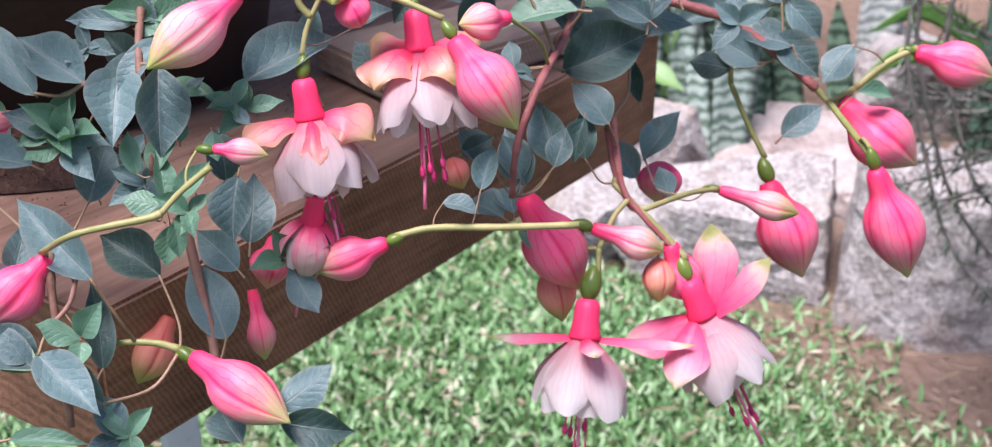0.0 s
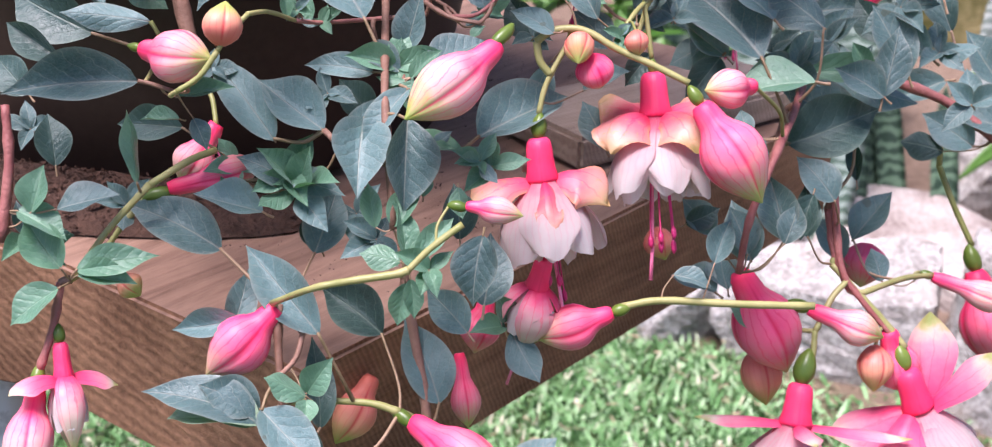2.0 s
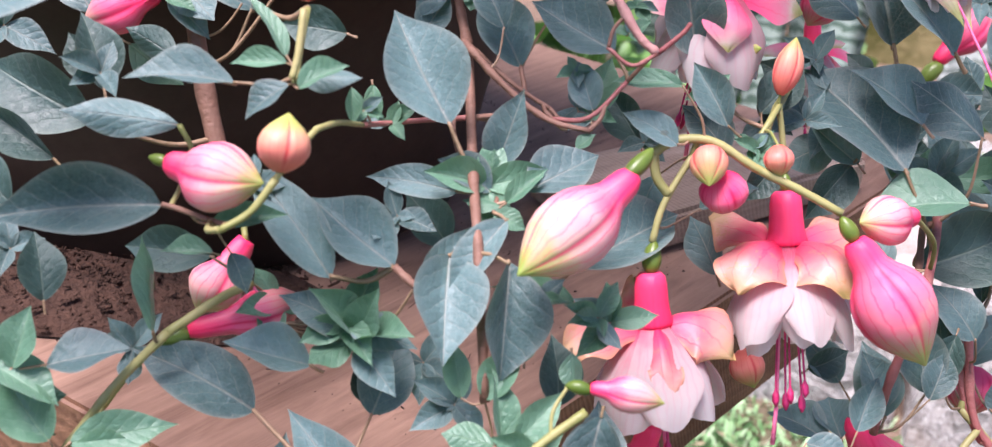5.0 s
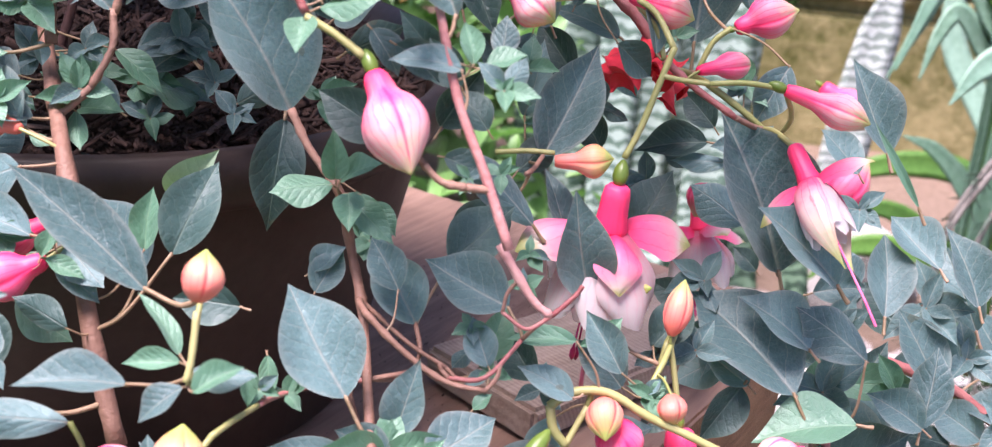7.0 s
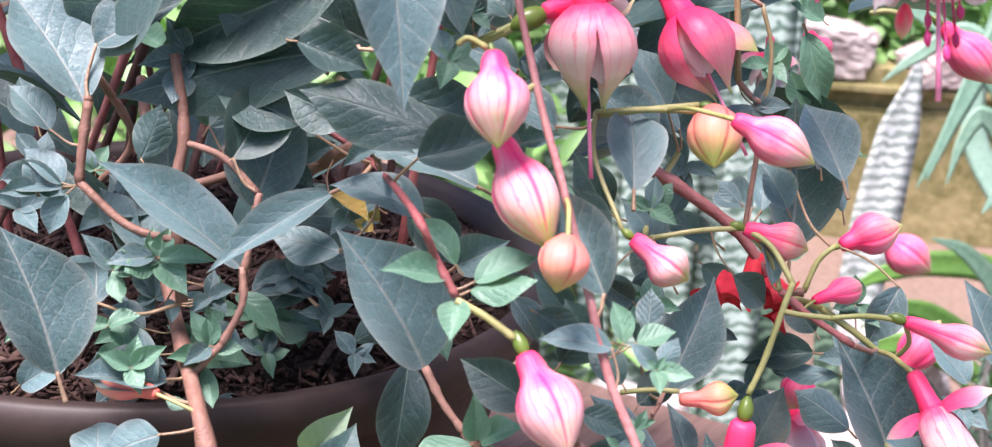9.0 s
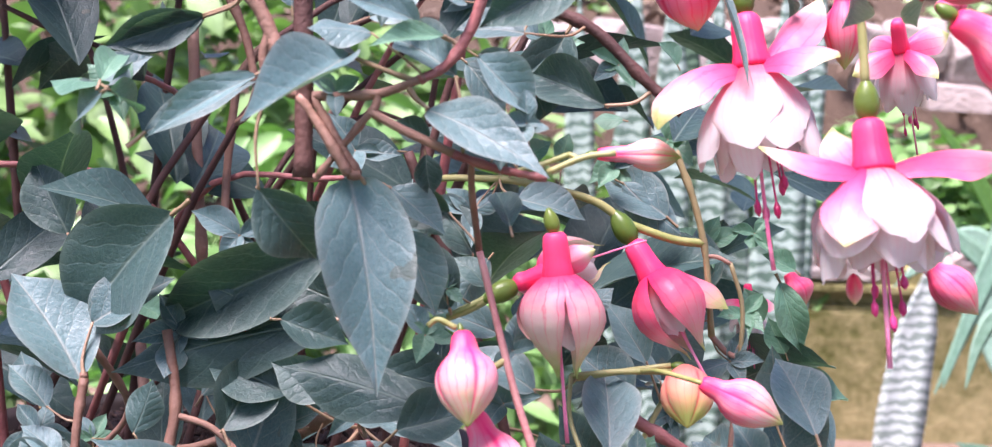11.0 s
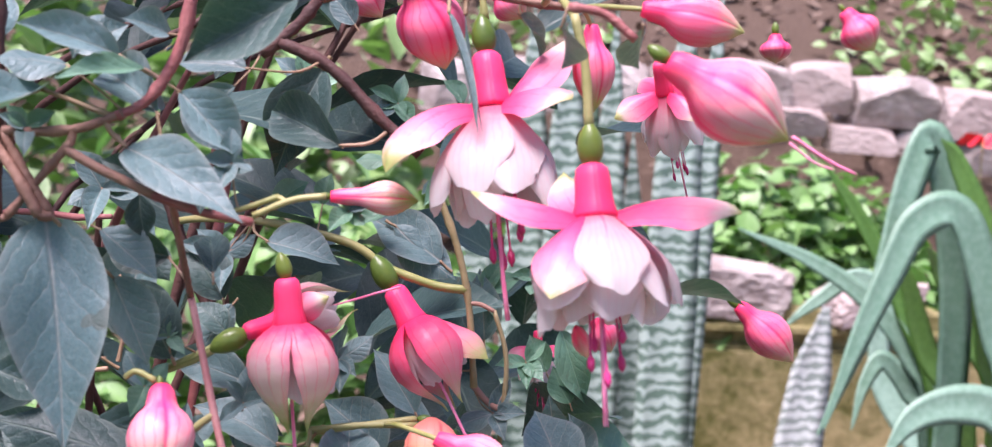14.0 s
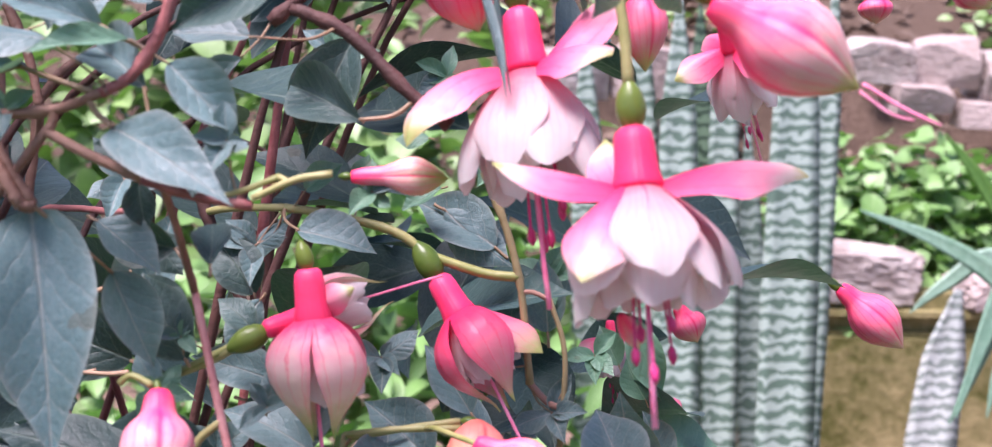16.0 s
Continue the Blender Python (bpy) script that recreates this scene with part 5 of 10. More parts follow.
# ---------------------------------------------------------------- foliage behind
def leafy(name, n, place, size, mat, seed, width=0.55, ny=6, nx=2):
    """Many separate leaves in one mesh."""
    rnd = random.Random(seed)
    v0, f0, u0 = leaf_data(0.25, 0.5, seed, 0.7, 0.6, 0.02, ny, nx)
    verts, faces, uvs = [], [], []
    for _ in range(n):
        m = place(rnd)
        if m is None:
            continue
        k = rnd.uniform(*size)
        m = m @ Matrix.Diagonal((k * width, k, k, 1))
        o = len(verts)
        verts += [m @ Vector(p) for p in v0]
        faces += [tuple(i + o for i in q) for q in f0]
        uvs += u0
    me = mesh_of(name, verts, faces, mat)
    set_uv(me, uvs)
    return me


M_FRESH = leaf_material("fresh_green_leaf", (0.07, 0.17, 0.035), (0.18, 0.34, 0.09), (0.28, 0.42, 0.16), 0.5)
M_SHRUB = leaf_material("shrub_leaf", (0.09, 0.17, 0.04), (0.24, 0.38, 0.12), (0.12, 0.19, 0.08), 0.5)


def mound(c, r, flat=1.0):
    def place(rnd):
        a, e = rnd.uniform(0, 6.283), rnd.random() ** 0.5
        h = 1 - e * e
        k = rnd.uniform(0.75, 1.08)
        return pose(c[0] + r[0] * e * math.cos(a) * k, c[1] + r[1] * e * math.sin(a) * k, c[2] + r[2] * h * k * rnd.uniform(0.55, 1.0),
                    rnd.uniform(-60, 30) * flat, rnd.uniform(-40, 40) * flat, rnd.uniform(0, 360))
    return place


tagged(new("clover_bed", leafy("clover_bed", 1500, mound((1.42, 4.75, 0.45), (0.75, 0.35, 0.62)), (0.05, 0.10), M_FRESH, 31, 0.9)), "fresh green clover-like leaves below the stone wall", "ground cover", kind="stuff")
tagged(new("shrubbery", leafy("shrubbery", 2600, mound((-0.7, 3.6, 0.2), (1.5, 0.5, 1.7)), (0.07, 0.16), M_SHRUB, 32)), "green garden shrubs behind the pot", "shrub", kind="stuff")
tagged(new("shrubbery", leafy("shrubbery", 900, mound((-0.35, 3.0, 0.1), (0.8, 0.4, 1.25)), (0.07, 0.15), M_FRESH, 33, 0.4)), "light green leafy plants behind the pot", "shrub", kind="stuff")


def on_bank(rnd):
    x, y = rnd.uniform(-3, 5), 5.75 + 3.5 * rnd.random() ** 1.5
    if noise.noise((x * 0.9, y * 0.9, 9)) < 0.0:
        return None
    return pose(x, y, ground_height(x, y) + rnd.uniform(0.0, 0.10), rnd.uniform(-60, 60), rnd.uniform(-60, 60), rnd.uniform(0, 360))


tagged(new("bank_weeds", leafy("bank_weeds", 4500, on_bank, (0.05, 0.13), M_SHRUB, 34)), "low weeds on the brown earth bank", "weeds", kind="stuff")
M_LITTER = stain("leaf_litter", (0.07, 0.045, 0.033), (0.23, 0.165, 0.125), 20.0, 0.9, 90.0, 0.4, 0.002)


def litter_place(rnd):
    x, y = rnd.uniform(-3, 5), 5.7 + 4 * rnd.random() ** 1.4
    return pose(x, y, ground_height(x, y) + 0.01, rnd.uniform(-25, 50), rnd.uniform(-25, 25), rnd.uniform(0, 360))


tagged(new("leaf_litter", leafy("leaf_litter", 3000, litter_place, (0.05, 0.12), M_LITTER, 35)), "dry brown leaf litter on the bank", "litter", kind="stuff")

# rosemary
rosemary = tagged(new("rosemary"), "woody rosemary bush with grey needle leaves", "plant")
M_TWIG = stem_material("rosemary_twig", (0.11, 0.085, 0.075), (0.28, 0.24, 0.22), 0.8)
M_NEEDLE = stem_material("rosemary_needle", (0.035, 0.060, 0.038), (0.12, 0.16, 0.115), 0.6)
rr = random.Random(77)
needles_v, needles_f = [], []


def rosemary_twig(ctrl, r, first, per):
    """A woody twig along ctrl, bare up to its point number first, then set with narrow needles."""
    pts = spline(ctrl, 8)
    v, f = tube(pts, [r * (1 - 0.70 * k / (len(pts) - 1)) for k in range(len(pts))], 6)
    child("twig", mesh_of("twig", v, f, M_TWIG), rosemary)
    for k in range(first, len(pts) - 1):
        for _ in range(per):
            p = pts[k].lerp(pts[k + 1], rr.random())
            d = (pts[k + 1] - pts[k]).normalized() * 0.8 + Vector((rr.uniform(-1, 1), rr.uniform(-1, 1), rr.uniform(-0.8, 0.9)))
            d = d.normalized() * rr.uniform(0.018, 0.034)
            s = d.cross(Vector((rr.random(), rr.random(), 1))).normalized() * 0.0013
            o = len(needles_v)
            needles_v.extend([p - s, p + s, p + d * 0.6 + s, p + d, p + d * 0.6 - s])
            needles_f.append((o, o + 1, o + 2, o + 3, o + 4))


for i in range(44):
    b = Vector((1.00 + rr.uniform(-0.10, 0.10), 1.74 + rr.uniform(-0.06, 0.06), 0.0))
    tipp = Vector((0.56 + rr.uniform(0.0, 0.30), 1.68 + rr.uniform(-0.10, 0.18), rr.uniform(0.44, 0.90)))
    mid = Vector((0.86 + rr.uniform(-0.06, 0.06), (b.y + tipp.y) / 2, 0.45 + 0.35 * (tipp.z - 0.44)))
    rosemary_twig([b, mid, tipp], 0.0055, 8, 15)
for x0, y0, k in ((0.530, 1.64, 0.0), (0.590, 1.67, 0.05), (0.560, 1.70, 0.02)):
    rosemary_twig([Vector((x0 + 0.10, y0, 0.95)), Vector((x0, y0, 0.74)), Vector((x0 + 0.05, y0, 0.53)), Vector((x0 + 0.11, y0, 0.39 + k)), Vector((x0 + 0.21, y0, 0.28 + k))], 0.0045, 4, 6)
tagged(child("needles", mesh_of("needles", needles_v, needles_f, M_NEEDLE, smooth=False), rosemary), kind="stuff")

# a red blossom at the edge of the ground cover
blossom = tagged(new("red_flower"), "single red blossom standing above the ground cover", "flower")
M_RED = stain("red_petal", (0.55, 0.015, 0.03), (0.80, 0.05, 0.07), 30.0, 0.5, 120.0, 0.2, 0.002)
RED = Vector((2.120, 4.726, 1.116))
child("stalk", mesh_of("stalk", *tube([(RED.x + 0.02, RED.y, 0.0), (RED.x + 0.01, RED.y, RED.z * 0.5), tuple(RED)], [0.005, 0.004, 0.003], 6), M_STALK), blossom)
red_petal = sheet("petal", M_RED, 1.0, [(.01, 0, .01), (.035, .012, .030), (.06, .010, .034), (.078, -.004, .02), (.085, -.015, .004)], cup=0.2)
for i in range(5):
    child("petal", red_petal, blossom, Matrix.Translation(RED) @ pose(0, 0, 0, 40, 0, 72 * i))


# ---------------------------------------------------------------- the fuchsia
fuchsia = tagged(new("fuchsia_plant"), "potted fuchsia with dark leaves, pink buds and white double flowers", "plant")


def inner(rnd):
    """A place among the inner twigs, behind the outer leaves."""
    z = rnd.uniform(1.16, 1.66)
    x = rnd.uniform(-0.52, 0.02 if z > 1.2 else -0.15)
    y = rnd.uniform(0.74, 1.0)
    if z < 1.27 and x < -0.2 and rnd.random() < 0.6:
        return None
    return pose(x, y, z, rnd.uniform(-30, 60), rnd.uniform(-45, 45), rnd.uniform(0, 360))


# Filler leaves in the darkened copy paint shade into gaps behind outer leaves
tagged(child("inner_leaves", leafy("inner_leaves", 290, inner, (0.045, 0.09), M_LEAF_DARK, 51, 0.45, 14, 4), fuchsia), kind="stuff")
twigs_rnd = random.Random(52)
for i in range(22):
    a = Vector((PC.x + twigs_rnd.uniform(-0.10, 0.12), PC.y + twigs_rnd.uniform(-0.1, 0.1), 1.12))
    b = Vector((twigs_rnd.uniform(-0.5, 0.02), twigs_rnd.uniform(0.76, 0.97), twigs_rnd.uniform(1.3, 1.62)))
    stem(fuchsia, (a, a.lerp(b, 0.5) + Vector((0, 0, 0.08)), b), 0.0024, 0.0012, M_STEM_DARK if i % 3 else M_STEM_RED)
flower(fuchsia, (-0.0880, 0.5810, 1.0559), (0.159, -0.263, -0.951), 0.0599, ((14, 14, 66, 0.58, 0.14), (97, -22, 62, 0.56, 0.115), (172, 22, 112, 0.54, 0.18), (278, 34, 20, 0.44, 0.13)), 0, True, 0.0116, 9, flare=1.0, back=(0.04, 0.43, 0.90))
flower(fuchsia, (-0.0373, 0.6155, 1.0777), (0.118, -0.424, -0.898), 0.0628, ((42, 12, 104, 0.56, 0.20), (128, 12, 104, 0.56, 0.20), (214, 34, 44, 0.50, 0.15), (318, 34, 44, 0.50, 0.15)), 0, True, 0.0072, 10, flare=1.0)
flower(fuchsia, (0.0501, 0.6133, 0.9194), (-0.091, -0.454, -0.886), 0.0659, ((4, 2, 12, 0.66, 0.065), (94, 2, 26, 0.50, 0.10), (177, 4, 4, 0.76, 0.06), (268, 8, 10, 0.56, 0.09)), 0, False, 0.0184, 8, flare=1.05, back=(0.20, 0.45, 0.87))
flower(fuchsia, (0.1042, 0.6250, 0.9243), (0.404, -0.139, -0.904), 0.0692, ((352, 8, 16, 0.62, 0.16), (44, -20, 36, 0.60, 0.18), (166, 30, 10, 0.64, 0.11), (222, 62, 8, 0.66, 0.17)), 0, False, 0.0142, 8, flare=1.0, back=(-0.36, 0.43, 0.83))
flower(fuchsia, (-0.0820, 0.5586, 1.0071), (-0.206, -0.005, -0.978), 0.0453, "folded", 10, False, 0.0000, 5, flare=1.0)
flower(fuchsia, (-0.2793, 0.4936, 0.9876), (0.177, -0.419, -0.891), 0.0456, "spread+folded", 40, False, 0.0081, 6, flare=0.75)
flower(fuchsia, (-0.0665, 0.6542, 1.1601), (-0.057, -0.046, -0.997), 0.0578, "spread+droop", 15, False, 0.0101, 7, flare=1.0, back=(0.16, 0.38, 0.91))
flower(fuchsia, (0.0032, 0.6689, 1.1763), (0.315, -0.715, -0.624), 0.0524, "folded+spread", 60, False, 0.0000, 8, flare=0.72)
flower(fuchsia, (0.0206, 0.8638, 1.0763), (0.097, -0.401, -0.911), 0.0484, "spread", 20, False, 0.0000, 7, flare=1.0)
flower(fuchsia, (-0.0502, 0.6016, 1.3800), (0.074, -0.359, -0.930), 0.0515, ((10, 22, 10, 0.62, 0.165), (48, -26, 46, 0.70, 0.19), (170, 20, 52, 0.72, 0.165), (285, 50, -10, 0.46, 0.14)), 0, False, 0.0133, 11, flare=1.08, back=(-0.09, 0.16, 0.98))
flower(fuchsia, (-0.0783, 0.6569, 1.4110), (0.125, -0.325, -0.937), 0.0596, ((14, 12, 84, 0.78, 0.165), (130, 10, 52, 0.56, 0.17), (200, 40, 10, 0.66, 0.15), (322, 18, 36, 0.52, 0.15)), 0, False, 0.0135, 9, flare=0.95, back=(-0.15, 0.16, 0.98))
flower(fuchsia, (-0.1424, 0.6557, 1.3320), (0.111, -0.160, -0.981), 0.0500, "folded", 45, False, 0.0092, 6, flare=1.0, back=(-0.28, 0.17, 0.94))
flower(fuchsia, (-0.1558, 0.6547, 1.3130), (0.780, 0.612, 0.130), 0.0453, "folded+spread", 10, False, 0.0132, 6, flare=0.75, back=(-0.85, 0.01, -0.52))
flower(fuchsia, (-0.0094, 0.6967, 1.4103), (0.319, 0.345, -0.883), 0.0398, "level+spread", 10, False, 0.0000, 8, flare=0.75)
flower(fuchsia, (-0.0325, 0.8060, 1.2820), (0.075, -0.157, -0.985), 0.0269, "spread", 10, False, 0.0000, 6, flare=0.8)
bud(fuchsia, (-0.1049, 0.5351, 1.1114), (-0.1379, 0.5041, 1.0891), 0.0238, "plump", "pale", 0.0099, (0.42, 0.37, 0.83))
bud(fuchsia, (-0.2469, 0.5287, 1.1043), (-0.2158, 0.5168, 1.1054), 0.0212, "plump", "pale", 0.0063, (-0.97, 0.14, 0.20))
bud(fuchsia, (-0.0177, 0.5828, 1.0747), (0.0114, 0.5642, 1.0376), 0.0286, "plump", "pink", 0.0101, (-0.55, 0.37, 0.75))
bud(fuchsia, (-0.0719, 0.5967, 1.0993), (-0.0721, 0.5818, 1.0912), 0.0130, "round", "orange")
bud(fuchsia, (-0.0475, 0.5972, 1.1027), (-0.0460, 0.5922, 1.0923), 0.0106, "round", "orange")
bud(fuchsia, (-0.0676, 0.5928, 1.0913), (-0.0613, 0.5961, 1.0755), 0.0169, "round", "pink")
bud(fuchsia, (-0.2438, 0.5400, 1.0393), (-0.2061, 0.5533, 1.0476), 0.0174, "slim", "pink", 0.0114, (-0.84, -0.20, -0.51))
bud(fuchsia, (-0.2322, 0.5798, 1.0547), (-0.2473, 0.5688, 1.0298), 0.0201, "slim", "pale")
bud(fuchsia, (-0.2750, 0.6385, 1.1357), (-0.3007, 0.6338, 1.1232), 0.0150, "plump", "pink")
bud(fuchsia, (-0.1131, 0.4964, 1.0581), (-0.0906, 0.4945, 1.0562), 0.0111, "plump", "pale", 0.0074, (-1.00, -0.00, -0.10))
bud(fuchsia, (-0.2084, 0.5389, 1.1562), (-0.2065, 0.5450, 1.1707), 0.0123, "round", "orange")
bud(fuchsia, (-0.2094, 0.5074, 1.1140), (-0.2082, 0.5141, 1.1298), 0.0155, "round", "orange")
bud(fuchsia, (-0.0438, 0.6257, 1.1116), (-0.0398, 0.6339, 1.1316), 0.0105, "round", "orange")
bud(fuchsia, (-0.0806, 0.6482, 1.1136), (-0.0509, 0.6394, 1.1249), 0.0176, "plump", "pale")
bud(fuchsia, (-0.2713, 0.6161, 1.1306), (-0.2980, 0.6132, 1.1180), 0.0173, "plump", "pink")
bud(fuchsia, (-0.2867, 0.6457, 1.1679), (-0.3157, 0.6688, 1.1644), 0.0135, "plump", "orange")
bud(fuchsia, (-0.1616, 0.5812, 1.2177), (-0.1479, 0.5600, 1.1932), 0.0210, "plump", "pale", 0.0081, (-0.42, 0.35, 0.83))
bud(fuchsia, (-0.1717, 0.6065, 1.2802), (-0.1560, 0.5837, 1.2521), 0.0203, "plump", "pale", 0.0039)
bud(fuchsia, (-0.1520, 0.5761, 1.2597), (-0.1549, 0.5702, 1.2432), 0.0150, "round", "orange")
bud(fuchsia, (-0.1217, 0.6297, 1.2409), (-0.1022, 0.6231, 1.2284), 0.0157, "slim", "pale", 0.0051)
bud(fuchsia, (-0.0640, 0.6964, 1.2240), (-0.0384, 0.6916, 1.2177), 0.0163, "slim", "pink", 0.0064)
bud(fuchsia, (-0.0104, 0.7328, 1.2059), (0.0157, 0.7341, 1.2163), 0.0183, "plump", "pink", 0.0043)
bud(fuchsia, (0.2069, 1.2388, 1.0452), (0.2519, 1.2237, 1.0165), 0.0348, "plump", "pink", 0.0074)
bud(fuchsia, (-0.0059, 0.6628, 1.2003), (0.0272, 0.6562, 1.1913), 0.0143, "slim", "pale", 0.0072, (-0.95, 0.18, 0.25))
bud(fuchsia, (-0.0352, 0.6843, 1.1992), (-0.0097, 0.7032, 1.1988), 0.0116, "slim", "pink")
bud(fuchsia, (-0.0912, 0.6591, 1.1660), (-0.0687, 0.6580, 1.1689), 0.0132, "slim", "orange")
crumpled = child("flower", turned("flower", [(0.0, .06), (-.05, .09), (-.25, .10), (-.32, .12), (-.34, .05)], M_RED, 0.05), fuchsia, frame_to((-0.045, 0.736, 1.200), (-0.20, -0.30, -0.93), (0, -1, 0.15)) @ pose(0, 0, 0, 90, 0, 0) @ Matrix.Diagonal((0.046, 0.046, 0.046, 1)), "withered crumpled red flower")
for i in range(7):
    child("petal", sepal_mesh(4 + 20 * (i % 3), 80 + 12 * (i % 4), 0.52 + 0.06 * (i % 3), 0.20, M_RED, 90 + i, crimp=0.13, lean=0.5 * (-1) ** i), crumpled, pose(0, 0, 0, 0, 0, 51 * i))
bud(fuchsia, (0.0166, 0.8241, 1.1010), (0.0078, 0.8190, 1.0849), 0.0196, "round", "pink")
bud(fuchsia, (-0.1762, 0.6020, 1.3082), (-0.1743, 0.5829, 1.2836), 0.0195, "plump", "pale", 0.0035, (-0.42, 0.32, 0.85))
bud(fuchsia, (-0.0901, 0.6664, 1.2801), (-0.0911, 0.6497, 1.2617), 0.0195, "round", "orange", 0.0055, (-0.99, 0.10, 0.03))
bud(fuchsia, (-0.0910, 0.6330, 1.2839), (-0.0630, 0.6264, 1.2715), 0.0163, "plump", "pale")
bud(fuchsia, (0.0083, 0.8804, 1.2719), (0.0175, 0.8740, 1.2560), 0.0170, "plump", "pink")
flower(fuchsia, (-0.1038, 0.7169, 1.3175), (0.0241, -0.0183, -0.0376), 0.0500, ((20, "folded"), (110, "folded"), (168, -38, 44, 0.64, 0.17), (290, "folded")), 0, False, 0.0155, 6, flare=1.0, back=(-0.54, 0.18, 0.82), deep=True)
bud(fuchsia, (-0.0348, 0.5768, 1.4126), (0.0000, 0.5702, 1.3926), 0.0233, "plump", "pale", 0.0073, (-0.77, 0.17, 0.61))
bud(fuchsia, (0.1000, 0.9280, 1.2720), (0.1320, 0.9190, 1.2420), 0.0238, "plump", "pink", 0.0084, (-0.87, 0.16, 0.47))
bud(fuchsia, (-0.1043, 0.6634, 1.4363), (-0.0898, 0.6774, 1.4042), 0.0231, "plump", "pink")
bud(fuchsia, (-0.0407, 0.6681, 1.4223), (-0.0388, 0.6634, 1.3925), 0.0143, "plump", "pink")
bud(fuchsia, (-0.0317, 0.6297, 1.4279), (0.0012, 0.6255, 1.4225), 0.0169, "plump", "pink")
bud(fuchsia, (0.1367, 1.0141, 1.4251), (0.1374, 1.0113, 1.4073), 0.0188, "plump", "pink", 0.0079)
bud(fuchsia, (0.2546, 1.2153, 1.4473), (0.2786, 1.2084, 1.4181), 0.0304, "plump", "pink", 0.0069)
bud(fuchsia, (-0.1256, 0.7266, 1.4362), (-0.1119, 0.7229, 1.4214), 0.0148, "plump", "pink")
bud(fuchsia, (-0.0688, 0.7340, 1.4348), (-0.0561, 0.7311, 1.4241), 0.0151, "plump", "pink")
bud(fuchsia, (-0.1284, 0.6532, 1.3608), (-0.0992, 0.6502, 1.3609), 0.0122, "slim", "pale", 0.0043)
bud(fuchsia, (-0.0113, 0.8211, 1.2472), (-0.0003, 0.8179, 1.2339), 0.0123, "slim", "pink")
bud(fuchsia, (-0.0531, 0.5946, 1.3313), (-0.0458, 0.6121, 1.3176), 0.0052, "round", "pale")
bud(fuchsia, (-0.1908, 0.5050, 1.0039), (-0.2180, 0.4913, 0.9776), 0.0237, "plump", "pink")
bud(fuchsia, (-0.1348, 0.5078, 0.9511), (-0.0884, 0.4799, 0.9350), 0.0253, "plump", "pink", 0.0101, (-0.93, 0.13, 0.34))
bud(fuchsia, (-0.0502, 0.5587, 0.9820), (-0.0846, 0.5517, 0.9704), 0.0206, "plump", "pink", 0.0094, (0.91, 0.21, 0.36))
bud(fuchsia, (-0.1208, 0.5816, 0.9432), (-0.1141, 0.5665, 0.9112), 0.0150, "slim", "pink")
bud(fuchsia, (-0.1615, 0.5744, 0.9317), (-0.1780, 0.5593, 0.9016), 0.0225, "plump", "orange")
bud(fuchsia, (-0.2876, 0.4854, 0.9714), (-0.2891, 0.4579, 0.9372), 0.0203, "plump", "pale", 0.0092, (0.02, 0.43, 0.90))
bud(fuchsia, (0.0163, 0.6355, 0.9685), (0.0468, 0.6329, 0.9140), 0.0340, "plump", "pink")
bud(fuchsia, (0.0308, 0.6459, 0.9195), (0.0383, 0.6336, 0.8931), 0.0212, "round", "orange")
bud(fuchsia, (0.0077, 0.5998, 1.0791), (-0.0157, 0.5879, 1.0795), 0.0179, "plump", "pale")
bud(fuchsia, (-0.2658, 0.5207, 1.0089), (-0.2515, 0.5167, 0.9993), 0.0116, "slim", "orange")
bud(fuchsia, (-0.1086, 0.5935, 0.9670), (-0.1136, 0.5820, 0.9434), 0.0206, "plump", "pink")
bud(fuchsia, (0.1672, 0.7392, 0.9279), (0.1888, 0.7128, 0.8763), 0.0363, "plump", "pink", 0.0162, (-0.18, 0.45, 0.87))
bud(fuchsia, (0.1295, 0.6920, 0.9454), (0.1752, 0.6857, 0.9332), 0.0174, "slim", "pale", 0.0080)
bud(fuchsia, (0.2061, 0.7428, 0.9787), (0.2520, 0.7256, 0.9452), 0.0369, "plump", "pink")
bud(fuchsia, (0.2045, 0.6519, 0.9768), (0.2283, 0.6431, 0.9157), 0.0309, "plump", "pink", 0.0122, (-0.23, 0.44, 0.87))
bud(fuchsia, (0.2513, 0.7565, 1.0055), (0.2991, 0.7496, 0.9921), 0.0279, "plump", "pink", 0.0083)
bud(fuchsia, (0.0999, 0.7268, 0.9475), (0.0976, 0.7153, 0.9251), 0.0264, "round", "pink")
bud(fuchsia, (0.0522, 0.6305, 0.9528), (0.0903, 0.6250, 0.9420), 0.0188, "slim", "pale", 0.0114)
bud(fuchsia, (0.0880, 0.6303, 0.9346), (0.0886, 0.6194, 0.9135), 0.0176, "round", "orange")
bud(fuchsia, (0.0947, 0.6338, 0.9415), (0.1078, 0.6372, 0.9042), 0.0240, "plump", "pink")
bud(fuchsia, (-0.0244, 0.6891, 0.9667), (-0.0173, 0.6812, 0.9514), 0.0164, "round", "orange")
bud(fuchsia, (0.1457, 1.0171, 1.0130), (0.1802, 1.0351, 1.0503), 0.0270, "plump", "pink", 0.0186, (-0.41, -0.38, -0.83))
leaf(fuchsia, (-0.2476, 0.5233, 1.0927), (-0.2963, 0.5038, 1.0937), 0.0190, (0.29, -0.70, 0.66), "a")
leaf(fuchsia, (-0.2459, 0.5396, 1.1126), (-0.2805, 0.5322, 1.1171), 0.0108, (0.24, -0.77, 0.59), "a")
leaf(fuchsia, (-0.2277, 0.5345, 1.1300), (-0.2590, 0.5273, 1.1352), 0.0127, (0.23, -0.37, 0.90), "a")
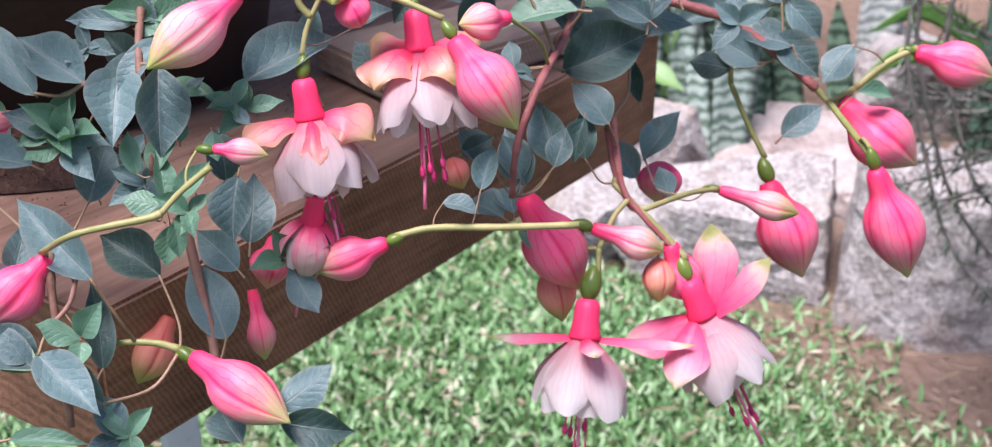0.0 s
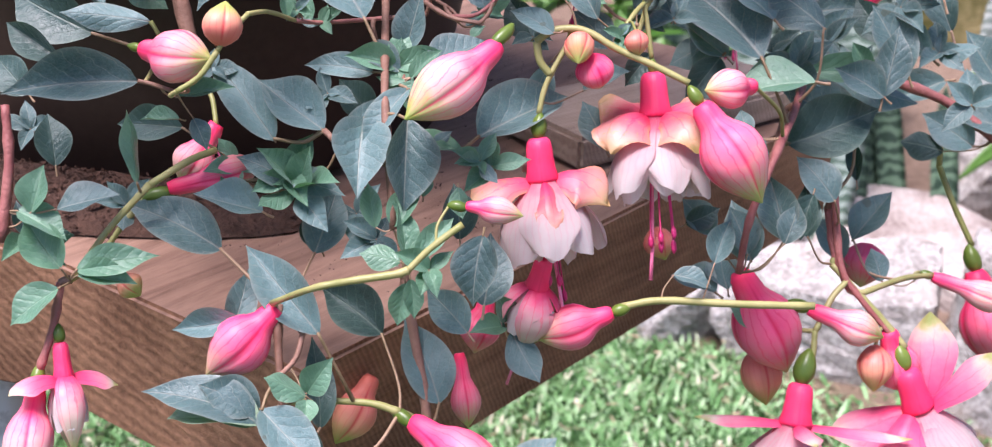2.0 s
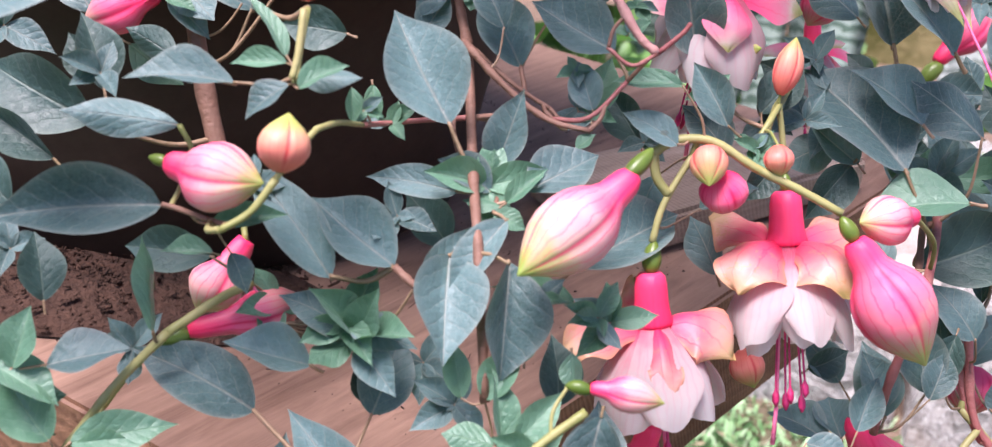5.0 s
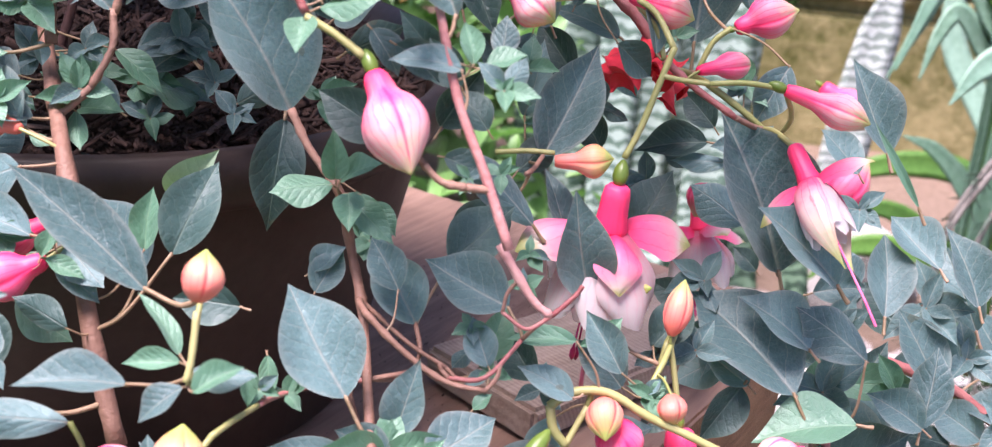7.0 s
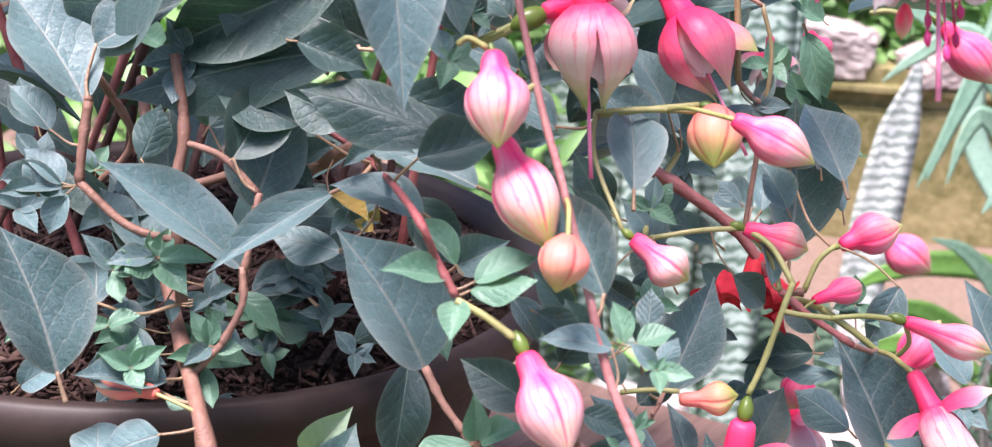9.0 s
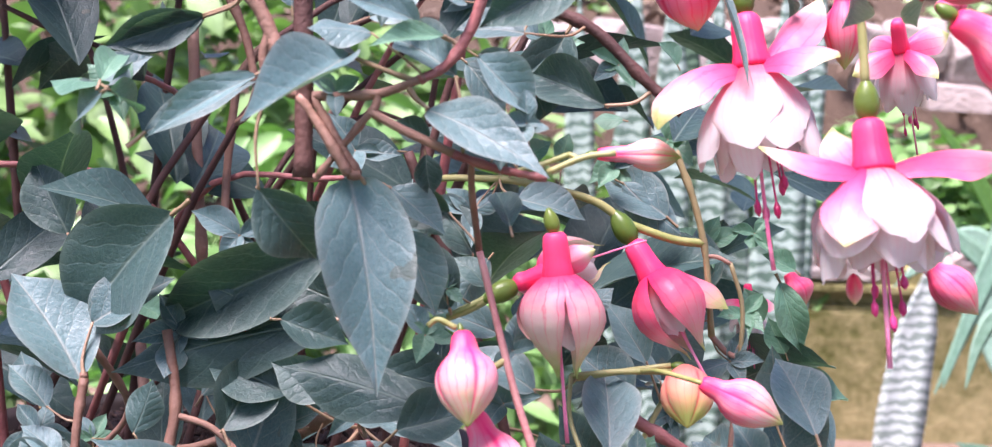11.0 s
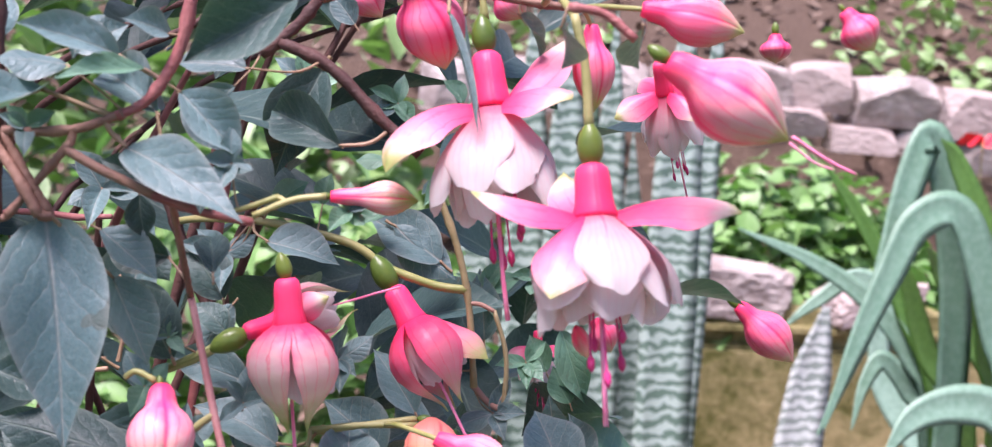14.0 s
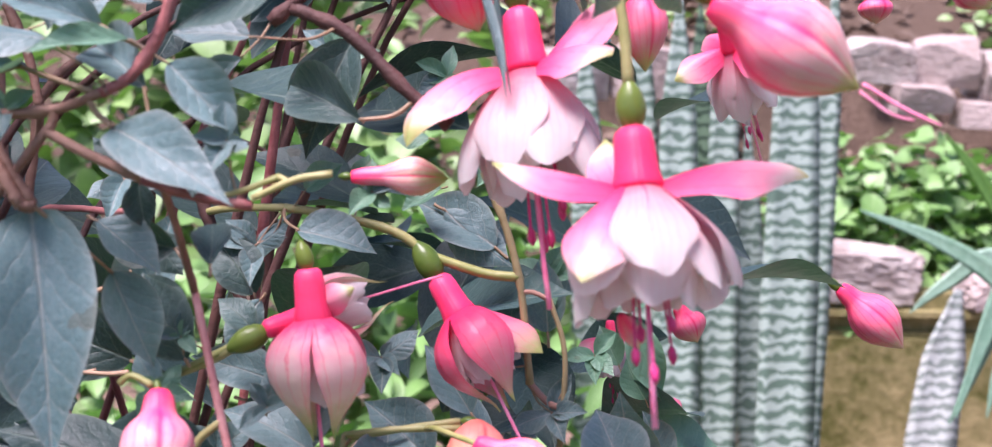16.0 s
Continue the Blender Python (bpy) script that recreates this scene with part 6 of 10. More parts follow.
leaf(fuchsia, (-0.1633, 0.5681, 1.1101), (-0.1846, 0.5844, 1.1430), 0.0275, (0.20, -0.82, 0.54), "a")
leaf(fuchsia, (-0.1778, 0.6227, 1.1216), (-0.1693, 0.6299, 1.1378), 0.0130, (-0.20, -0.85, 0.49), "a")
leaf(fuchsia, (-0.1408, 0.6077, 1.1188), (-0.1574, 0.6190, 1.1415), 0.0185, (0.12, -0.85, 0.51), "a")
leaf(fuchsia, (-0.1467, 0.5715, 1.0941), (-0.1404, 0.5735, 1.1226), 0.0130, (-0.33, -0.93, 0.14), "a")
leaf(fuchsia, (-0.2389, 0.6221, 1.1260), (-0.2597, 0.6340, 1.1494), 0.0207, (0.10, -0.85, 0.52), "a")
leaf(fuchsia, (-0.2676, 0.6237, 1.1378), (-0.2495, 0.6065, 1.1263), 0.0135, (-0.09, -0.61, 0.78), "a")
leaf(fuchsia, (-0.3150, 0.5142, 1.1518), (-0.2577, 0.4917, 1.1800), 0.0333, (-0.51, -0.72, 0.47), "a")
leaf(fuchsia, (-0.1084, 0.6074, 1.1280), (-0.1389, 0.6152, 1.1418), 0.0196, (0.10, -0.76, 0.64), "a")
leaf(fuchsia, (-0.0833, 0.5931, 1.1007), (-0.1030, 0.5987, 1.1108), 0.0098, (0.12, -0.75, 0.65), "a")
leaf(fuchsia, (-0.0642, 0.6071, 1.1041), (-0.0787, 0.6170, 1.1240), 0.0122, (-0.13, -0.92, 0.37), "a")
leaf(fuchsia, (-0.0839, 0.5984, 1.1210), (-0.1088, 0.5992, 1.1205), 0.0077, (-0.04, -0.58, 0.82), "y")
leaf(fuchsia, (-0.1140, 0.6179, 1.0996), (-0.1069, 0.6271, 1.1200), 0.0113, (0.04, -0.92, 0.40), "y")
leaf(fuchsia, (0.0127, 0.7466, 1.1106), (-0.0131, 0.7550, 1.1261), 0.0213, (0.11, -0.79, 0.60), "a")
leaf(fuchsia, (0.0424, 0.6399, 1.0698), (-0.0004, 0.6394, 1.0646), 0.0226, (-0.11, -0.32, 0.94), "y")
leaf(fuchsia, (0.0598, 0.7678, 1.0692), (0.0882, 0.7685, 1.0734), 0.0208, (-0.08, -0.76, 0.65), "a")
leaf(fuchsia, (-0.1587, 0.5631, 1.0883), (-0.1901, 0.5659, 1.0914), 0.0104, (-0.01, -0.77, 0.64), "a")
leaf(fuchsia, (-0.1474, 0.5635, 1.0890), (-0.1663, 0.5686, 1.0980), 0.0115, (0.15, -0.70, 0.70), "a")
leaf(fuchsia, (-0.1364, 0.5607, 1.0917), (-0.1121, 0.5758, 1.1025), 0.0171, (-0.04, -0.54, 0.84), "a")
leaf(fuchsia, (-0.1424, 0.5561, 1.0888), (-0.1304, 0.5613, 1.1011), 0.0066, (-0.34, -0.70, 0.63), "y")
leaf(fuchsia, (-0.1440, 0.5546, 1.0878), (-0.1568, 0.5558, 1.0891), 0.0059, (0.06, -0.40, 0.92), "y")
leaf(fuchsia, (-0.1463, 0.5526, 1.0863), (-0.1348, 0.5507, 1.0832), 0.0070, (0.08, -0.67, 0.73), "y")
leaf(fuchsia, (-0.1769, 0.5437, 1.0682), (-0.2061, 0.5535, 1.0866), 0.0193, (0.22, -0.67, 0.71), "a")
leaf(fuchsia, (-0.1968, 0.5384, 1.0646), (-0.2282, 0.5553, 1.0978), 0.0158, (0.16, -0.81, 0.57), "a")
leaf(fuchsia, (-0.1591, 0.5389, 1.0767), (-0.1570, 0.5072, 1.0563), 0.0206, (0.17, -0.53, 0.83), "a")
leaf(fuchsia, (-0.1674, 0.5380, 1.0646), (-0.1527, 0.5465, 1.0842), 0.0095, (-0.10, -0.88, 0.46), "a")
leaf(fuchsia, (-0.1605, 0.5722, 1.0635), (-0.1772, 0.5804, 1.0794), 0.0137, (0.27, -0.71, 0.65), "d")
leaf(fuchsia, (-0.0562, 0.6199, 1.0377), (-0.0684, 0.6298, 1.0576), 0.0136, (0.19, -0.83, 0.52), "a")
leaf(fuchsia, (-0.2883, 0.5310, 1.0505), (-0.2929, 0.5407, 1.0709), 0.0169, (0.49, -0.74, 0.46), "d")
leaf(fuchsia, (-0.2020, 0.5352, 1.0330), (-0.2300, 0.5301, 1.0430), 0.0149, (0.37, -0.44, 0.82), "a")
leaf(fuchsia, (-0.1892, 0.5398, 1.0441), (-0.2110, 0.5367, 1.0591), 0.0134, (0.50, -0.63, 0.60), "a")
leaf(fuchsia, (-0.1881, 0.5394, 1.0433), (-0.2014, 0.5328, 1.0634), 0.0115, (0.79, -0.50, 0.36), "y")
leaf(fuchsia, (-0.1877, 0.5394, 1.0433), (-0.1817, 0.5325, 1.0645), 0.0112, (-0.42, -0.89, -0.17), "y")
leaf(fuchsia, (-0.1875, 0.5394, 1.0433), (-0.1696, 0.5273, 1.0545), 0.0123, (-0.55, -0.04, 0.83), "y")
leaf(fuchsia, (-0.1886, 0.5389, 1.0421), (-0.2012, 0.5227, 1.0417), 0.0103, (0.15, -0.14, 0.98), "y")
leaf(fuchsia, (-0.1873, 0.5384, 1.0411), (-0.1732, 0.5229, 1.0330), 0.0113, (-0.18, -0.58, 0.80), "a")
leaf(fuchsia, (-0.1801, 0.5496, 1.0099), (-0.1881, 0.5569, 1.0248), 0.0141, (0.29, -0.79, 0.54), "d")
leaf(fuchsia, (-0.2190, 0.5287, 1.0175), (-0.2593, 0.5297, 1.0394), 0.0195, (0.33, -0.69, 0.64), "a")
leaf(fuchsia, (-0.2907, 0.5066, 1.0397), (-0.2876, 0.5149, 1.0579), 0.0119, (-0.08, -0.90, 0.43), "y")
leaf(fuchsia, (-0.2806, 0.5077, 1.0415), (-0.2554, 0.5106, 1.0500), 0.0163, (-0.27, -0.33, 0.90), "a")
leaf(fuchsia, (-0.2963, 0.5068, 1.0405), (-0.2747, 0.5023, 1.0329), 0.0166, (0.27, -0.26, 0.93), "y")
leaf(fuchsia, (-0.2500, 0.5189, 1.0499), (-0.2558, 0.5320, 1.0774), 0.0090, (0.88, -0.33, 0.34), "y")
leaf(fuchsia, (-0.2366, 0.5428, 1.0664), (-0.2669, 0.5444, 1.0670), 0.0135, (-0.01, -0.50, 0.86), "d")
leaf(fuchsia, (-0.2323, 0.5251, 1.0768), (-0.2491, 0.5255, 1.0761), 0.0066, (-0.05, -0.40, 0.92), "y")
leaf(fuchsia, (-0.2266, 0.5248, 1.0776), (-0.2194, 0.5195, 1.0669), 0.0077, (0.42, -0.66, 0.62), "a")
leaf(fuchsia, (-0.2338, 0.5273, 1.0853), (-0.2102, 0.5290, 1.0913), 0.0074, (-0.13, -0.68, 0.72), "y")
leaf(fuchsia, (-0.2004, 0.5863, 1.1321), (-0.2233, 0.5877, 1.1328), 0.0140, (-0.02, -0.68, 0.74), "d")
leaf(fuchsia, (-0.2127, 0.5373, 1.1369), (-0.2305, 0.5376, 1.1358), 0.0063, (-0.06, -0.66, 0.75), "y")
leaf(fuchsia, (-0.2105, 0.5348, 1.1349), (-0.1897, 0.5343, 1.1358), 0.0086, (-0.05, -0.54, 0.84), "a")
leaf(fuchsia, (-0.2107, 0.5291, 1.1332), (-0.2243, 0.5252, 1.1236), 0.0086, (-0.34, -0.60, 0.72), "a")
leaf(fuchsia, (-0.2077, 0.5269, 1.1329), (-0.1934, 0.5300, 1.1409), 0.0081, (-0.30, -0.58, 0.76), "y")
leaf(fuchsia, (-0.2131, 0.5393, 1.1381), (-0.2253, 0.5480, 1.1554), 0.0060, (0.61, -0.45, 0.65), "y")
leaf(fuchsia, (-0.1956, 0.5631, 1.1216), (-0.1941, 0.5578, 1.1105), 0.0048, (0.30, -0.85, 0.44), "y")
leaf(fuchsia, (-0.1908, 0.5835, 1.1160), (-0.1883, 0.5777, 1.1037), 0.0057, (-0.06, -0.91, 0.42), "y")
leaf(fuchsia, (-0.1183, 0.5373, 1.0242), (-0.1220, 0.5477, 1.0460), 0.0133, (0.27, -0.85, 0.45), "d")
leaf(fuchsia, (-0.1323, 0.5199, 1.0507), (-0.1327, 0.5245, 1.0604), 0.0065, (-0.01, -0.91, 0.42), "y")
leaf(fuchsia, (-0.1512, 0.5161, 1.0373), (-0.1561, 0.5242, 1.0542), 0.0079, (0.03, -0.90, 0.44), "y")
leaf(fuchsia, (-0.1444, 0.5139, 1.0395), (-0.1334, 0.5204, 1.0542), 0.0108, (-0.28, -0.79, 0.55), "y")
leaf(fuchsia, (-0.0159, 0.6102, 1.0050), (0.0006, 0.6131, 1.0128), 0.0173, (-0.18, -0.74, 0.65), "d")
leaf(fuchsia, (0.0139, 0.6013, 0.9949), (0.0045, 0.6111, 1.0151), 0.0169, (0.13, -0.87, 0.48), "a")
leaf(fuchsia, (0.0300, 0.5992, 1.0024), (0.0355, 0.6074, 1.0205), 0.0133, (-0.24, -0.85, 0.46), "a")
leaf(fuchsia, (-0.1178, 0.5322, 1.0669), (-0.1450, 0.5348, 1.0700), 0.0082, (0.04, -0.58, 0.81), "y")
leaf(fuchsia, (-0.2607, 0.6007, 1.1121), (-0.2806, 0.6055, 1.1206), 0.0101, (0.05, -0.81, 0.58), "d")
leaf(fuchsia, (-0.2869, 0.5845, 1.0924), (-0.3289, 0.5934, 1.1075), 0.0228, (0.09, -0.74, 0.67), "d")
leaf(fuchsia, (-0.2808, 0.5822, 1.1097), (-0.2957, 0.5888, 1.1224), 0.0213, (0.09, -0.84, 0.54), "d")
leaf(fuchsia, (-0.3056, 0.5526, 1.0742), (-0.3239, 0.5603, 1.0889), 0.0166, (0.21, -0.73, 0.65), "d")
leaf(fuchsia, (-0.2954, 0.5688, 1.0841), (-0.3238, 0.5767, 1.0982), 0.0117, (0.11, -0.76, 0.65), "d")
leaf(fuchsia, (-0.0455, 0.6451, 1.0967), (-0.0304, 0.6533, 1.1158), 0.0168, (-0.47, -0.61, 0.64), "d")
leaf(fuchsia, (-0.0018, 0.6600, 1.0732), (-0.0174, 0.6503, 1.0509), 0.0154, (-0.12, -0.87, 0.47), "d")
leaf(fuchsia, (-0.0853, 0.6175, 1.0787), (-0.0926, 0.6086, 1.0589), 0.0152, (-0.39, -0.78, 0.50), "a")
leaf(fuchsia, (-0.1731, 0.5036, 0.9930), (-0.2067, 0.5179, 1.0259), 0.0178, (0.12, -0.86, 0.50), "a")
leaf(fuchsia, (-0.2056, 0.5020, 0.9988), (-0.2339, 0.4986, 0.9942), 0.0107, (-0.01, -0.79, 0.62), "a")
leaf(fuchsia, (-0.1254, 0.5366, 0.9422), (-0.1420, 0.5527, 0.9774), 0.0206, (0.30, -0.81, 0.51), "a")
leaf(fuchsia, (-0.1501, 0.5274, 0.9817), (-0.1775, 0.5347, 0.9993), 0.0217, (0.36, -0.52, 0.78), "d")
leaf(fuchsia, (-0.1123, 0.5162, 0.9910), (-0.1308, 0.5233, 1.0074), 0.0146, (0.16, -0.83, 0.54), "a")
leaf(fuchsia, (-0.1069, 0.5094, 1.0400), (-0.1100, 0.4968, 1.0138), 0.0165, (-0.13, -0.89, 0.44), "a")
leaf(fuchsia, (-0.0970, 0.4961, 0.9306), (-0.0724, 0.5059, 0.9488), 0.0163, (-0.23, -0.69, 0.68), "a")
leaf(fuchsia, (-0.0957, 0.4938, 0.9256), (-0.0620, 0.4925, 0.9199), 0.0164, (0.11, -0.58, 0.81), "d")
leaf(fuchsia, (-0.1125, 0.4890, 0.9171), (-0.1269, 0.5125, 0.9211), 0.0195, (-0.23, -0.30, 0.93), "a")
leaf(fuchsia, (-0.1933, 0.4789, 0.9647), (-0.2376, 0.4754, 0.9843), 0.0188, (0.40, -0.40, 0.82), "a")
leaf(fuchsia, (-0.1925, 0.4787, 0.9642), (-0.2320, 0.4784, 0.9670), 0.0223, (0.07, -0.27, 0.96), "b")
leaf(fuchsia, (-0.1936, 0.4812, 0.9695), (-0.1621, 0.4550, 0.9584), 0.0169, (-0.03, -0.42, 0.91), "a")
leaf(fuchsia, (-0.2085, 0.4717, 0.9323), (-0.1747, 0.4723, 0.9307), 0.0082, (0.05, -0.42, 0.90), "y")
leaf(fuchsia, (-0.1755, 0.4855, 0.9742), (-0.1910, 0.4794, 0.9859), 0.0116, (0.65, -0.27, 0.71), "y")
leaf(fuchsia, (-0.1756, 0.4862, 0.9750), (-0.1657, 0.4838, 0.9924), 0.0115, (-0.31, -0.95, 0.05), "y")
leaf(fuchsia, (-0.1754, 0.4847, 0.9731), (-0.1743, 0.4713, 0.9681), 0.0108, (0.23, -0.32, 0.92), "y")
leaf(fuchsia, (-0.1726, 0.4986, 0.9499), (-0.1772, 0.5153, 0.9854), 0.0119, (0.41, -0.80, 0.43), "d")
leaf(fuchsia, (-0.0970, 0.5545, 0.9773), (-0.1020, 0.5504, 0.9924), 0.0150, (0.56, -0.83, -0.03), "y")
leaf(fuchsia, (-0.0955, 0.5544, 0.9770), (-0.0769, 0.5488, 0.9868), 0.0186, (-0.51, -0.30, 0.80), "a")
leaf(fuchsia, (-0.0978, 0.5533, 0.9749), (-0.1128, 0.5429, 0.9775), 0.0098, (0.41, -0.38, 0.83), "y")
leaf(fuchsia, (-0.0953, 0.5527, 0.9733), (-0.0808, 0.5348, 0.9580), 0.0140, (0.03, -0.64, 0.77), "a")
leaf(fuchsia, (-0.1382, 0.5111, 1.0156), (-0.1409, 0.5032, 0.9993), 0.0093, (0.07, -0.90, 0.43), "y")
leaf(fuchsia, (-0.2782, 0.5000, 1.0186), (-0.2943, 0.5083, 1.0374), 0.0172, (0.21, -0.81, 0.54), "y")
leaf(fuchsia, (-0.2724, 0.5008, 1.0180), (-0.2409, 0.5062, 1.0265), 0.0122, (-0.07, -0.72, 0.70), "y")
leaf(fuchsia, (-0.2718, 0.5001, 1.0159), (-0.2473, 0.5006, 1.0147), 0.0106, (0.05, -0.52, 0.85), "y")
leaf(fuchsia, (-0.2789, 0.4972, 1.0111), (-0.2987, 0.4898, 0.9971), 0.0210, (-0.27, -0.63, 0.72), "y")
leaf(fuchsia, (-0.1150, 0.5816, 1.0548), (-0.0754, 0.6127, 1.0701), 0.0258, (0.04, -0.48, 0.87), "a")
leaf(fuchsia, (0.0555, 0.7126, 1.0526), (0.1111, 0.7088, 1.0398), 0.0230, (0.16, -0.49, 0.85), "a")
leaf(fuchsia, (0.0427, 0.6958, 1.0565), (0.0949, 0.6995, 1.0597), 0.0150, (0.02, -0.79, 0.62), "y")
leaf(fuchsia, (0.0781, 0.7069, 1.0368), (0.0494, 0.6955, 1.0156), 0.0241, (-0.36, -0.53, 0.77), "a")
leaf(fuchsia, (0.0599, 0.6416, 1.0079), (0.0414, 0.6506, 1.0283), 0.0178, (0.14, -0.85, 0.50), "a")
leaf(fuchsia, (0.0460, 0.6291, 1.0164), (0.0404, 0.6190, 0.9958), 0.0119, (-0.42, -0.77, 0.49), "d")
leaf(fuchsia, (0.0868, 0.7071, 0.9580), (0.1070, 0.7203, 0.9839), 0.0179, (-0.46, -0.59, 0.66), "a")
leaf(fuchsia, (0.0826, 0.7023, 0.9482), (0.0646, 0.7118, 0.9698), 0.0148, (0.09, -0.88, 0.46), "a")
leaf(fuchsia, (0.0995, 0.6799, 0.9463), (0.0927, 0.6874, 0.9626), 0.0121, (-0.18, -0.92, 0.35), "a")
leaf(fuchsia, (0.0049, 0.6306, 0.9593), (-0.0171, 0.6529, 0.9614), 0.0205, (-0.12, -0.21, 0.97), "a")
leaf(fuchsia, (0.0108, 0.6315, 0.9606), (0.0089, 0.6564, 0.9664), 0.0183, (-0.30, -0.24, 0.92), "a")
leaf(fuchsia, (0.0159, 0.6016, 0.9914), (0.0047, 0.6135, 1.0174), 0.0169, (-0.13, -0.92, 0.37), "a")
leaf(fuchsia, (0.0316, 0.6070, 1.0007), (0.0217, 0.6201, 1.0289), 0.0169, (-0.19, -0.91, 0.36), "a")
leaf(fuchsia, (-0.0019, 0.6114, 0.9997), (-0.0177, 0.6181, 1.0151), 0.0148, (0.19, -0.82, 0.55), "a")
leaf(fuchsia, (0.0277, 0.6248, 0.9451), (0.0118, 0.6285, 0.9541), 0.0116, (0.09, -0.86, 0.50), "y")
leaf(fuchsia, (0.1408, 0.7502, 0.9970), (0.1155, 0.7512, 1.0013), 0.0172, (0.13, -0.50, 0.86), "d")
leaf(fuchsia, (0.1781, 0.7578, 1.0097), (0.1456, 0.7602, 1.0175), 0.0216, (0.15, -0.59, 0.79), "a")
leaf(fuchsia, (0.1714, 0.7682, 1.0321), (0.1508, 0.7808, 1.0603), 0.0217, (0.11, -0.87, 0.47), "a")
leaf(fuchsia, (0.0477, 0.6359, 0.9900), (0.0460, 0.6486, 1.0146), 0.0114, (-0.03, -0.89, 0.45), "d")
leaf(fuchsia, (0.0818, 0.6966, 0.9973), (0.0782, 0.7074, 1.0184), 0.0078, (-0.25, -0.88, 0.41), "d")
leaf(fuchsia, (0.1579, 0.7534, 0.9995), (0.1285, 0.7617, 1.0155), 0.0208, (-0.02, -0.90, 0.43), "a")
leaf(fuchsia, (0.1673, 0.7611, 1.0145), (0.1955, 0.7500, 0.9927), 0.0239, (0.09, -0.83, 0.55), "a")
leaf(fuchsia, (0.2090, 0.7395, 1.0162), (0.1907, 0.7295, 0.9966), 0.0208, (-0.25, -0.75, 0.62), "a")
leaf(fuchsia, (0.1748, 0.7706, 1.0330), (0.1955, 0.7603, 1.0129), 0.0194, (-0.06, -0.91, 0.41), "a")
leaf(fuchsia, (0.1464, 0.7899, 1.0268), (0.1078, 0.7829, 1.0131), 0.0174, (-0.12, -0.71, 0.69), "a")
leaf(fuchsia, (0.1672, 0.7153, 0.9689), (0.1921, 0.7245, 0.9868), 0.0157, (-0.12, -0.80, 0.58), "a")
leaf(fuchsia, (0.2109, 0.7270, 0.9917), (0.2329, 0.7262, 0.9901), 0.0100, (0.03, -0.62, 0.79), "y")
leaf(fuchsia, (-0.2288, 0.5726, 1.1425), (-0.2728, 0.5818, 1.1797), 0.0173, (0.33, -0.75, 0.57), "a")
leaf(fuchsia, (-0.2776, 0.6224, 1.1368), (-0.3081, 0.6290, 1.1454), 0.0132, (0.10, -0.60, 0.80), "a")
leaf(fuchsia, (-0.2959, 0.6174, 1.1212), (-0.3109, 0.6264, 1.1389), 0.0145, (0.21, -0.79, 0.58), "a")
leaf(fuchsia, (-0.2275, 0.6121, 1.1375), (-0.2148, 0.6245, 1.1690), 0.0178, (-0.26, -0.86, 0.44), "d")
leaf(fuchsia, (-0.2377, 0.6177, 1.1361), (-0.2363, 0.6265, 1.1568), 0.0095, (-0.05, -0.92, 0.39), "y")
leaf(fuchsia, (-0.1954, 0.6810, 1.1677), (-0.1984, 0.6636, 1.1265), 0.0184, (0.12, -0.92, 0.38), "d")
leaf(fuchsia, (-0.1800, 0.6280, 1.1275), (-0.1681, 0.6312, 1.1374), 0.0127, (-0.34, -0.69, 0.64), "a")
leaf(fuchsia, (0.0167, 0.6469, 1.0780), (-0.0227, 0.6848, 1.1067), 0.0353, (0.03, -0.58, 0.81), "a")
leaf(fuchsia, (0.0215, 0.6538, 1.0951), (-0.0072, 0.6648, 1.1144), 0.0211, (0.28, -0.59, 0.76), "a")
leaf(fuchsia, (0.0449, 0.6507, 1.0929), (0.0150, 0.6612, 1.1109), 0.0193, (0.08, -0.80, 0.60), "a")
leaf(fuchsia, (0.0432, 0.6401, 1.1180), (0.0468, 0.6630, 1.1465), 0.0171, (-0.04, -0.78, 0.63), "a")
leaf(fuchsia, (0.0638, 0.6466, 1.1373), (0.0508, 0.6747, 1.1490), 0.0165, (-0.24, -0.47, 0.85), "a")
leaf(fuchsia, (0.1259, 0.7251, 1.0738), (0.1078, 0.7423, 1.1099), 0.0162, (-0.37, -0.90, 0.24), "a")
leaf(fuchsia, (0.0808, 0.6619, 1.0565), (0.0567, 0.6694, 1.0688), 0.0190, (0.04, -0.82, 0.57), "a")
leaf(fuchsia, (0.0733, 0.6763, 1.0327), (0.0352, 0.6874, 1.0504), 0.0255, (0.08, -0.76, 0.64), "a")
leaf(fuchsia, (-0.0378, 0.6323, 1.0816), (-0.0489, 0.6269, 1.0667), 0.0135, (-0.21, -0.86, 0.47), "d")
leaf(fuchsia, (-0.0015, 0.6846, 1.0740), (-0.0250, 0.6813, 1.0614), 0.0201, (-0.21, -0.78, 0.59), "a")
leaf(fuchsia, (-0.1143, 0.5978, 1.1086), (-0.1213, 0.6053, 1.1243), 0.0115, (-0.12, -0.92, 0.38), "a")
leaf(fuchsia, (-0.1065, 0.6581, 1.1477), (-0.1289, 0.6504, 1.1250), 0.0253, (-0.47, -0.59, 0.66), "d")
leaf(fuchsia, (0.0369, 0.7904, 1.0690), (0.0247, 0.7961, 1.0795), 0.0163, (0.17, -0.77, 0.61), "d")
leaf(fuchsia, (-0.0690, 0.6109, 1.0690), (-0.0484, 0.6138, 1.0801), 0.0143, (-0.36, -0.49, 0.79), "a")
leaf(fuchsia, (-0.1196, 0.5843, 1.0990), (-0.1135, 0.5862, 1.1048), 0.0066, (-0.46, -0.57, 0.68), "y")
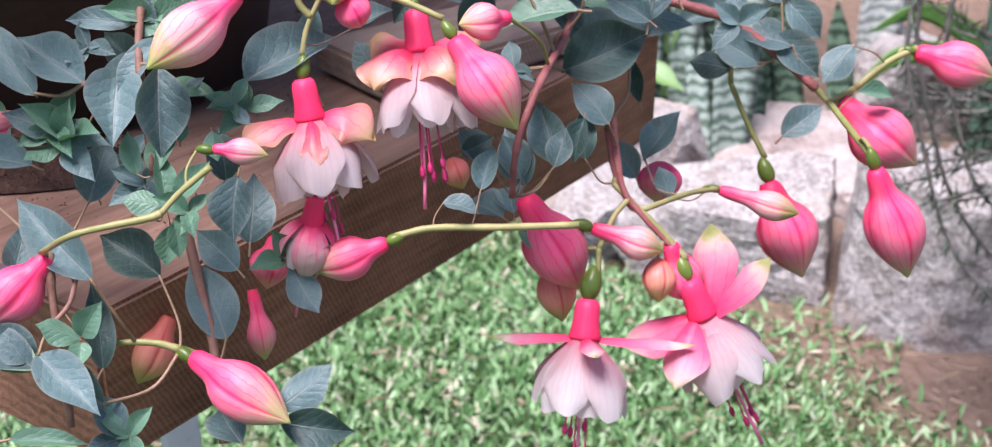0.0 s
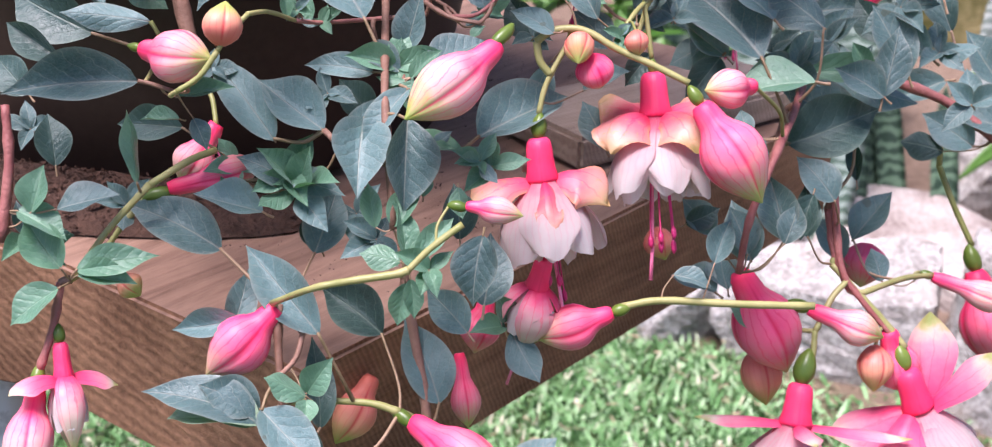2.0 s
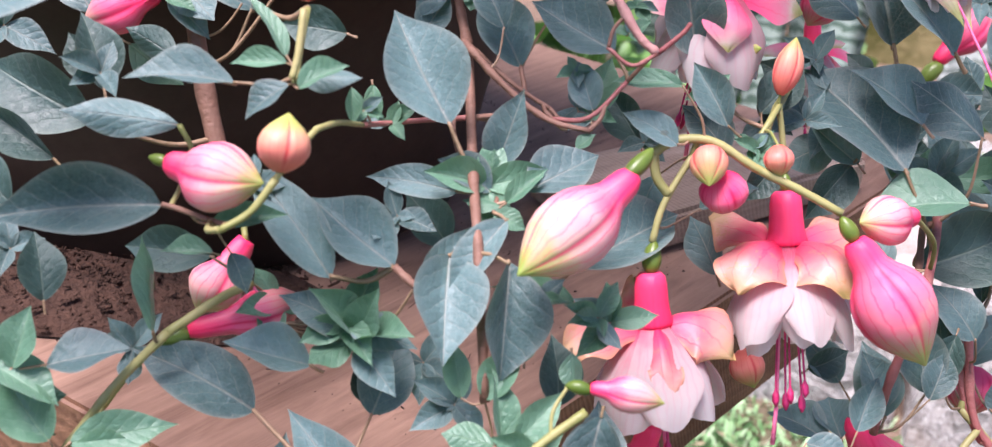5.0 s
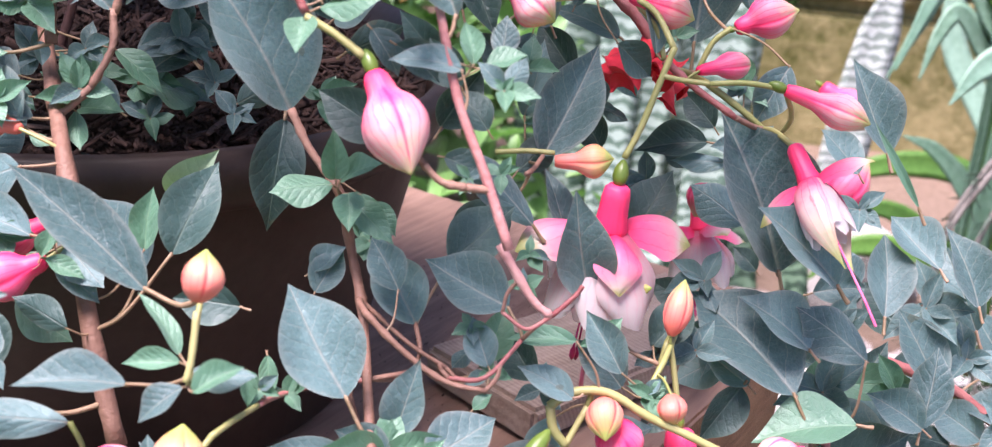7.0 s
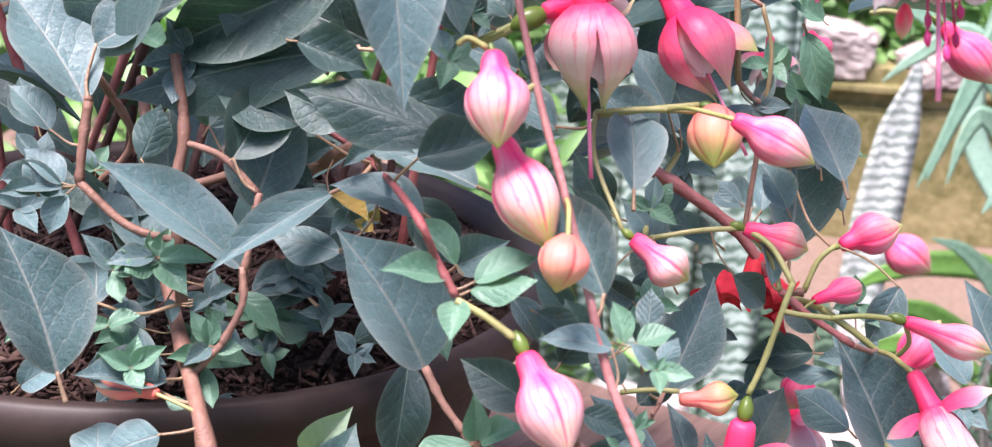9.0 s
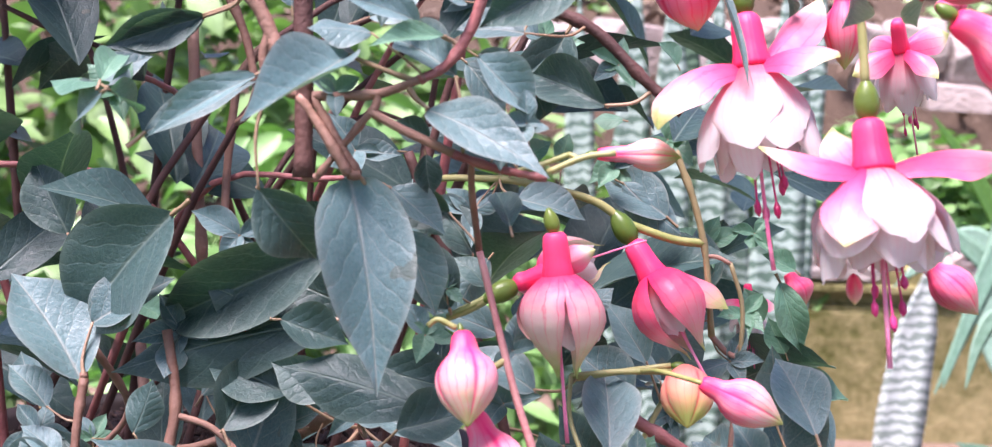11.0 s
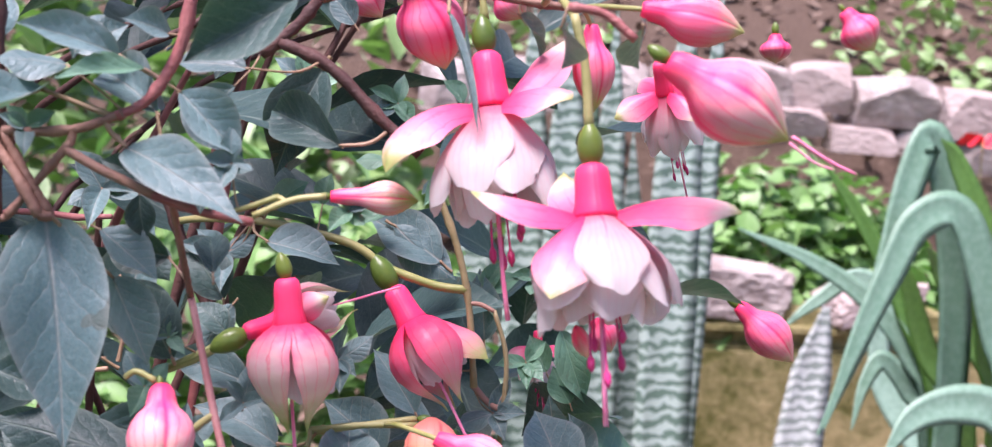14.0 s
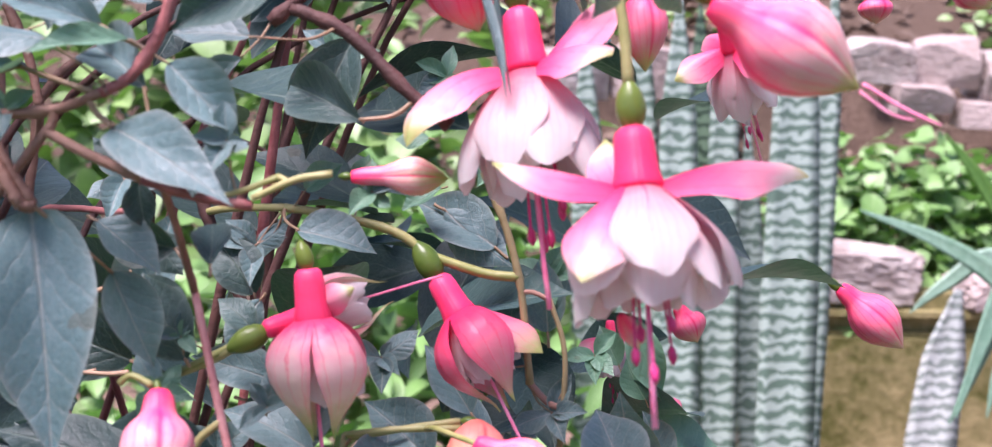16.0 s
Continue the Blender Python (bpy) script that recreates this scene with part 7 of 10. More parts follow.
leaf(fuchsia, (-0.2783, 0.5712, 1.1097), (-0.2877, 0.5822, 1.1333), 0.0139, (0.56, -0.64, 0.52), "d")
leaf(fuchsia, (-0.2870, 0.6330, 1.1055), (-0.2649, 0.6260, 1.0940), 0.0129, (0.24, -0.56, 0.79), "y")
leaf(fuchsia, (-0.2681, 0.6160, 1.1297), (-0.2515, 0.6100, 1.1192), 0.0093, (0.19, -0.69, 0.70), "a")
leaf(fuchsia, (-0.2714, 0.6164, 1.1329), (-0.2785, 0.6141, 1.1260), 0.0063, (-0.39, -0.67, 0.63), "y")
leaf(fuchsia, (-0.2692, 0.6166, 1.1366), (-0.2657, 0.6208, 1.1472), 0.0056, (0.17, -0.93, 0.32), "y")
leaf(fuchsia, (-0.1903, 0.6394, 1.1845), (-0.2207, 0.6402, 1.2359), 0.0324, (0.48, -0.83, 0.30), "a")
leaf(fuchsia, (-0.2596, 0.6774, 1.2058), (-0.3081, 0.6667, 1.2504), 0.0223, (0.63, -0.54, 0.56), "a")
leaf(fuchsia, (-0.2273, 0.6852, 1.2349), (-0.2693, 0.6501, 1.2164), 0.0130, (0.13, -0.58, 0.81), "a")
leaf(fuchsia, (-0.2232, 0.6771, 1.2142), (-0.2496, 0.6810, 1.2180), 0.0238, (0.03, -0.59, 0.81), "a")
leaf(fuchsia, (-0.2940, 0.7187, 1.2213), (-0.2965, 0.7312, 1.2541), 0.0197, (-0.10, -0.93, 0.35), "d")
leaf(fuchsia, (-0.3101, 0.7134, 1.2029), (-0.3212, 0.7215, 1.2217), 0.0171, (0.49, -0.66, 0.57), "a")
leaf(fuchsia, (-0.1928, 0.6611, 1.2361), (-0.2267, 0.6688, 1.2479), 0.0146, (0.12, -0.63, 0.77), "a")
leaf(fuchsia, (-0.1824, 0.6214, 1.2315), (-0.1983, 0.6282, 1.2457), 0.0096, (0.28, -0.70, 0.66), "y")
leaf(fuchsia, (-0.1715, 0.6928, 1.2373), (-0.2115, 0.7016, 1.2506), 0.0200, (0.18, -0.48, 0.86), "a")
leaf(fuchsia, (-0.1871, 0.5920, 1.2378), (-0.2072, 0.5855, 1.2437), 0.0091, (0.40, -0.58, 0.71), "y")
leaf(fuchsia, (-0.1797, 0.5902, 1.2348), (-0.1599, 0.5808, 1.2433), 0.0100, (-0.52, -0.41, 0.75), "y")
leaf(fuchsia, (-0.1783, 0.5911, 1.2374), (-0.1592, 0.5931, 1.2478), 0.0101, (-0.35, -0.56, 0.75), "y")
leaf(fuchsia, (-0.1834, 0.5893, 1.2315), (-0.1857, 0.5760, 1.2240), 0.0100, (-0.17, -0.46, 0.87), "y")
leaf(fuchsia, (-0.1345, 0.5786, 1.2221), (-0.1575, 0.5819, 1.2252), 0.0089, (0.01, -0.64, 0.77), "a")
leaf(fuchsia, (-0.1373, 0.5856, 1.2366), (-0.1548, 0.5993, 1.2685), 0.0173, (-0.13, -0.94, 0.33), "a")
leaf(fuchsia, (-0.1549, 0.6017, 1.1899), (-0.1801, 0.6089, 1.2025), 0.0150, (0.07, -0.80, 0.59), "d")
leaf(fuchsia, (-0.0942, 0.6731, 1.1628), (-0.0753, 0.6876, 1.2064), 0.0219, (-0.12, -0.93, 0.36), "a")
leaf(fuchsia, (-0.0985, 0.6410, 1.1460), (-0.1284, 0.6437, 1.1743), 0.0133, (0.34, -0.83, 0.44), "a")
leaf(fuchsia, (-0.0835, 0.6594, 1.1358), (-0.0918, 0.6692, 1.1599), 0.0090, (0.25, -0.86, 0.44), "a")
leaf(fuchsia, (-0.0746, 0.6400, 1.1195), (-0.0847, 0.6358, 1.1628), 0.0197, (0.10, -0.99, -0.07), "a")
leaf(fuchsia, (-0.0483, 0.7017, 1.1189), (-0.0341, 0.7115, 1.1487), 0.0203, (-0.52, -0.71, 0.48), "d")
leaf(fuchsia, (0.0076, 0.6692, 1.1214), (-0.0200, 0.6847, 1.1840), 0.0371, (0.23, -0.92, 0.33), "a")
leaf(fuchsia, (0.0248, 0.6473, 1.1270), (-0.0119, 0.6421, 1.1610), 0.0242, (0.58, -0.62, 0.53), "a")
leaf(fuchsia, (-0.0139, 0.7891, 1.1837), (-0.0122, 0.8138, 1.2501), 0.0317, (0.01, -0.94, 0.35), "a")
leaf(fuchsia, (0.0140, 0.8028, 1.1988), (0.0050, 0.8144, 1.2274), 0.0099, (-0.25, -0.92, 0.29), "a")
leaf(fuchsia, (-0.0450, 0.7404, 1.2175), (-0.0380, 0.7681, 1.2359), 0.0131, (-0.22, -0.50, 0.84), "a")
leaf(fuchsia, (-0.0488, 0.7413, 1.2187), (-0.0592, 0.7644, 1.2205), 0.0153, (-0.60, -0.33, 0.73), "a")
leaf(fuchsia, (-0.0461, 0.8058, 1.1799), (-0.0797, 0.8139, 1.1929), 0.0131, (0.06, -0.77, 0.64), "a")
leaf(fuchsia, (-0.0523, 0.6875, 1.2033), (-0.0574, 0.6976, 1.2288), 0.0081, (0.15, -0.91, 0.39), "a")
leaf(fuchsia, (-0.0678, 0.6900, 1.2061), (-0.0509, 0.6940, 1.1925), 0.0162, (0.58, -0.61, 0.54), "d")
leaf(fuchsia, (-0.0124, 0.7400, 1.1521), (-0.0446, 0.7411, 1.1466), 0.0150, (-0.17, -0.37, 0.91), "d")
leaf(fuchsia, (-0.0026, 0.7316, 1.1453), (-0.0292, 0.7339, 1.1446), 0.0088, (-0.08, -0.67, 0.74), "a")
leaf(fuchsia, (0.0069, 0.7040, 1.1991), (-0.0055, 0.6963, 1.1753), 0.0142, (-0.17, -0.91, 0.38), "a")
leaf(fuchsia, (0.0459, 0.6794, 1.1722), (0.0300, 0.6941, 1.2073), 0.0170, (0.08, -0.91, 0.42), "a")
leaf(fuchsia, (0.0481, 0.6437, 1.1633), (0.0288, 0.6566, 1.1926), 0.0031, (-0.21, -0.94, 0.28), "y")
leaf(fuchsia, (-0.1480, 0.6021, 1.1344), (-0.1588, 0.6093, 1.1507), 0.0131, (0.02, -0.91, 0.41), "a")
leaf(fuchsia, (-0.1303, 0.6215, 1.1376), (-0.1087, 0.6275, 1.1594), 0.0216, (-0.51, -0.55, 0.66), "d")
leaf(fuchsia, (-0.1725, 0.6156, 1.1685), (-0.1740, 0.6122, 1.1876), 0.0085, (0.04, -0.98, -0.17), "y")
leaf(fuchsia, (-0.1733, 0.6180, 1.1659), (-0.1943, 0.6091, 1.1652), 0.0128, (0.17, -0.47, 0.87), "y")
leaf(fuchsia, (-0.1708, 0.6144, 1.1692), (-0.1591, 0.6068, 1.1805), 0.0100, (-0.76, -0.33, 0.56), "y")
leaf(fuchsia, (-0.1679, 0.6198, 1.1624), (-0.1668, 0.6058, 1.1540), 0.0102, (-0.12, -0.52, 0.85), "y")
leaf(fuchsia, (-0.1658, 0.6238, 1.1576), (-0.1519, 0.6092, 1.1506), 0.0095, (-0.26, -0.60, 0.76), "y")
leaf(fuchsia, (-0.2724, 0.6702, 1.1700), (-0.2853, 0.6627, 1.1753), 0.0077, (0.54, -0.42, 0.73), "y")
leaf(fuchsia, (-0.2746, 0.6838, 1.1659), (-0.2782, 0.6794, 1.1818), 0.0074, (0.39, -0.91, -0.16), "y")
leaf(fuchsia, (-0.2745, 0.6854, 1.1643), (-0.2569, 0.6748, 1.1691), 0.0120, (-0.46, -0.40, 0.79), "y")
leaf(fuchsia, (-0.2726, 0.6711, 1.1676), (-0.2679, 0.6563, 1.1579), 0.0074, (0.24, -0.48, 0.85), "y")
leaf(fuchsia, (-0.2924, 0.6793, 1.2084), (-0.3086, 0.6706, 1.2096), 0.0085, (0.36, -0.57, 0.74), "a")
leaf(fuchsia, (-0.2910, 0.6790, 1.2081), (-0.2682, 0.6677, 1.2122), 0.0071, (-0.43, -0.62, 0.66), "y")
leaf(fuchsia, (-0.2906, 0.6795, 1.2084), (-0.2948, 0.6827, 1.2157), 0.0060, (0.49, -0.66, 0.57), "y")
leaf(fuchsia, (-0.2719, 0.6118, 1.1336), (-0.2674, 0.6155, 1.1445), 0.0059, (-0.21, -0.90, 0.39), "y")
leaf(fuchsia, (-0.2701, 0.6115, 1.1334), (-0.2560, 0.6083, 1.1285), 0.0062, (0.13, -0.61, 0.78), "y")
leaf(fuchsia, (-0.2879, 0.6509, 1.1671), (-0.3171, 0.6770, 1.1722), 0.0232, (-0.31, -0.50, 0.81), "a")
leaf(fuchsia, (-0.2836, 0.6321, 1.1587), (-0.3079, 0.6394, 1.1432), 0.0181, (-0.51, -0.72, 0.46), "a")
leaf(fuchsia, (-0.2586, 0.7447, 1.1616), (-0.2633, 0.7412, 1.1510), 0.0086, (-0.12, -0.92, 0.36), "y")
leaf(fuchsia, (-0.2596, 0.7430, 1.1621), (-0.2499, 0.7405, 1.1579), 0.0099, (0.19, -0.59, 0.79), "y")
leaf(fuchsia, (-0.2626, 0.7368, 1.1727), (-0.2382, 0.7390, 1.1848), 0.0158, (-0.30, -0.62, 0.73), "a")
leaf(fuchsia, (-0.1311, 0.5790, 1.2236), (-0.1348, 0.5840, 1.2359), 0.0068, (0.11, -0.91, 0.40), "y")
leaf(fuchsia, (-0.1273, 0.5789, 1.2239), (-0.1151, 0.5794, 1.2286), 0.0075, (-0.29, -0.51, 0.81), "y")
leaf(fuchsia, (-0.1253, 0.5780, 1.2223), (-0.1122, 0.5738, 1.2144), 0.0071, (0.22, -0.66, 0.72), "y")
leaf(fuchsia, (-0.1223, 0.5891, 1.2234), (-0.1212, 0.5939, 1.2365), 0.0090, (-0.21, -0.91, 0.35), "a")
leaf(fuchsia, (-0.1015, 0.6914, 1.2071), (-0.1067, 0.6865, 1.1927), 0.0090, (-0.18, -0.91, 0.38), "d")
leaf(fuchsia, (-0.1551, 0.6122, 1.2192), (-0.1399, 0.6069, 1.2089), 0.0134, (0.31, -0.58, 0.76), "d")
leaf(fuchsia, (-0.0710, 0.7991, 1.1947), (-0.0645, 0.8039, 1.2092), 0.0115, (-0.48, -0.74, 0.46), "a")
leaf(fuchsia, (-0.3223, 0.6489, 1.1727), (-0.3409, 0.6578, 1.2255), 0.0302, (0.52, -0.80, 0.32), "a")
leaf(fuchsia, (-0.3215, 0.7022, 1.2607), (-0.3515, 0.7185, 1.3012), 0.0300, (0.44, -0.67, 0.60), "a")
leaf(fuchsia, (-0.2598, 0.7141, 1.2178), (-0.2473, 0.7287, 1.2644), 0.0303, (-0.17, -0.93, 0.34), "a")
leaf(fuchsia, (-0.1860, 0.6400, 1.2706), (-0.2382, 0.6489, 1.2834), 0.0214, (0.13, -0.49, 0.86), "d")
leaf(fuchsia, (-0.1203, 0.6442, 1.2534), (-0.1186, 0.6745, 1.2809), 0.0191, (0.06, -0.67, 0.74), "a")
leaf(fuchsia, (-0.3522, 0.7499, 1.2372), (-0.3610, 0.7572, 1.2566), 0.0146, (0.10, -0.91, 0.39), "a")
leaf(fuchsia, (-0.3288, 0.6928, 1.2312), (-0.3437, 0.6988, 1.2449), 0.0106, (0.37, -0.63, 0.68), "a")
leaf(fuchsia, (-0.3287, 0.6925, 1.2301), (-0.3527, 0.6952, 1.2319), 0.0117, (-0.04, -0.79, 0.61), "a")
leaf(fuchsia, (-0.3274, 0.6916, 1.2279), (-0.3339, 0.6870, 1.2127), 0.0103, (-0.20, -0.91, 0.36), "a")
leaf(fuchsia, (-0.0662, 0.6386, 1.2511), (-0.0758, 0.6446, 1.2663), 0.0127, (0.05, -0.92, 0.39), "a")
leaf(fuchsia, (-0.0829, 0.6404, 1.2521), (-0.0910, 0.6435, 1.2589), 0.0098, (0.07, -0.88, 0.47), "a")
leaf(fuchsia, (-0.0315, 0.7788, 1.2693), (-0.0393, 0.7847, 1.2849), 0.0130, (-0.16, -0.95, 0.28), "y")
leaf(fuchsia, (-0.0210, 0.7735, 1.2565), (-0.0288, 0.7795, 1.2721), 0.0103, (-0.22, -0.94, 0.25), "y")
leaf(fuchsia, (-0.3141, 0.6739, 1.1905), (-0.3215, 0.7100, 1.2012), 0.0174, (0.13, -0.26, 0.96), "a")
leaf(fuchsia, (-0.2136, 0.6173, 1.3563), (-0.2018, 0.5856, 1.2933), 0.0272, (0.13, -0.88, 0.46), "a", 7)
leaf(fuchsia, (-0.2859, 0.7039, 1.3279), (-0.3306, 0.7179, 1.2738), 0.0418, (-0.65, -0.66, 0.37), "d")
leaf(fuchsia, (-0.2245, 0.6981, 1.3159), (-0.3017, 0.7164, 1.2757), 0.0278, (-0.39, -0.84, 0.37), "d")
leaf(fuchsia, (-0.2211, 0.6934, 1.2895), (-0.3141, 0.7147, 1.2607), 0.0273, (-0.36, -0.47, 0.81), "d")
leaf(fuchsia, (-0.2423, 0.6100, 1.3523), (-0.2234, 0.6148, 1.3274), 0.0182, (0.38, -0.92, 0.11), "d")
leaf(fuchsia, (-0.2137, 0.6154, 1.3951), (-0.2400, 0.5537, 1.3811), 0.0172, (0.24, -0.31, 0.92), "a")
leaf(fuchsia, (-0.1894, 0.6112, 1.3792), (-0.1550, 0.5768, 1.3686), 0.0158, (-0.33, -0.56, 0.76), "a")
leaf(fuchsia, (-0.1258, 0.6561, 1.3775), (-0.1525, 0.6799, 1.3883), 0.0164, (-0.28, -0.64, 0.72), "d")
leaf(fuchsia, (-0.2662, 0.6609, 1.4044), (-0.3023, 0.6611, 1.3925), 0.0128, (-0.11, -0.94, 0.32), "d")
leaf(fuchsia, (-0.2430, 0.6160, 1.3879), (-0.2793, 0.6150, 1.3682), 0.0093, (-0.25, -0.83, 0.51), "a")
leaf(fuchsia, (-0.2930, 0.6184, 1.3836), (-0.3145, 0.6399, 1.3830), 0.0098, (-0.27, -0.24, 0.93), "y")
leaf(fuchsia, (-0.2928, 0.6185, 1.3844), (-0.2908, 0.6405, 1.3951), 0.0091, (0.28, -0.44, 0.86), "y")
leaf(fuchsia, (-0.2896, 0.6179, 1.3817), (-0.2841, 0.6364, 1.3729), 0.0098, (0.88, -0.04, 0.47), "y")
leaf(fuchsia, (-0.2924, 0.6179, 1.3811), (-0.3096, 0.6369, 1.3665), 0.0144, (-0.81, -0.48, 0.33), "a")
leaf(fuchsia, (-0.1800, 0.6123, 1.3893), (-0.2012, 0.6361, 1.4019), 0.0147, (-0.33, -0.65, 0.68), "a")
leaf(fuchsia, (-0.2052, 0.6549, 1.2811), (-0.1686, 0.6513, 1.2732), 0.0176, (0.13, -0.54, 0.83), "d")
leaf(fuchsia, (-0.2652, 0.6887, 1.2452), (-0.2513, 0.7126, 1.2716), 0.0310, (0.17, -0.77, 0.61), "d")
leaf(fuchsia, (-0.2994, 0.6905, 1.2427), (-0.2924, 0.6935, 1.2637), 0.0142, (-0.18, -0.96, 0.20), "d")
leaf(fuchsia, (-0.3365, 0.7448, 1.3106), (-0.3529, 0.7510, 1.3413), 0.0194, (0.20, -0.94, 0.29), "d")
leaf(fuchsia, (-0.2028, 0.6962, 1.2997), (-0.1938, 0.7030, 1.3436), 0.0204, (-0.16, -0.97, 0.18), "a")
leaf(fuchsia, (-0.1683, 0.7163, 1.3113), (-0.1840, 0.7210, 1.3335), 0.0207, (0.41, -0.79, 0.46), "d")
leaf(fuchsia, (-0.1973, 0.6360, 1.2639), (-0.1689, 0.6359, 1.2734), 0.0203, (-0.28, -0.48, 0.83), "d")
leaf(fuchsia, (-0.0823, 0.7568, 1.3216), (-0.1129, 0.7618, 1.3397), 0.0206, (0.18, -0.82, 0.54), "a")
leaf(fuchsia, (-0.0612, 0.7697, 1.2850), (-0.0646, 0.7751, 1.3159), 0.0156, (-0.22, -0.97, 0.14), "a")
leaf(fuchsia, (-0.0836, 0.7450, 1.2508), (-0.1005, 0.7487, 1.2666), 0.0176, (0.37, -0.74, 0.57), "a")
leaf(fuchsia, (-0.0403, 0.6590, 1.2561), (-0.0501, 0.6843, 1.2822), 0.0191, (-0.08, -0.73, 0.68), "a")
leaf(fuchsia, (-0.1801, 0.6452, 1.3399), (-0.2026, 0.6484, 1.3460), 0.0144, (-0.00, -0.89, 0.46), "d")
leaf(fuchsia, (-0.1791, 0.6499, 1.3045), (-0.1952, 0.6555, 1.3305), 0.0174, (0.12, -0.95, 0.28), "d")
leaf(fuchsia, (-0.1738, 0.6124, 1.3960), (-0.1538, 0.6076, 1.3779), 0.0133, (0.17, -0.89, 0.42), "a")
leaf(fuchsia, (-0.1564, 0.6421, 1.4026), (-0.1800, 0.6448, 1.4043), 0.0183, (-0.02, -0.66, 0.76), "a")
leaf(fuchsia, (-0.1335, 0.7221, 1.4012), (-0.1513, 0.7176, 1.3597), 0.0205, (-0.28, -0.93, 0.22), "d")
leaf(fuchsia, (-0.1023, 0.7602, 1.3358), (-0.0762, 0.7543, 1.3148), 0.0171, (0.07, -0.93, 0.35), "a")
leaf(fuchsia, (-0.0914, 0.7376, 1.2612), (-0.1083, 0.7433, 1.2873), 0.0154, (0.22, -0.91, 0.34), "a")
leaf(fuchsia, (-0.0212, 0.7663, 1.2970), (-0.0361, 0.7689, 1.3042), 0.0135, (0.14, -0.80, 0.58), "y")
leaf(fuchsia, (-0.0281, 0.7662, 1.2918), (-0.0157, 0.7600, 1.2591), 0.0128, (-0.08, -0.98, 0.16), "y")
leaf(fuchsia, (-0.0290, 0.7610, 1.2314), (-0.0345, 0.7463, 1.2651), 0.0253, (-0.02, -0.92, -0.40), "a")
leaf(fuchsia, (-0.0150, 0.7596, 1.2319), (-0.0236, 0.7542, 1.2573), 0.0135, (0.49, -0.87, -0.02), "a")
leaf(fuchsia, (-0.1521, 0.7086, 1.3357), (-0.1244, 0.7050, 1.3309), 0.0178, (0.07, -0.56, 0.83), "a")
leaf(fuchsia, (-0.2363, 0.7017, 1.2813), (-0.2749, 0.7084, 1.2989), 0.0308, (0.18, -0.73, 0.66), "d")
leaf(fuchsia, (-0.2406, 0.6986, 1.2574), (-0.2743, 0.7040, 1.2705), 0.0262, (0.24, -0.51, 0.82), "d")
leaf(fuchsia, (-0.2199, 0.6872, 1.2636), (-0.2470, 0.6913, 1.2720), 0.0168, (0.04, -0.84, 0.54), "d")
leaf(fuchsia, (-0.1446, 0.6798, 1.2658), (-0.1746, 0.6853, 1.2819), 0.0159, (0.23, -0.71, 0.67), "a")
leaf(fuchsia, (-0.1058, 0.6944, 1.2567), (-0.1282, 0.6999, 1.2781), 0.0207, (0.27, -0.82, 0.50), "a")
leaf(fuchsia, (-0.1917, 0.6157, 1.4057), (-0.2175, 0.5994, 1.4152), 0.0116, (0.59, -0.63, 0.51), "a")
leaf(fuchsia, (-0.1776, 0.6153, 1.4127), (-0.1891, 0.6070, 1.4173), 0.0132, (0.63, -0.64, 0.43), "a")
leaf(fuchsia, (-0.2071, 0.6167, 1.4021), (-0.2268, 0.6088, 1.4037), 0.0123, (0.27, -0.50, 0.82), "a")
leaf(fuchsia, (-0.1840, 0.6144, 1.4021), (-0.2062, 0.5961, 1.4011), 0.0073, (0.39, -0.52, 0.76), "y")
leaf(fuchsia, (-0.1396, 0.6134, 1.4258), (-0.1736, 0.6137, 1.4052), 0.0184, (-0.34, -0.77, 0.54), "d")
leaf(fuchsia, (-0.2366, 0.6614, 1.4087), (-0.2384, 0.6641, 1.4250), 0.0102, (0.05, -0.98, 0.17), "a")
leaf(fuchsia, (-0.1891, 0.6391, 1.3609), (-0.1867, 0.6367, 1.3466), 0.0095, (0.13, -0.97, 0.19), "d")
leaf(fuchsia, (-0.1620, 0.6031, 1.3428), (-0.1655, 0.6252, 1.3520), 0.0095, (0.05, -0.38, 0.93), "d")
leaf(fuchsia, (-0.1222, 0.7032, 1.4182), (-0.1319, 0.7059, 1.4296), 0.0109, (-0.05, -0.98, 0.19), "a")
leaf(fuchsia, (-0.1073, 0.7343, 1.3655), (-0.1200, 0.7356, 1.3650), 0.0138, (-0.09, -0.71, 0.70), "y")
leaf(fuchsia, (-0.1323, 0.7341, 1.3469), (-0.1300, 0.7358, 1.3596), 0.0112, (-0.36, -0.91, 0.19), "y")
leaf(fuchsia, (-0.1031, 0.7512, 1.3452), (-0.1188, 0.7515, 1.3368), 0.0148, (-0.37, -0.64, 0.67), "y")
leaf(fuchsia, (-0.1645, 0.6878, 1.3051), (-0.1765, 0.6907, 1.3163), 0.0152, (0.44, -0.64, 0.63), "d")
leaf(fuchsia, (-0.0723, 0.8052, 1.3850), (-0.0811, 0.8078, 1.3961), 0.0124, (0.36, -0.80, 0.47), "y")
leaf(fuchsia, (-0.0423, 0.5790, 1.4217), (-0.0400, 0.5974, 1.4103), 0.0137, (-0.78, 0.40, 0.49), "a")
leaf(fuchsia, (-0.0650, 0.5812, 1.4209), (-0.0591, 0.5992, 1.4096), 0.0101, (0.87, 0.03, 0.49), "a")
leaf(fuchsia, (-0.0857, 0.6596, 1.4241), (-0.0812, 0.6231, 1.3869), 0.0040, (0.75, -0.60, 0.10), "d")
leaf(fuchsia, (-0.0673, 0.6579, 1.4247), (-0.0538, 0.6747, 1.4106), 0.0085, (0.85, -0.41, 0.33), "a")
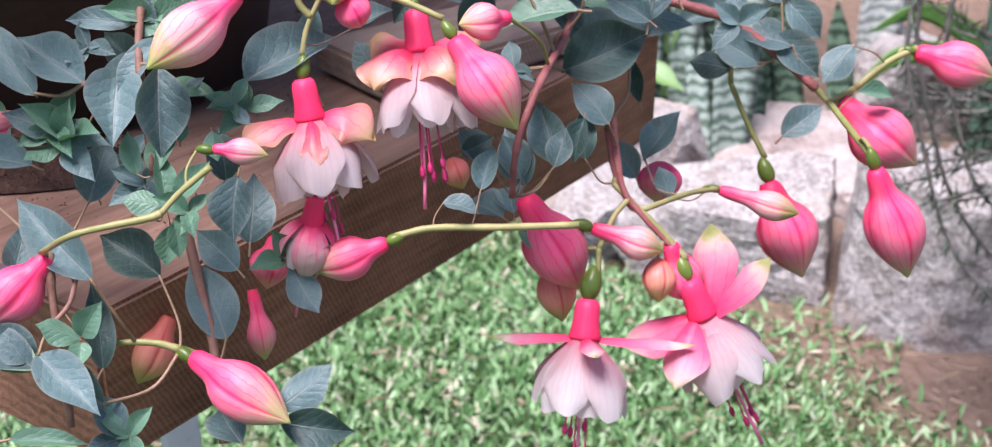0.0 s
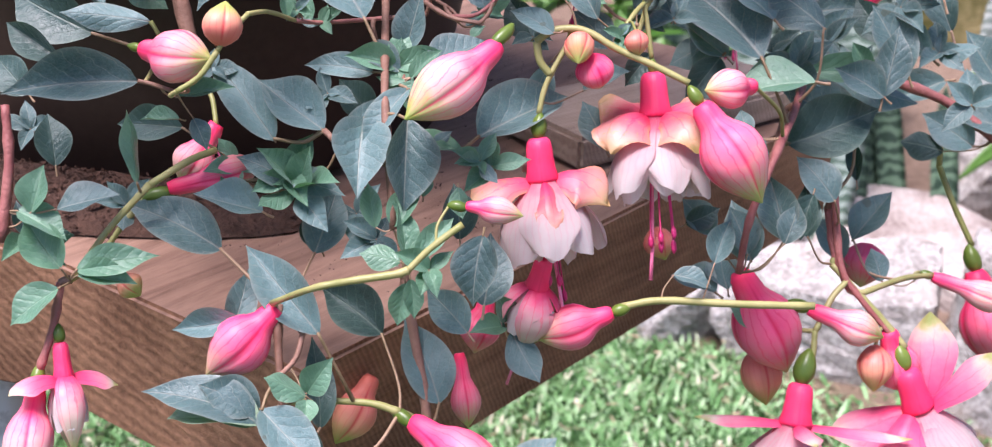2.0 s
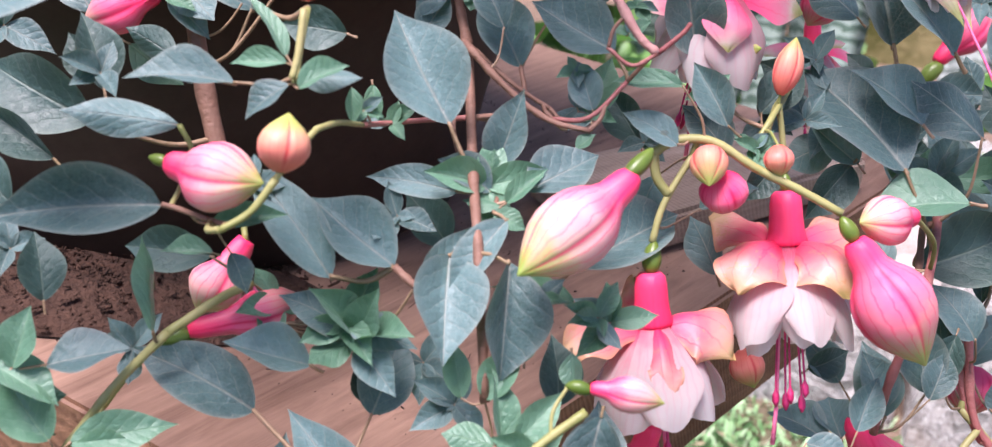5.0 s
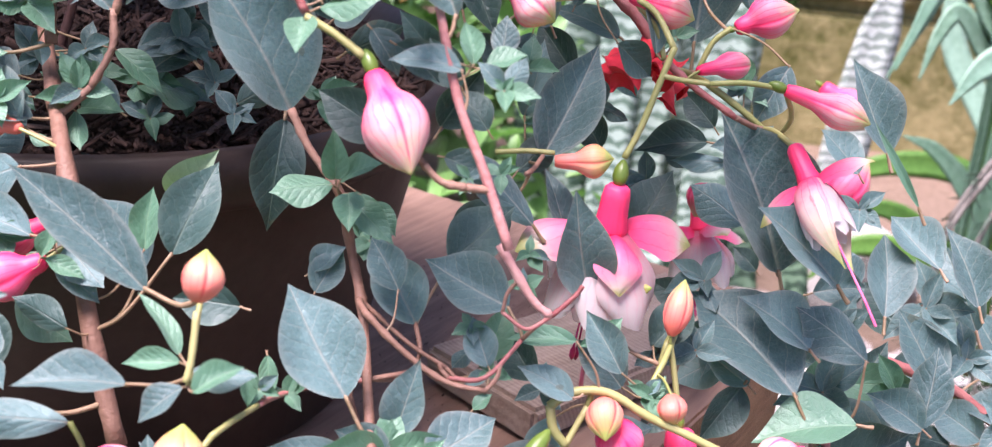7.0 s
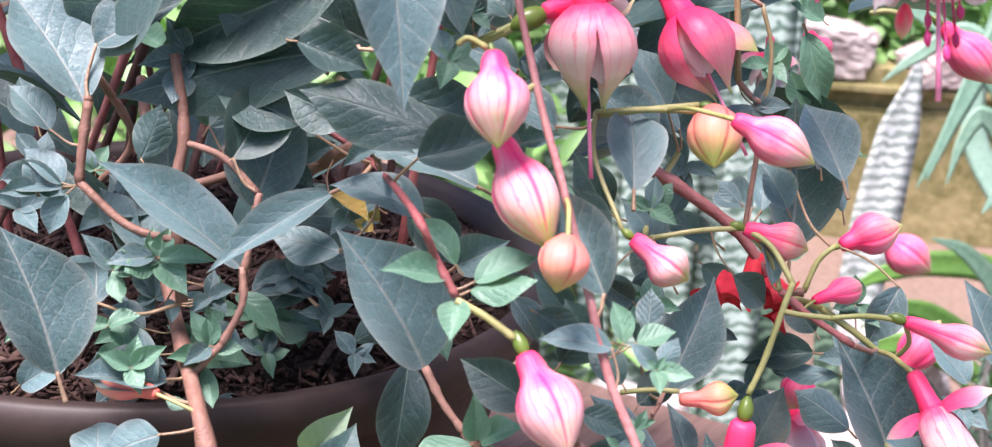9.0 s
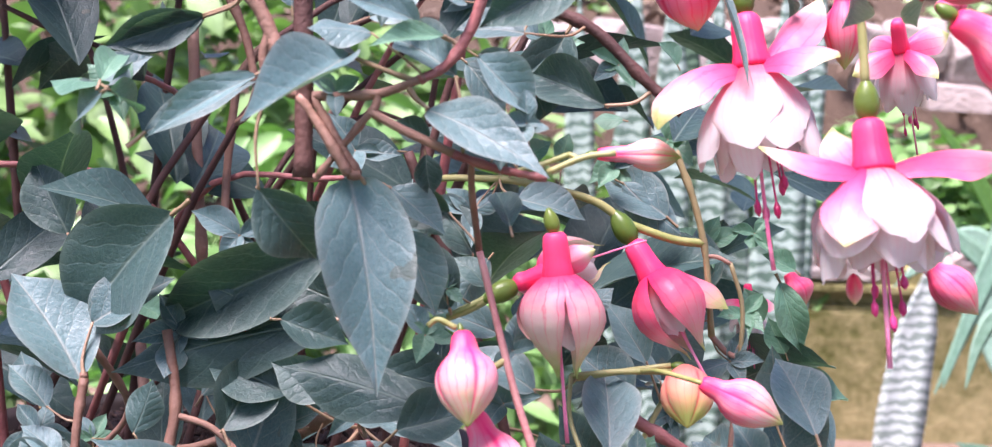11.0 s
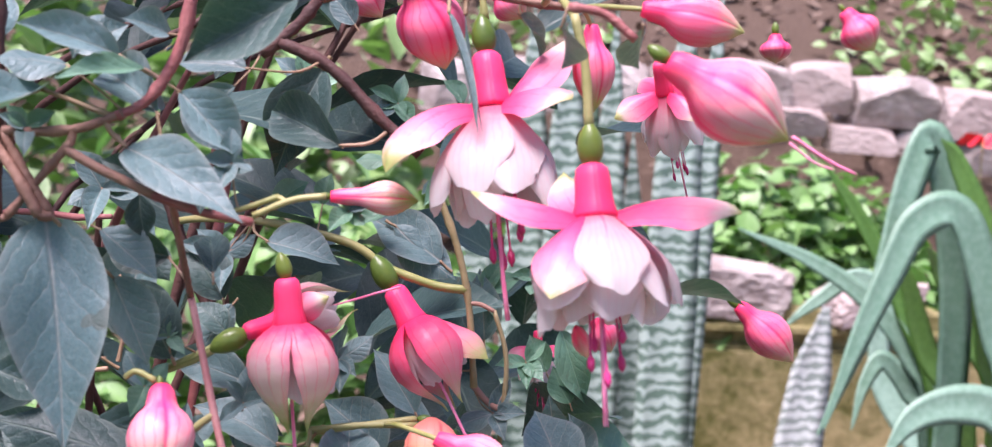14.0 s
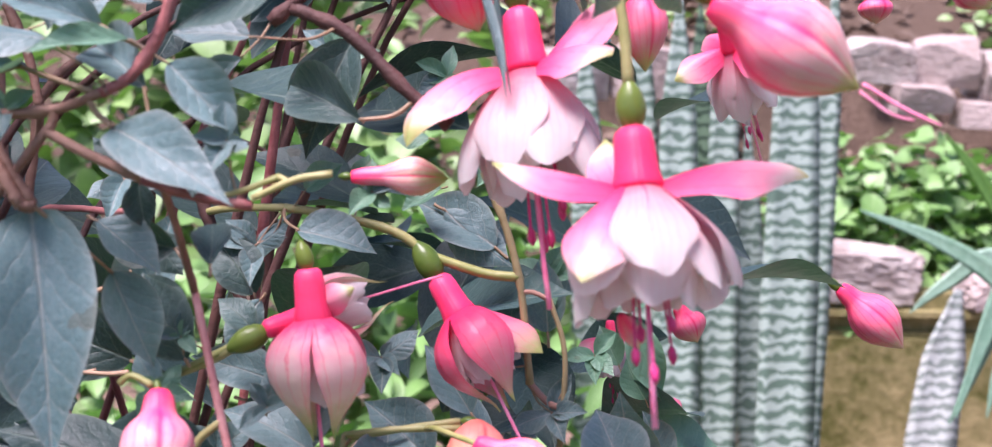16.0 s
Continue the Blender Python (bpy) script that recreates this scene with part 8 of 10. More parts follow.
leaf(fuchsia, (-0.0207, 0.7611, 1.2378), (0.0120, 0.7777, 1.2356), 0.0238, (0.24, -0.35, 0.90), "y")
stem(fuchsia, ((-0.0914, 0.5957, 1.0954), (-0.0837, 0.5978, 1.1005), (-0.0706, 0.5976, 1.1014), (-0.0551, 0.5937, 1.0946), (-0.0395, 0.5906, 1.0893), (-0.0230, 0.5869, 1.0830)), 0.0018, 0.0015, M_STALK, "flower_stalk")
stem(fuchsia, ((-0.0883, 0.5856, 1.0656), (-0.0854, 0.5914, 1.0784), (-0.0766, 0.5990, 1.0954)), 0.0013, 0.0013, M_STALK, "flower_stalk")
stem(fuchsia, ((-0.2102, 0.5059, 1.1123), (-0.2167, 0.5018, 1.1031), (-0.2250, 0.4996, 1.0975)), 0.0012, 0.0011, M_STALK, "flower_stalk")
stem(fuchsia, ((-0.2081, 0.5374, 1.1541), (-0.2086, 0.5316, 1.1417), (-0.2098, 0.5286, 1.1350)), 0.0011, 0.0011, M_STALK, "flower_stalk")
stem(fuchsia, ((-0.2539, 0.5380, 1.0340), (-0.2622, 0.5340, 1.0248), (-0.2703, 0.5288, 1.0128)), 0.0016, 0.0012, M_STALK, "flower_stalk")
stem(fuchsia, ((-0.1594, 0.5986, 1.1271), (-0.1465, 0.5932, 1.1167), (-0.1306, 0.5882, 1.1076), (-0.1154, 0.5865, 1.1053)), 0.0013, 0.0009, M_STEM)
stem(fuchsia, ((-0.1150, 0.5998, 1.1554), (-0.1029, 0.5919, 1.1395), (-0.0957, 0.5892, 1.1345)), 0.0017, 0.0013, M_STEM_PINK)
stem(fuchsia, ((-0.0957, 0.5892, 1.1345), (-0.1040, 0.5874, 1.1299), (-0.1129, 0.5901, 1.1347)), 0.0008, 0.0007, M_STEM_RED)
stem(fuchsia, ((-0.0957, 0.5892, 1.1345), (-0.0883, 0.5919, 1.1410), (-0.0855, 0.5935, 1.1447)), 0.0010, 0.0008, M_STEM_RED)
stem(fuchsia, ((-0.0328, 0.6561, 1.1068), (-0.0456, 0.6201, 1.1067), (-0.0529, 0.6084, 1.0986)), 0.0012, 0.0012, M_STALK, "flower_stalk")
stem(fuchsia, ((-0.3029, 0.5221, 1.0800), (-0.3002, 0.5129, 1.0573), (-0.3036, 0.5037, 1.0271)), 0.0017, 0.0025, M_STEM_RED)
stem(fuchsia, ((-0.1769, 0.5437, 1.0682), (-0.1694, 0.5391, 1.0642), (-0.1561, 0.5297, 1.0618)), 0.0014, 0.0014, M_STEM)
stem(fuchsia, ((-0.2476, 0.5233, 1.0927), (-0.2425, 0.5228, 1.0920), (-0.2319, 0.5212, 1.0896)), 0.0009, 0.0009, M_STEM)
stem(fuchsia, ((-0.1626, 0.5865, 1.1010), (-0.1592, 0.5827, 1.0932), (-0.1549, 0.5805, 1.0887)), 0.0011, 0.0009, M_STEM)
stem(fuchsia, ((-0.1467, 0.5715, 1.0941), (-0.1451, 0.5644, 1.0891), (-0.1463, 0.5532, 1.0864)), 0.0010, 0.0008, M_STEM)
stem(fuchsia, ((-0.2459, 0.5396, 1.1126), (-0.2413, 0.5356, 1.1069), (-0.2420, 0.5347, 1.1010)), 0.0009, 0.0008, M_STALK, "flower_stalk")
stem(fuchsia, ((-0.1408, 0.6077, 1.1188), (-0.1389, 0.6001, 1.1125), (-0.1405, 0.5998, 1.1043)), 0.0009, 0.0009, M_STEM)
stem(fuchsia, ((-0.0460, 0.5602, 0.9847), (-0.0285, 0.5624, 0.9879), (0.0038, 0.5636, 0.9877), (0.0406, 0.5653, 0.9881)), 0.0018, 0.0018, M_STALK, "flower_stalk")
stem(fuchsia, ((-0.1400, 0.5091, 0.9542), (-0.1527, 0.5100, 0.9572), (-0.1724, 0.5094, 0.9576)), 0.0020, 0.0014, M_STALK, "flower_stalk")
stem(fuchsia, ((-0.2464, 0.5237, 1.0478), (-0.2617, 0.5151, 1.0311), (-0.2762, 0.5049, 1.0111)), 0.0016, 0.0013, M_STALK, "flower_stalk")
stem(fuchsia, ((-0.1138, 0.4917, 1.0524), (-0.1259, 0.4869, 1.0434), (-0.1343, 0.4826, 1.0352)), 0.0015, 0.0013, M_STALK, "flower_stalk")
stem(fuchsia, ((-0.1336, 0.4829, 1.0357), (-0.1393, 0.4818, 1.0339), (-0.1555, 0.4798, 1.0312), (-0.1700, 0.4777, 1.0281), (-0.1918, 0.5006, 1.0081)), 0.0018, 0.0013, M_STALK, "flower_stalk")
stem(fuchsia, ((-0.1451, 0.5620, 0.9972), (-0.1422, 0.5552, 0.9827), (-0.1318, 0.5355, 0.9405), (-0.1266, 0.5154, 0.8981)), 0.0026, 0.0021, M_STEM)
stem(fuchsia, ((-0.1903, 0.5056, 1.0051), (-0.1888, 0.4964, 0.9857), (-0.1814, 0.4735, 0.9373)), 0.0019, 0.0016, M_STEM)
stem(fuchsia, ((-0.2807, 0.5042, 1.0100), (-0.2825, 0.4959, 0.9929), (-0.2871, 0.4881, 0.9770)), 0.0019, 0.0016, M_STEM_RED)
stem(fuchsia, ((0.0557, 0.6252, 0.9434), (0.0555, 0.6209, 0.9345), (0.0545, 0.6180, 0.9286)), 0.0016, 0.0016, M_STALK, "flower_stalk")
stem(fuchsia, ((0.0491, 0.7107, 1.0564), (0.0377, 0.6577, 1.0521), (0.0208, 0.6079, 1.0394), (0.0113, 0.5940, 1.0153), (0.0092, 0.5928, 0.9891)), 0.0022, 0.0016, M_STEM_RED)
stem(fuchsia, ((0.0634, 0.6613, 1.0035), (0.0685, 0.6459, 0.9707), (0.0792, 0.6393, 0.9560), (0.1001, 0.6304, 0.9356)), 0.0020, 0.0013, M_STEM_RED)
stem(fuchsia, ((0.1032, 0.6299, 0.9340), (0.0914, 0.6361, 0.9460), (0.0778, 0.6423, 0.9581), (0.0643, 0.6485, 0.9702)), 0.0020, 0.0017, M_STALK, "flower_stalk")
stem(fuchsia, ((0.0609, 0.6616, 0.9958), (0.0659, 0.6500, 0.9732), (0.0744, 0.6423, 0.9581)), 0.0020, 0.0017, M_STEM_RED)
stem(fuchsia, ((0.1295, 0.6923, 0.9461), (0.1092, 0.6732, 0.9526), (0.0812, 0.6423, 0.9581)), 0.0016, 0.0016, M_STALK, "flower_stalk")
stem(fuchsia, ((0.1657, 0.7459, 0.9409), (0.1541, 0.7564, 0.9615), (0.1444, 0.7670, 0.9821)), 0.0017, 0.0017, M_STALK, "flower_stalk")
stem(fuchsia, ((0.0976, 0.7714, 1.0346), (0.1391, 0.7654, 1.0229), (0.1635, 0.7577, 1.0078), (0.1918, 0.7465, 0.9860)), 0.0030, 0.0023, M_STEM_RED)
stem(fuchsia, ((0.2520, 0.7577, 1.0078), (0.2332, 0.7534, 0.9994), (0.2144, 0.7465, 0.9860)), 0.0021, 0.0021, M_STALK, "flower_stalk")
stem(fuchsia, ((0.2032, 0.6547, 0.9822), (0.2019, 0.6985, 0.9800), (0.1993, 0.7431, 0.9793)), 0.0020, 0.0020, M_STALK, "flower_stalk")
stem(fuchsia, ((0.0326, 0.6585, 1.0484), (0.0253, 0.6303, 1.0384), (0.0186, 0.6134, 1.0349)), 0.0016, 0.0013, M_STEM)
stem(fuchsia, ((-0.3206, 0.8098, 1.2456), (-0.2993, 0.7308, 1.1936), (-0.2777, 0.6630, 1.1678), (-0.2675, 0.6343, 1.1540), (-0.2553, 0.6122, 1.1054), (-0.2430, 0.5956, 1.0693)), 0.0027, 0.0036, M_STEM)
stem(fuchsia, ((-0.1704, 0.6253, 1.1591), (-0.1649, 0.6276, 1.1341), (-0.1598, 0.6075, 1.1211), (-0.1542, 0.5649, 1.0950), (-0.1500, 0.5365, 1.0796), (-0.1436, 0.5138, 1.0384)), 0.0019, 0.0017, M_STEM)
stem(fuchsia, ((-0.0485, 0.6741, 1.2103), (-0.0524, 0.6700, 1.1999), (-0.0592, 0.6627, 1.1814), (-0.0649, 0.6581, 1.1696)), 0.0013, 0.0013, M_STALK, "flower_stalk")
stem(fuchsia, ((-0.1572, 0.6100, 1.1227), (-0.1430, 0.6005, 1.1148), (-0.1291, 0.5952, 1.1087)), 0.0009, 0.0008, M_STEM)
stem(fuchsia, ((-0.1288, 0.5938, 1.1056), (-0.1160, 0.5893, 1.1092), (-0.1035, 0.5970, 1.1213)), 0.0010, 0.0008, M_STEM_RED)
stem(fuchsia, ((-0.1306, 0.5654, 1.1882), (-0.1385, 0.5666, 1.1891), (-0.1448, 0.5692, 1.1938)), 0.0014, 0.0010, M_STEM)
stem(fuchsia, ((-0.2097, 0.5568, 1.1485), (-0.2100, 0.5465, 1.1394), (-0.2091, 0.5300, 1.1330)), 0.0010, 0.0010, M_STALK, "flower_stalk")
stem(fuchsia, ((-0.2007, 0.5173, 1.1243), (-0.1958, 0.5319, 1.1213), (-0.1913, 0.5606, 1.1100)), 0.0010, 0.0009, M_STALK, "flower_stalk")
stem(fuchsia, ((-0.1913, 0.5606, 1.1100), (-0.1851, 0.5779, 1.1045), (-0.1728, 0.5879, 1.1031), (-0.1554, 0.5923, 1.1042)), 0.0010, 0.0010, M_STEM_RED)
stem(fuchsia, ((-0.0412, 0.6398, 1.1025), (-0.0449, 0.6341, 1.0884), (-0.0480, 0.6313, 1.0813)), 0.0012, 0.0012, M_STALK, "flower_stalk")
stem(fuchsia, ((-0.1648, 0.5831, 1.2220), (-0.1738, 0.5861, 1.2275), (-0.1838, 0.5887, 1.2321)), 0.0014, 0.0012, M_STALK, "flower_stalk")
stem(fuchsia, ((-0.1838, 0.5891, 1.2330), (-0.1903, 0.5936, 1.2433), (-0.1989, 0.5999, 1.2580), (-0.2166, 0.7276, 1.2379), (-0.2418, 0.7493, 1.2468)), 0.0014, 0.0012, M_STEM_RED)
stem(fuchsia, ((-0.1707, 0.6245, 1.3313), (-0.1594, 0.6081, 1.2905), (-0.1523, 0.5995, 1.2694), (-0.1437, 0.5881, 1.2411), (-0.1352, 0.5767, 1.2128), (-0.1252, 0.5679, 1.1919), (-0.1161, 0.5591, 1.1710)), 0.0012, 0.0017, M_STEM_PINK)
stem(fuchsia, ((-0.1000, 0.7523, 1.2349), (-0.0737, 0.7444, 1.2208), (-0.0540, 0.7375, 1.2074), (-0.0380, 0.7285, 1.1874)), 0.0030, 0.0021, M_STEM_RED)
stem(fuchsia, ((-0.0490, 0.6866, 1.2017), (-0.0373, 0.6824, 1.1934), (-0.0194, 0.6769, 1.1834)), 0.0017, 0.0012, M_STEM_RED)
stem(fuchsia, ((-0.0279, 0.6986, 1.1906), (-0.0120, 0.6936, 1.1812), (0.0014, 0.6887, 1.1716)), 0.0015, 0.0013, M_STALK, "flower_stalk")
stem(fuchsia, ((-0.0995, 0.6976, 1.2181), (-0.0812, 0.6973, 1.2221), (-0.0640, 0.6964, 1.2240)), 0.0011, 0.0011, M_STALK, "flower_stalk")
stem(fuchsia, ((-0.0349, 0.6653, 1.1995), (-0.0207, 0.6646, 1.2012), (-0.0059, 0.6628, 1.2003)), 0.0011, 0.0011, M_STALK, "flower_stalk")
stem(fuchsia, ((-0.0258, 0.7268, 1.1859), (-0.0199, 0.7311, 1.1991), (-0.0123, 0.7330, 1.2060)), 0.0013, 0.0012, M_STALK, "flower_stalk")
stem(fuchsia, ((-0.0815, 0.7520, 1.2390), (-0.0887, 0.7478, 1.2258), (-0.0941, 0.7434, 1.2127)), 0.0013, 0.0013, M_STALK, "flower_stalk")
stem(fuchsia, ((-0.2601, 0.6776, 1.2062), (-0.2593, 0.6726, 1.1931), (-0.2665, 0.6677, 1.1782)), 0.0016, 0.0014, M_STEM)
stem(fuchsia, ((-0.1904, 0.6396, 1.1851), (-0.1836, 0.6347, 1.1736), (-0.1752, 0.6302, 1.1638)), 0.0016, 0.0013, M_STEM)
stem(fuchsia, ((-0.0942, 0.6731, 1.1628), (-0.0986, 0.6628, 1.1608), (-0.1019, 0.6560, 1.1611)), 0.0010, 0.0010, M_STEM)
stem(fuchsia, ((-0.1140, 0.6616, 1.1670), (-0.1021, 0.6611, 1.1687), (-0.0914, 0.6602, 1.1689)), 0.0011, 0.0010, M_STALK, "flower_stalk")
stem(fuchsia, ((-0.1306, 0.6680, 1.2743), (-0.1124, 0.6675, 1.2777), (-0.0954, 0.6669, 1.2803)), 0.0011, 0.0011, M_STALK, "flower_stalk")
stem(fuchsia, ((-0.1579, 0.6551, 1.3123), (-0.1685, 0.6540, 1.3065), (-0.1812, 0.6531, 1.3005)), 0.0015, 0.0011, M_STALK, "flower_stalk")
stem(fuchsia, ((-0.1782, 0.6027, 1.3097), (-0.1841, 0.6040, 1.3121), (-0.1875, 0.6036, 1.3100)), 0.0010, 0.0009, M_STALK, "flower_stalk")
stem(fuchsia, ((-0.3206, 0.7023, 1.2613), (-0.3222, 0.6970, 1.2453), (-0.3228, 0.6925, 1.2316)), 0.0019, 0.0017, M_STEM)
stem(fuchsia, ((-0.1603, 0.6548, 1.3111), (-0.1715, 0.6543, 1.3040), (-0.1827, 0.6542, 1.2992)), 0.0018, 0.0014, M_STALK, "flower_stalk")
stem(fuchsia, ((-0.0951, 0.6660, 1.2781), (-0.1140, 0.6671, 1.2775), (-0.1328, 0.6679, 1.2753)), 0.0012, 0.0011, M_STALK, "flower_stalk")
stem(fuchsia, ((-0.1069, 0.7183, 1.3251), (-0.1199, 0.7205, 1.3336), (-0.1431, 0.7229, 1.3392), (-0.1585, 0.7242, 1.3413)), 0.0018, 0.0015, M_STALK, "flower_stalk")
stem(fuchsia, ((-0.1434, 0.6062, 1.3663), (-0.1534, 0.6062, 1.3624), (-0.1613, 0.6063, 1.3602)), 0.0009, 0.0008, M_STALK, "flower_stalk")
stem(fuchsia, ((-0.2134, 0.6091, 1.3575), (-0.2216, 0.6117, 1.3703), (-0.2299, 0.6142, 1.3819)), 0.0018, 0.0014, M_STEM)
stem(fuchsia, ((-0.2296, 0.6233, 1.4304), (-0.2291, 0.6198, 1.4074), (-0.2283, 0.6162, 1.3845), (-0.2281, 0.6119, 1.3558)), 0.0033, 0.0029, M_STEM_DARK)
stem(fuchsia, ((-0.2502, 0.6239, 1.4201), (-0.2422, 0.6211, 1.4070), (-0.2362, 0.6185, 1.3938)), 0.0025, 0.0023, M_STEM)
stem(fuchsia, ((-0.1705, 0.6173, 1.4305), (-0.1739, 0.6144, 1.4094), (-0.1823, 0.6129, 1.3938), (-0.1918, 0.6130, 1.3877)), 0.0021, 0.0015, M_STEM_RED)
stem(fuchsia, ((-0.2398, 0.6174, 1.3841), (-0.2263, 0.6156, 1.3817), (-0.2052, 0.6136, 1.3830), (-0.1899, 0.6129, 1.3887)), 0.0017, 0.0014, M_STEM)
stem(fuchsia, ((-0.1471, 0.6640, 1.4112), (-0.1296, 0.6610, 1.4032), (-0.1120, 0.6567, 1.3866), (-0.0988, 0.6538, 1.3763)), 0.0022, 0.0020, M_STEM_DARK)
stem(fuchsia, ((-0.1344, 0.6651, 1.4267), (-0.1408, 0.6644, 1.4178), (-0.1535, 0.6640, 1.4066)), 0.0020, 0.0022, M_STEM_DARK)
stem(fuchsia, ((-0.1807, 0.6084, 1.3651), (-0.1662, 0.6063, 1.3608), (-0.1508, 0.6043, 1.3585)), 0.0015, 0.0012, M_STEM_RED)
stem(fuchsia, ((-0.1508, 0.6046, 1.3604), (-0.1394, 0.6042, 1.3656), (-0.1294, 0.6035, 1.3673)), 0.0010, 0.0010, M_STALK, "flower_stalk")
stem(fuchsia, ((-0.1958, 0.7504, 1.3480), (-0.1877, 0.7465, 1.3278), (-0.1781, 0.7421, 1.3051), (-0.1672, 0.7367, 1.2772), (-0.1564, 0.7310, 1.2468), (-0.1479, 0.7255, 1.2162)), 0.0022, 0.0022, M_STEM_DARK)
stem(fuchsia, ((-0.2259, 0.6156, 1.3817), (-0.2184, 0.6130, 1.3696), (-0.2104, 0.6103, 1.3574)), 0.0015, 0.0014, M_STEM)
stem(fuchsia, ((-0.2051, 0.6131, 1.3796), (-0.2145, 0.6123, 1.3678), (-0.2239, 0.6115, 1.3560)), 0.0014, 0.0012, M_STEM)
stem(fuchsia, ((-0.0512, 0.6033, 1.3903), (-0.0531, 0.6064, 1.4096), (-0.0569, 0.6091, 1.4249)), 0.0016, 0.0014, M_STALK, "flower_stalk")
stem(fuchsia, ((-0.0789, 0.6587, 1.4221), (-0.0809, 0.6608, 1.4350)), 0.0015, 0.0011, M_STALK, "flower_stalk")
stem(fuchsia, ((-0.0876, 0.7209, 1.3548), (-0.0797, 0.7171, 1.3352), (-0.0743, 0.7132, 1.3131), (-0.0711, 0.7080, 1.2809)), 0.0015, 0.0013, M_STALK_OLD)
stem(fuchsia, ((-0.0607, 0.7036, 1.2590), (-0.0589, 0.7083, 1.2913), (-0.0643, 0.7118, 1.3109)), 0.0011, 0.0009, M_STALK_OLD)
stem(fuchsia, ((0.1235, 1.0518, 1.2576), (0.1130, 1.0531, 1.2589), (0.1026, 1.0538, 1.2569)), 0.0019, 0.0017, M_STALK, "flower_stalk")
stem(fuchsia, ((-0.0478, 0.6563, 1.4275), (-0.0673, 0.6585, 1.4290), (-0.0891, 0.6613, 1.4325)), 0.0015, 0.0013, M_STEM)
stem(fuchsia, ((-0.0440, 0.5786, 1.4181), (-0.0532, 0.5806, 1.4250), (-0.0633, 0.5818, 1.4264)), 0.0013, 0.0013, M_STEM_RED)
shoot(fuchsia, (-0.1915, 0.5402, 1.0477), 0.0234, (0.21, -0.91, 0.87), 7, "y")
shoot(fuchsia, (-0.1493, 0.5652, 1.0904), 0.0221, (0.13, -0.95, 0.79), 6, "y")
shoot(fuchsia, (-0.1277, 0.5023, 1.0263), 0.0157, (0.10, -0.90, 0.93), 6, "y")
shoot(fuchsia, (-0.1056, 0.5333, 1.0603), 0.0174, (0.06, -0.93, 0.86), 6, "y")
shoot(fuchsia, (-0.2956, 0.5097, 1.0274), 0.0188, (0.37, -0.84, 0.89), 5, "y")
shoot(fuchsia, (-0.2155, 0.5475, 1.0482), 0.0153, (0.24, -0.90, 0.86), 6, "y")
shoot(fuchsia, (0.0353, 0.6833, 1.0590), 0.0198, (-0.15, -0.95, 0.79), 6, "y")
shoot(fuchsia, (0.0753, 0.7255, 1.0422), 0.0245, (-0.19, -0.94, 0.79), 6, "a")
shoot(fuchsia, (0.1307, 0.6850, 1.0472), 0.0199, (-0.27, -0.92, 0.79), 6, "a")
shoot(fuchsia, (-0.1533, 0.5319, 1.0247), 0.0165, (0.14, -0.90, 0.91), 6, "a")
shoot(fuchsia, (-0.1144, 0.5983, 1.1063), 0.0098, (-0.14, -0.92, 0.86), 6, "y")
shoot(fuchsia, (-0.1916, 0.5652, 1.1132), 0.0081, (0.03, -0.93, 0.88), 6, "y")
shoot(fuchsia, (-0.1294, 0.5273, 1.0693), 0.0098, (-0.12, -0.86, 0.99), 6, "y")
shoot(fuchsia, (-0.0544, 0.6069, 1.0966), 0.0079, (-0.25, -0.90, 0.87), 6, "y")
shoot(fuchsia, (-0.0274, 0.6475, 1.0949), 0.0170, (-0.28, -0.90, 0.84), 6, "a")
shoot(fuchsia, (0.0381, 0.6735, 1.0654), 0.0209, (-0.37, -0.86, 0.86), 6, "a")
shoot(fuchsia, (0.0106, 0.6257, 1.0440), 0.0171, (-0.34, -0.84, 0.92), 6, "a")
shoot(fuchsia, (-0.3038, 0.5461, 1.0606), 0.0141, (0.28, -0.83, 0.97), 6, "a")
shoot(fuchsia, (-0.2626, 0.5405, 1.0303), 0.0144, (0.19, -0.82, 1.04), 6, "a")
shoot(fuchsia, (-0.1654, 0.5556, 1.0254), 0.0172, (-0.03, -0.84, 1.04), 6, "a")
shoot(fuchsia, (-0.0931, 0.6114, 1.0933), 0.0113, (-0.17, -0.91, 0.87), 6, "a")
shoot(fuchsia, (-0.2257, 0.5565, 1.0881), 0.0121, (0.11, -0.89, 0.93), 6, "a")
shoot(fuchsia, (-0.3277, 0.6169, 1.1133), 0.0199, (0.30, -0.90, 0.82), 6, "d")
shoot(fuchsia, (-0.2712, 0.6698, 1.1767), 0.0154, (0.20, -0.94, 0.78), 7, "y")
shoot(fuchsia, (-0.2969, 0.6512, 1.1755), 0.0148, (0.25, -0.92, 0.79), 6, "y")
shoot(fuchsia, (-0.1218, 0.5709, 1.2184), 0.0115, (-0.11, -0.96, 0.76), 6, "y")
shoot(fuchsia, (-0.1835, 0.5793, 1.1039), 0.0107, (0.04, -0.87, 0.98), 6, "y")
shoot(fuchsia, (-0.1209, 0.6057, 1.1204), 0.0081, (-0.10, -0.90, 0.93), 5, "y")
shoot(fuchsia, (-0.0519, 0.6056, 1.0953), 0.0105, (-0.23, -0.86, 0.96), 6, "y")
shoot(fuchsia, (0.0774, 0.6887, 1.0597), 0.0168, (-0.39, -0.82, 0.93), 6, "y")
shoot(fuchsia, (-0.2771, 0.5638, 1.1182), 0.0141, (0.24, -0.85, 0.96), 6, "a")
shoot(fuchsia, (-0.1781, 0.5599, 1.0789), 0.0148, (0.03, -0.84, 1.04), 6, "a")
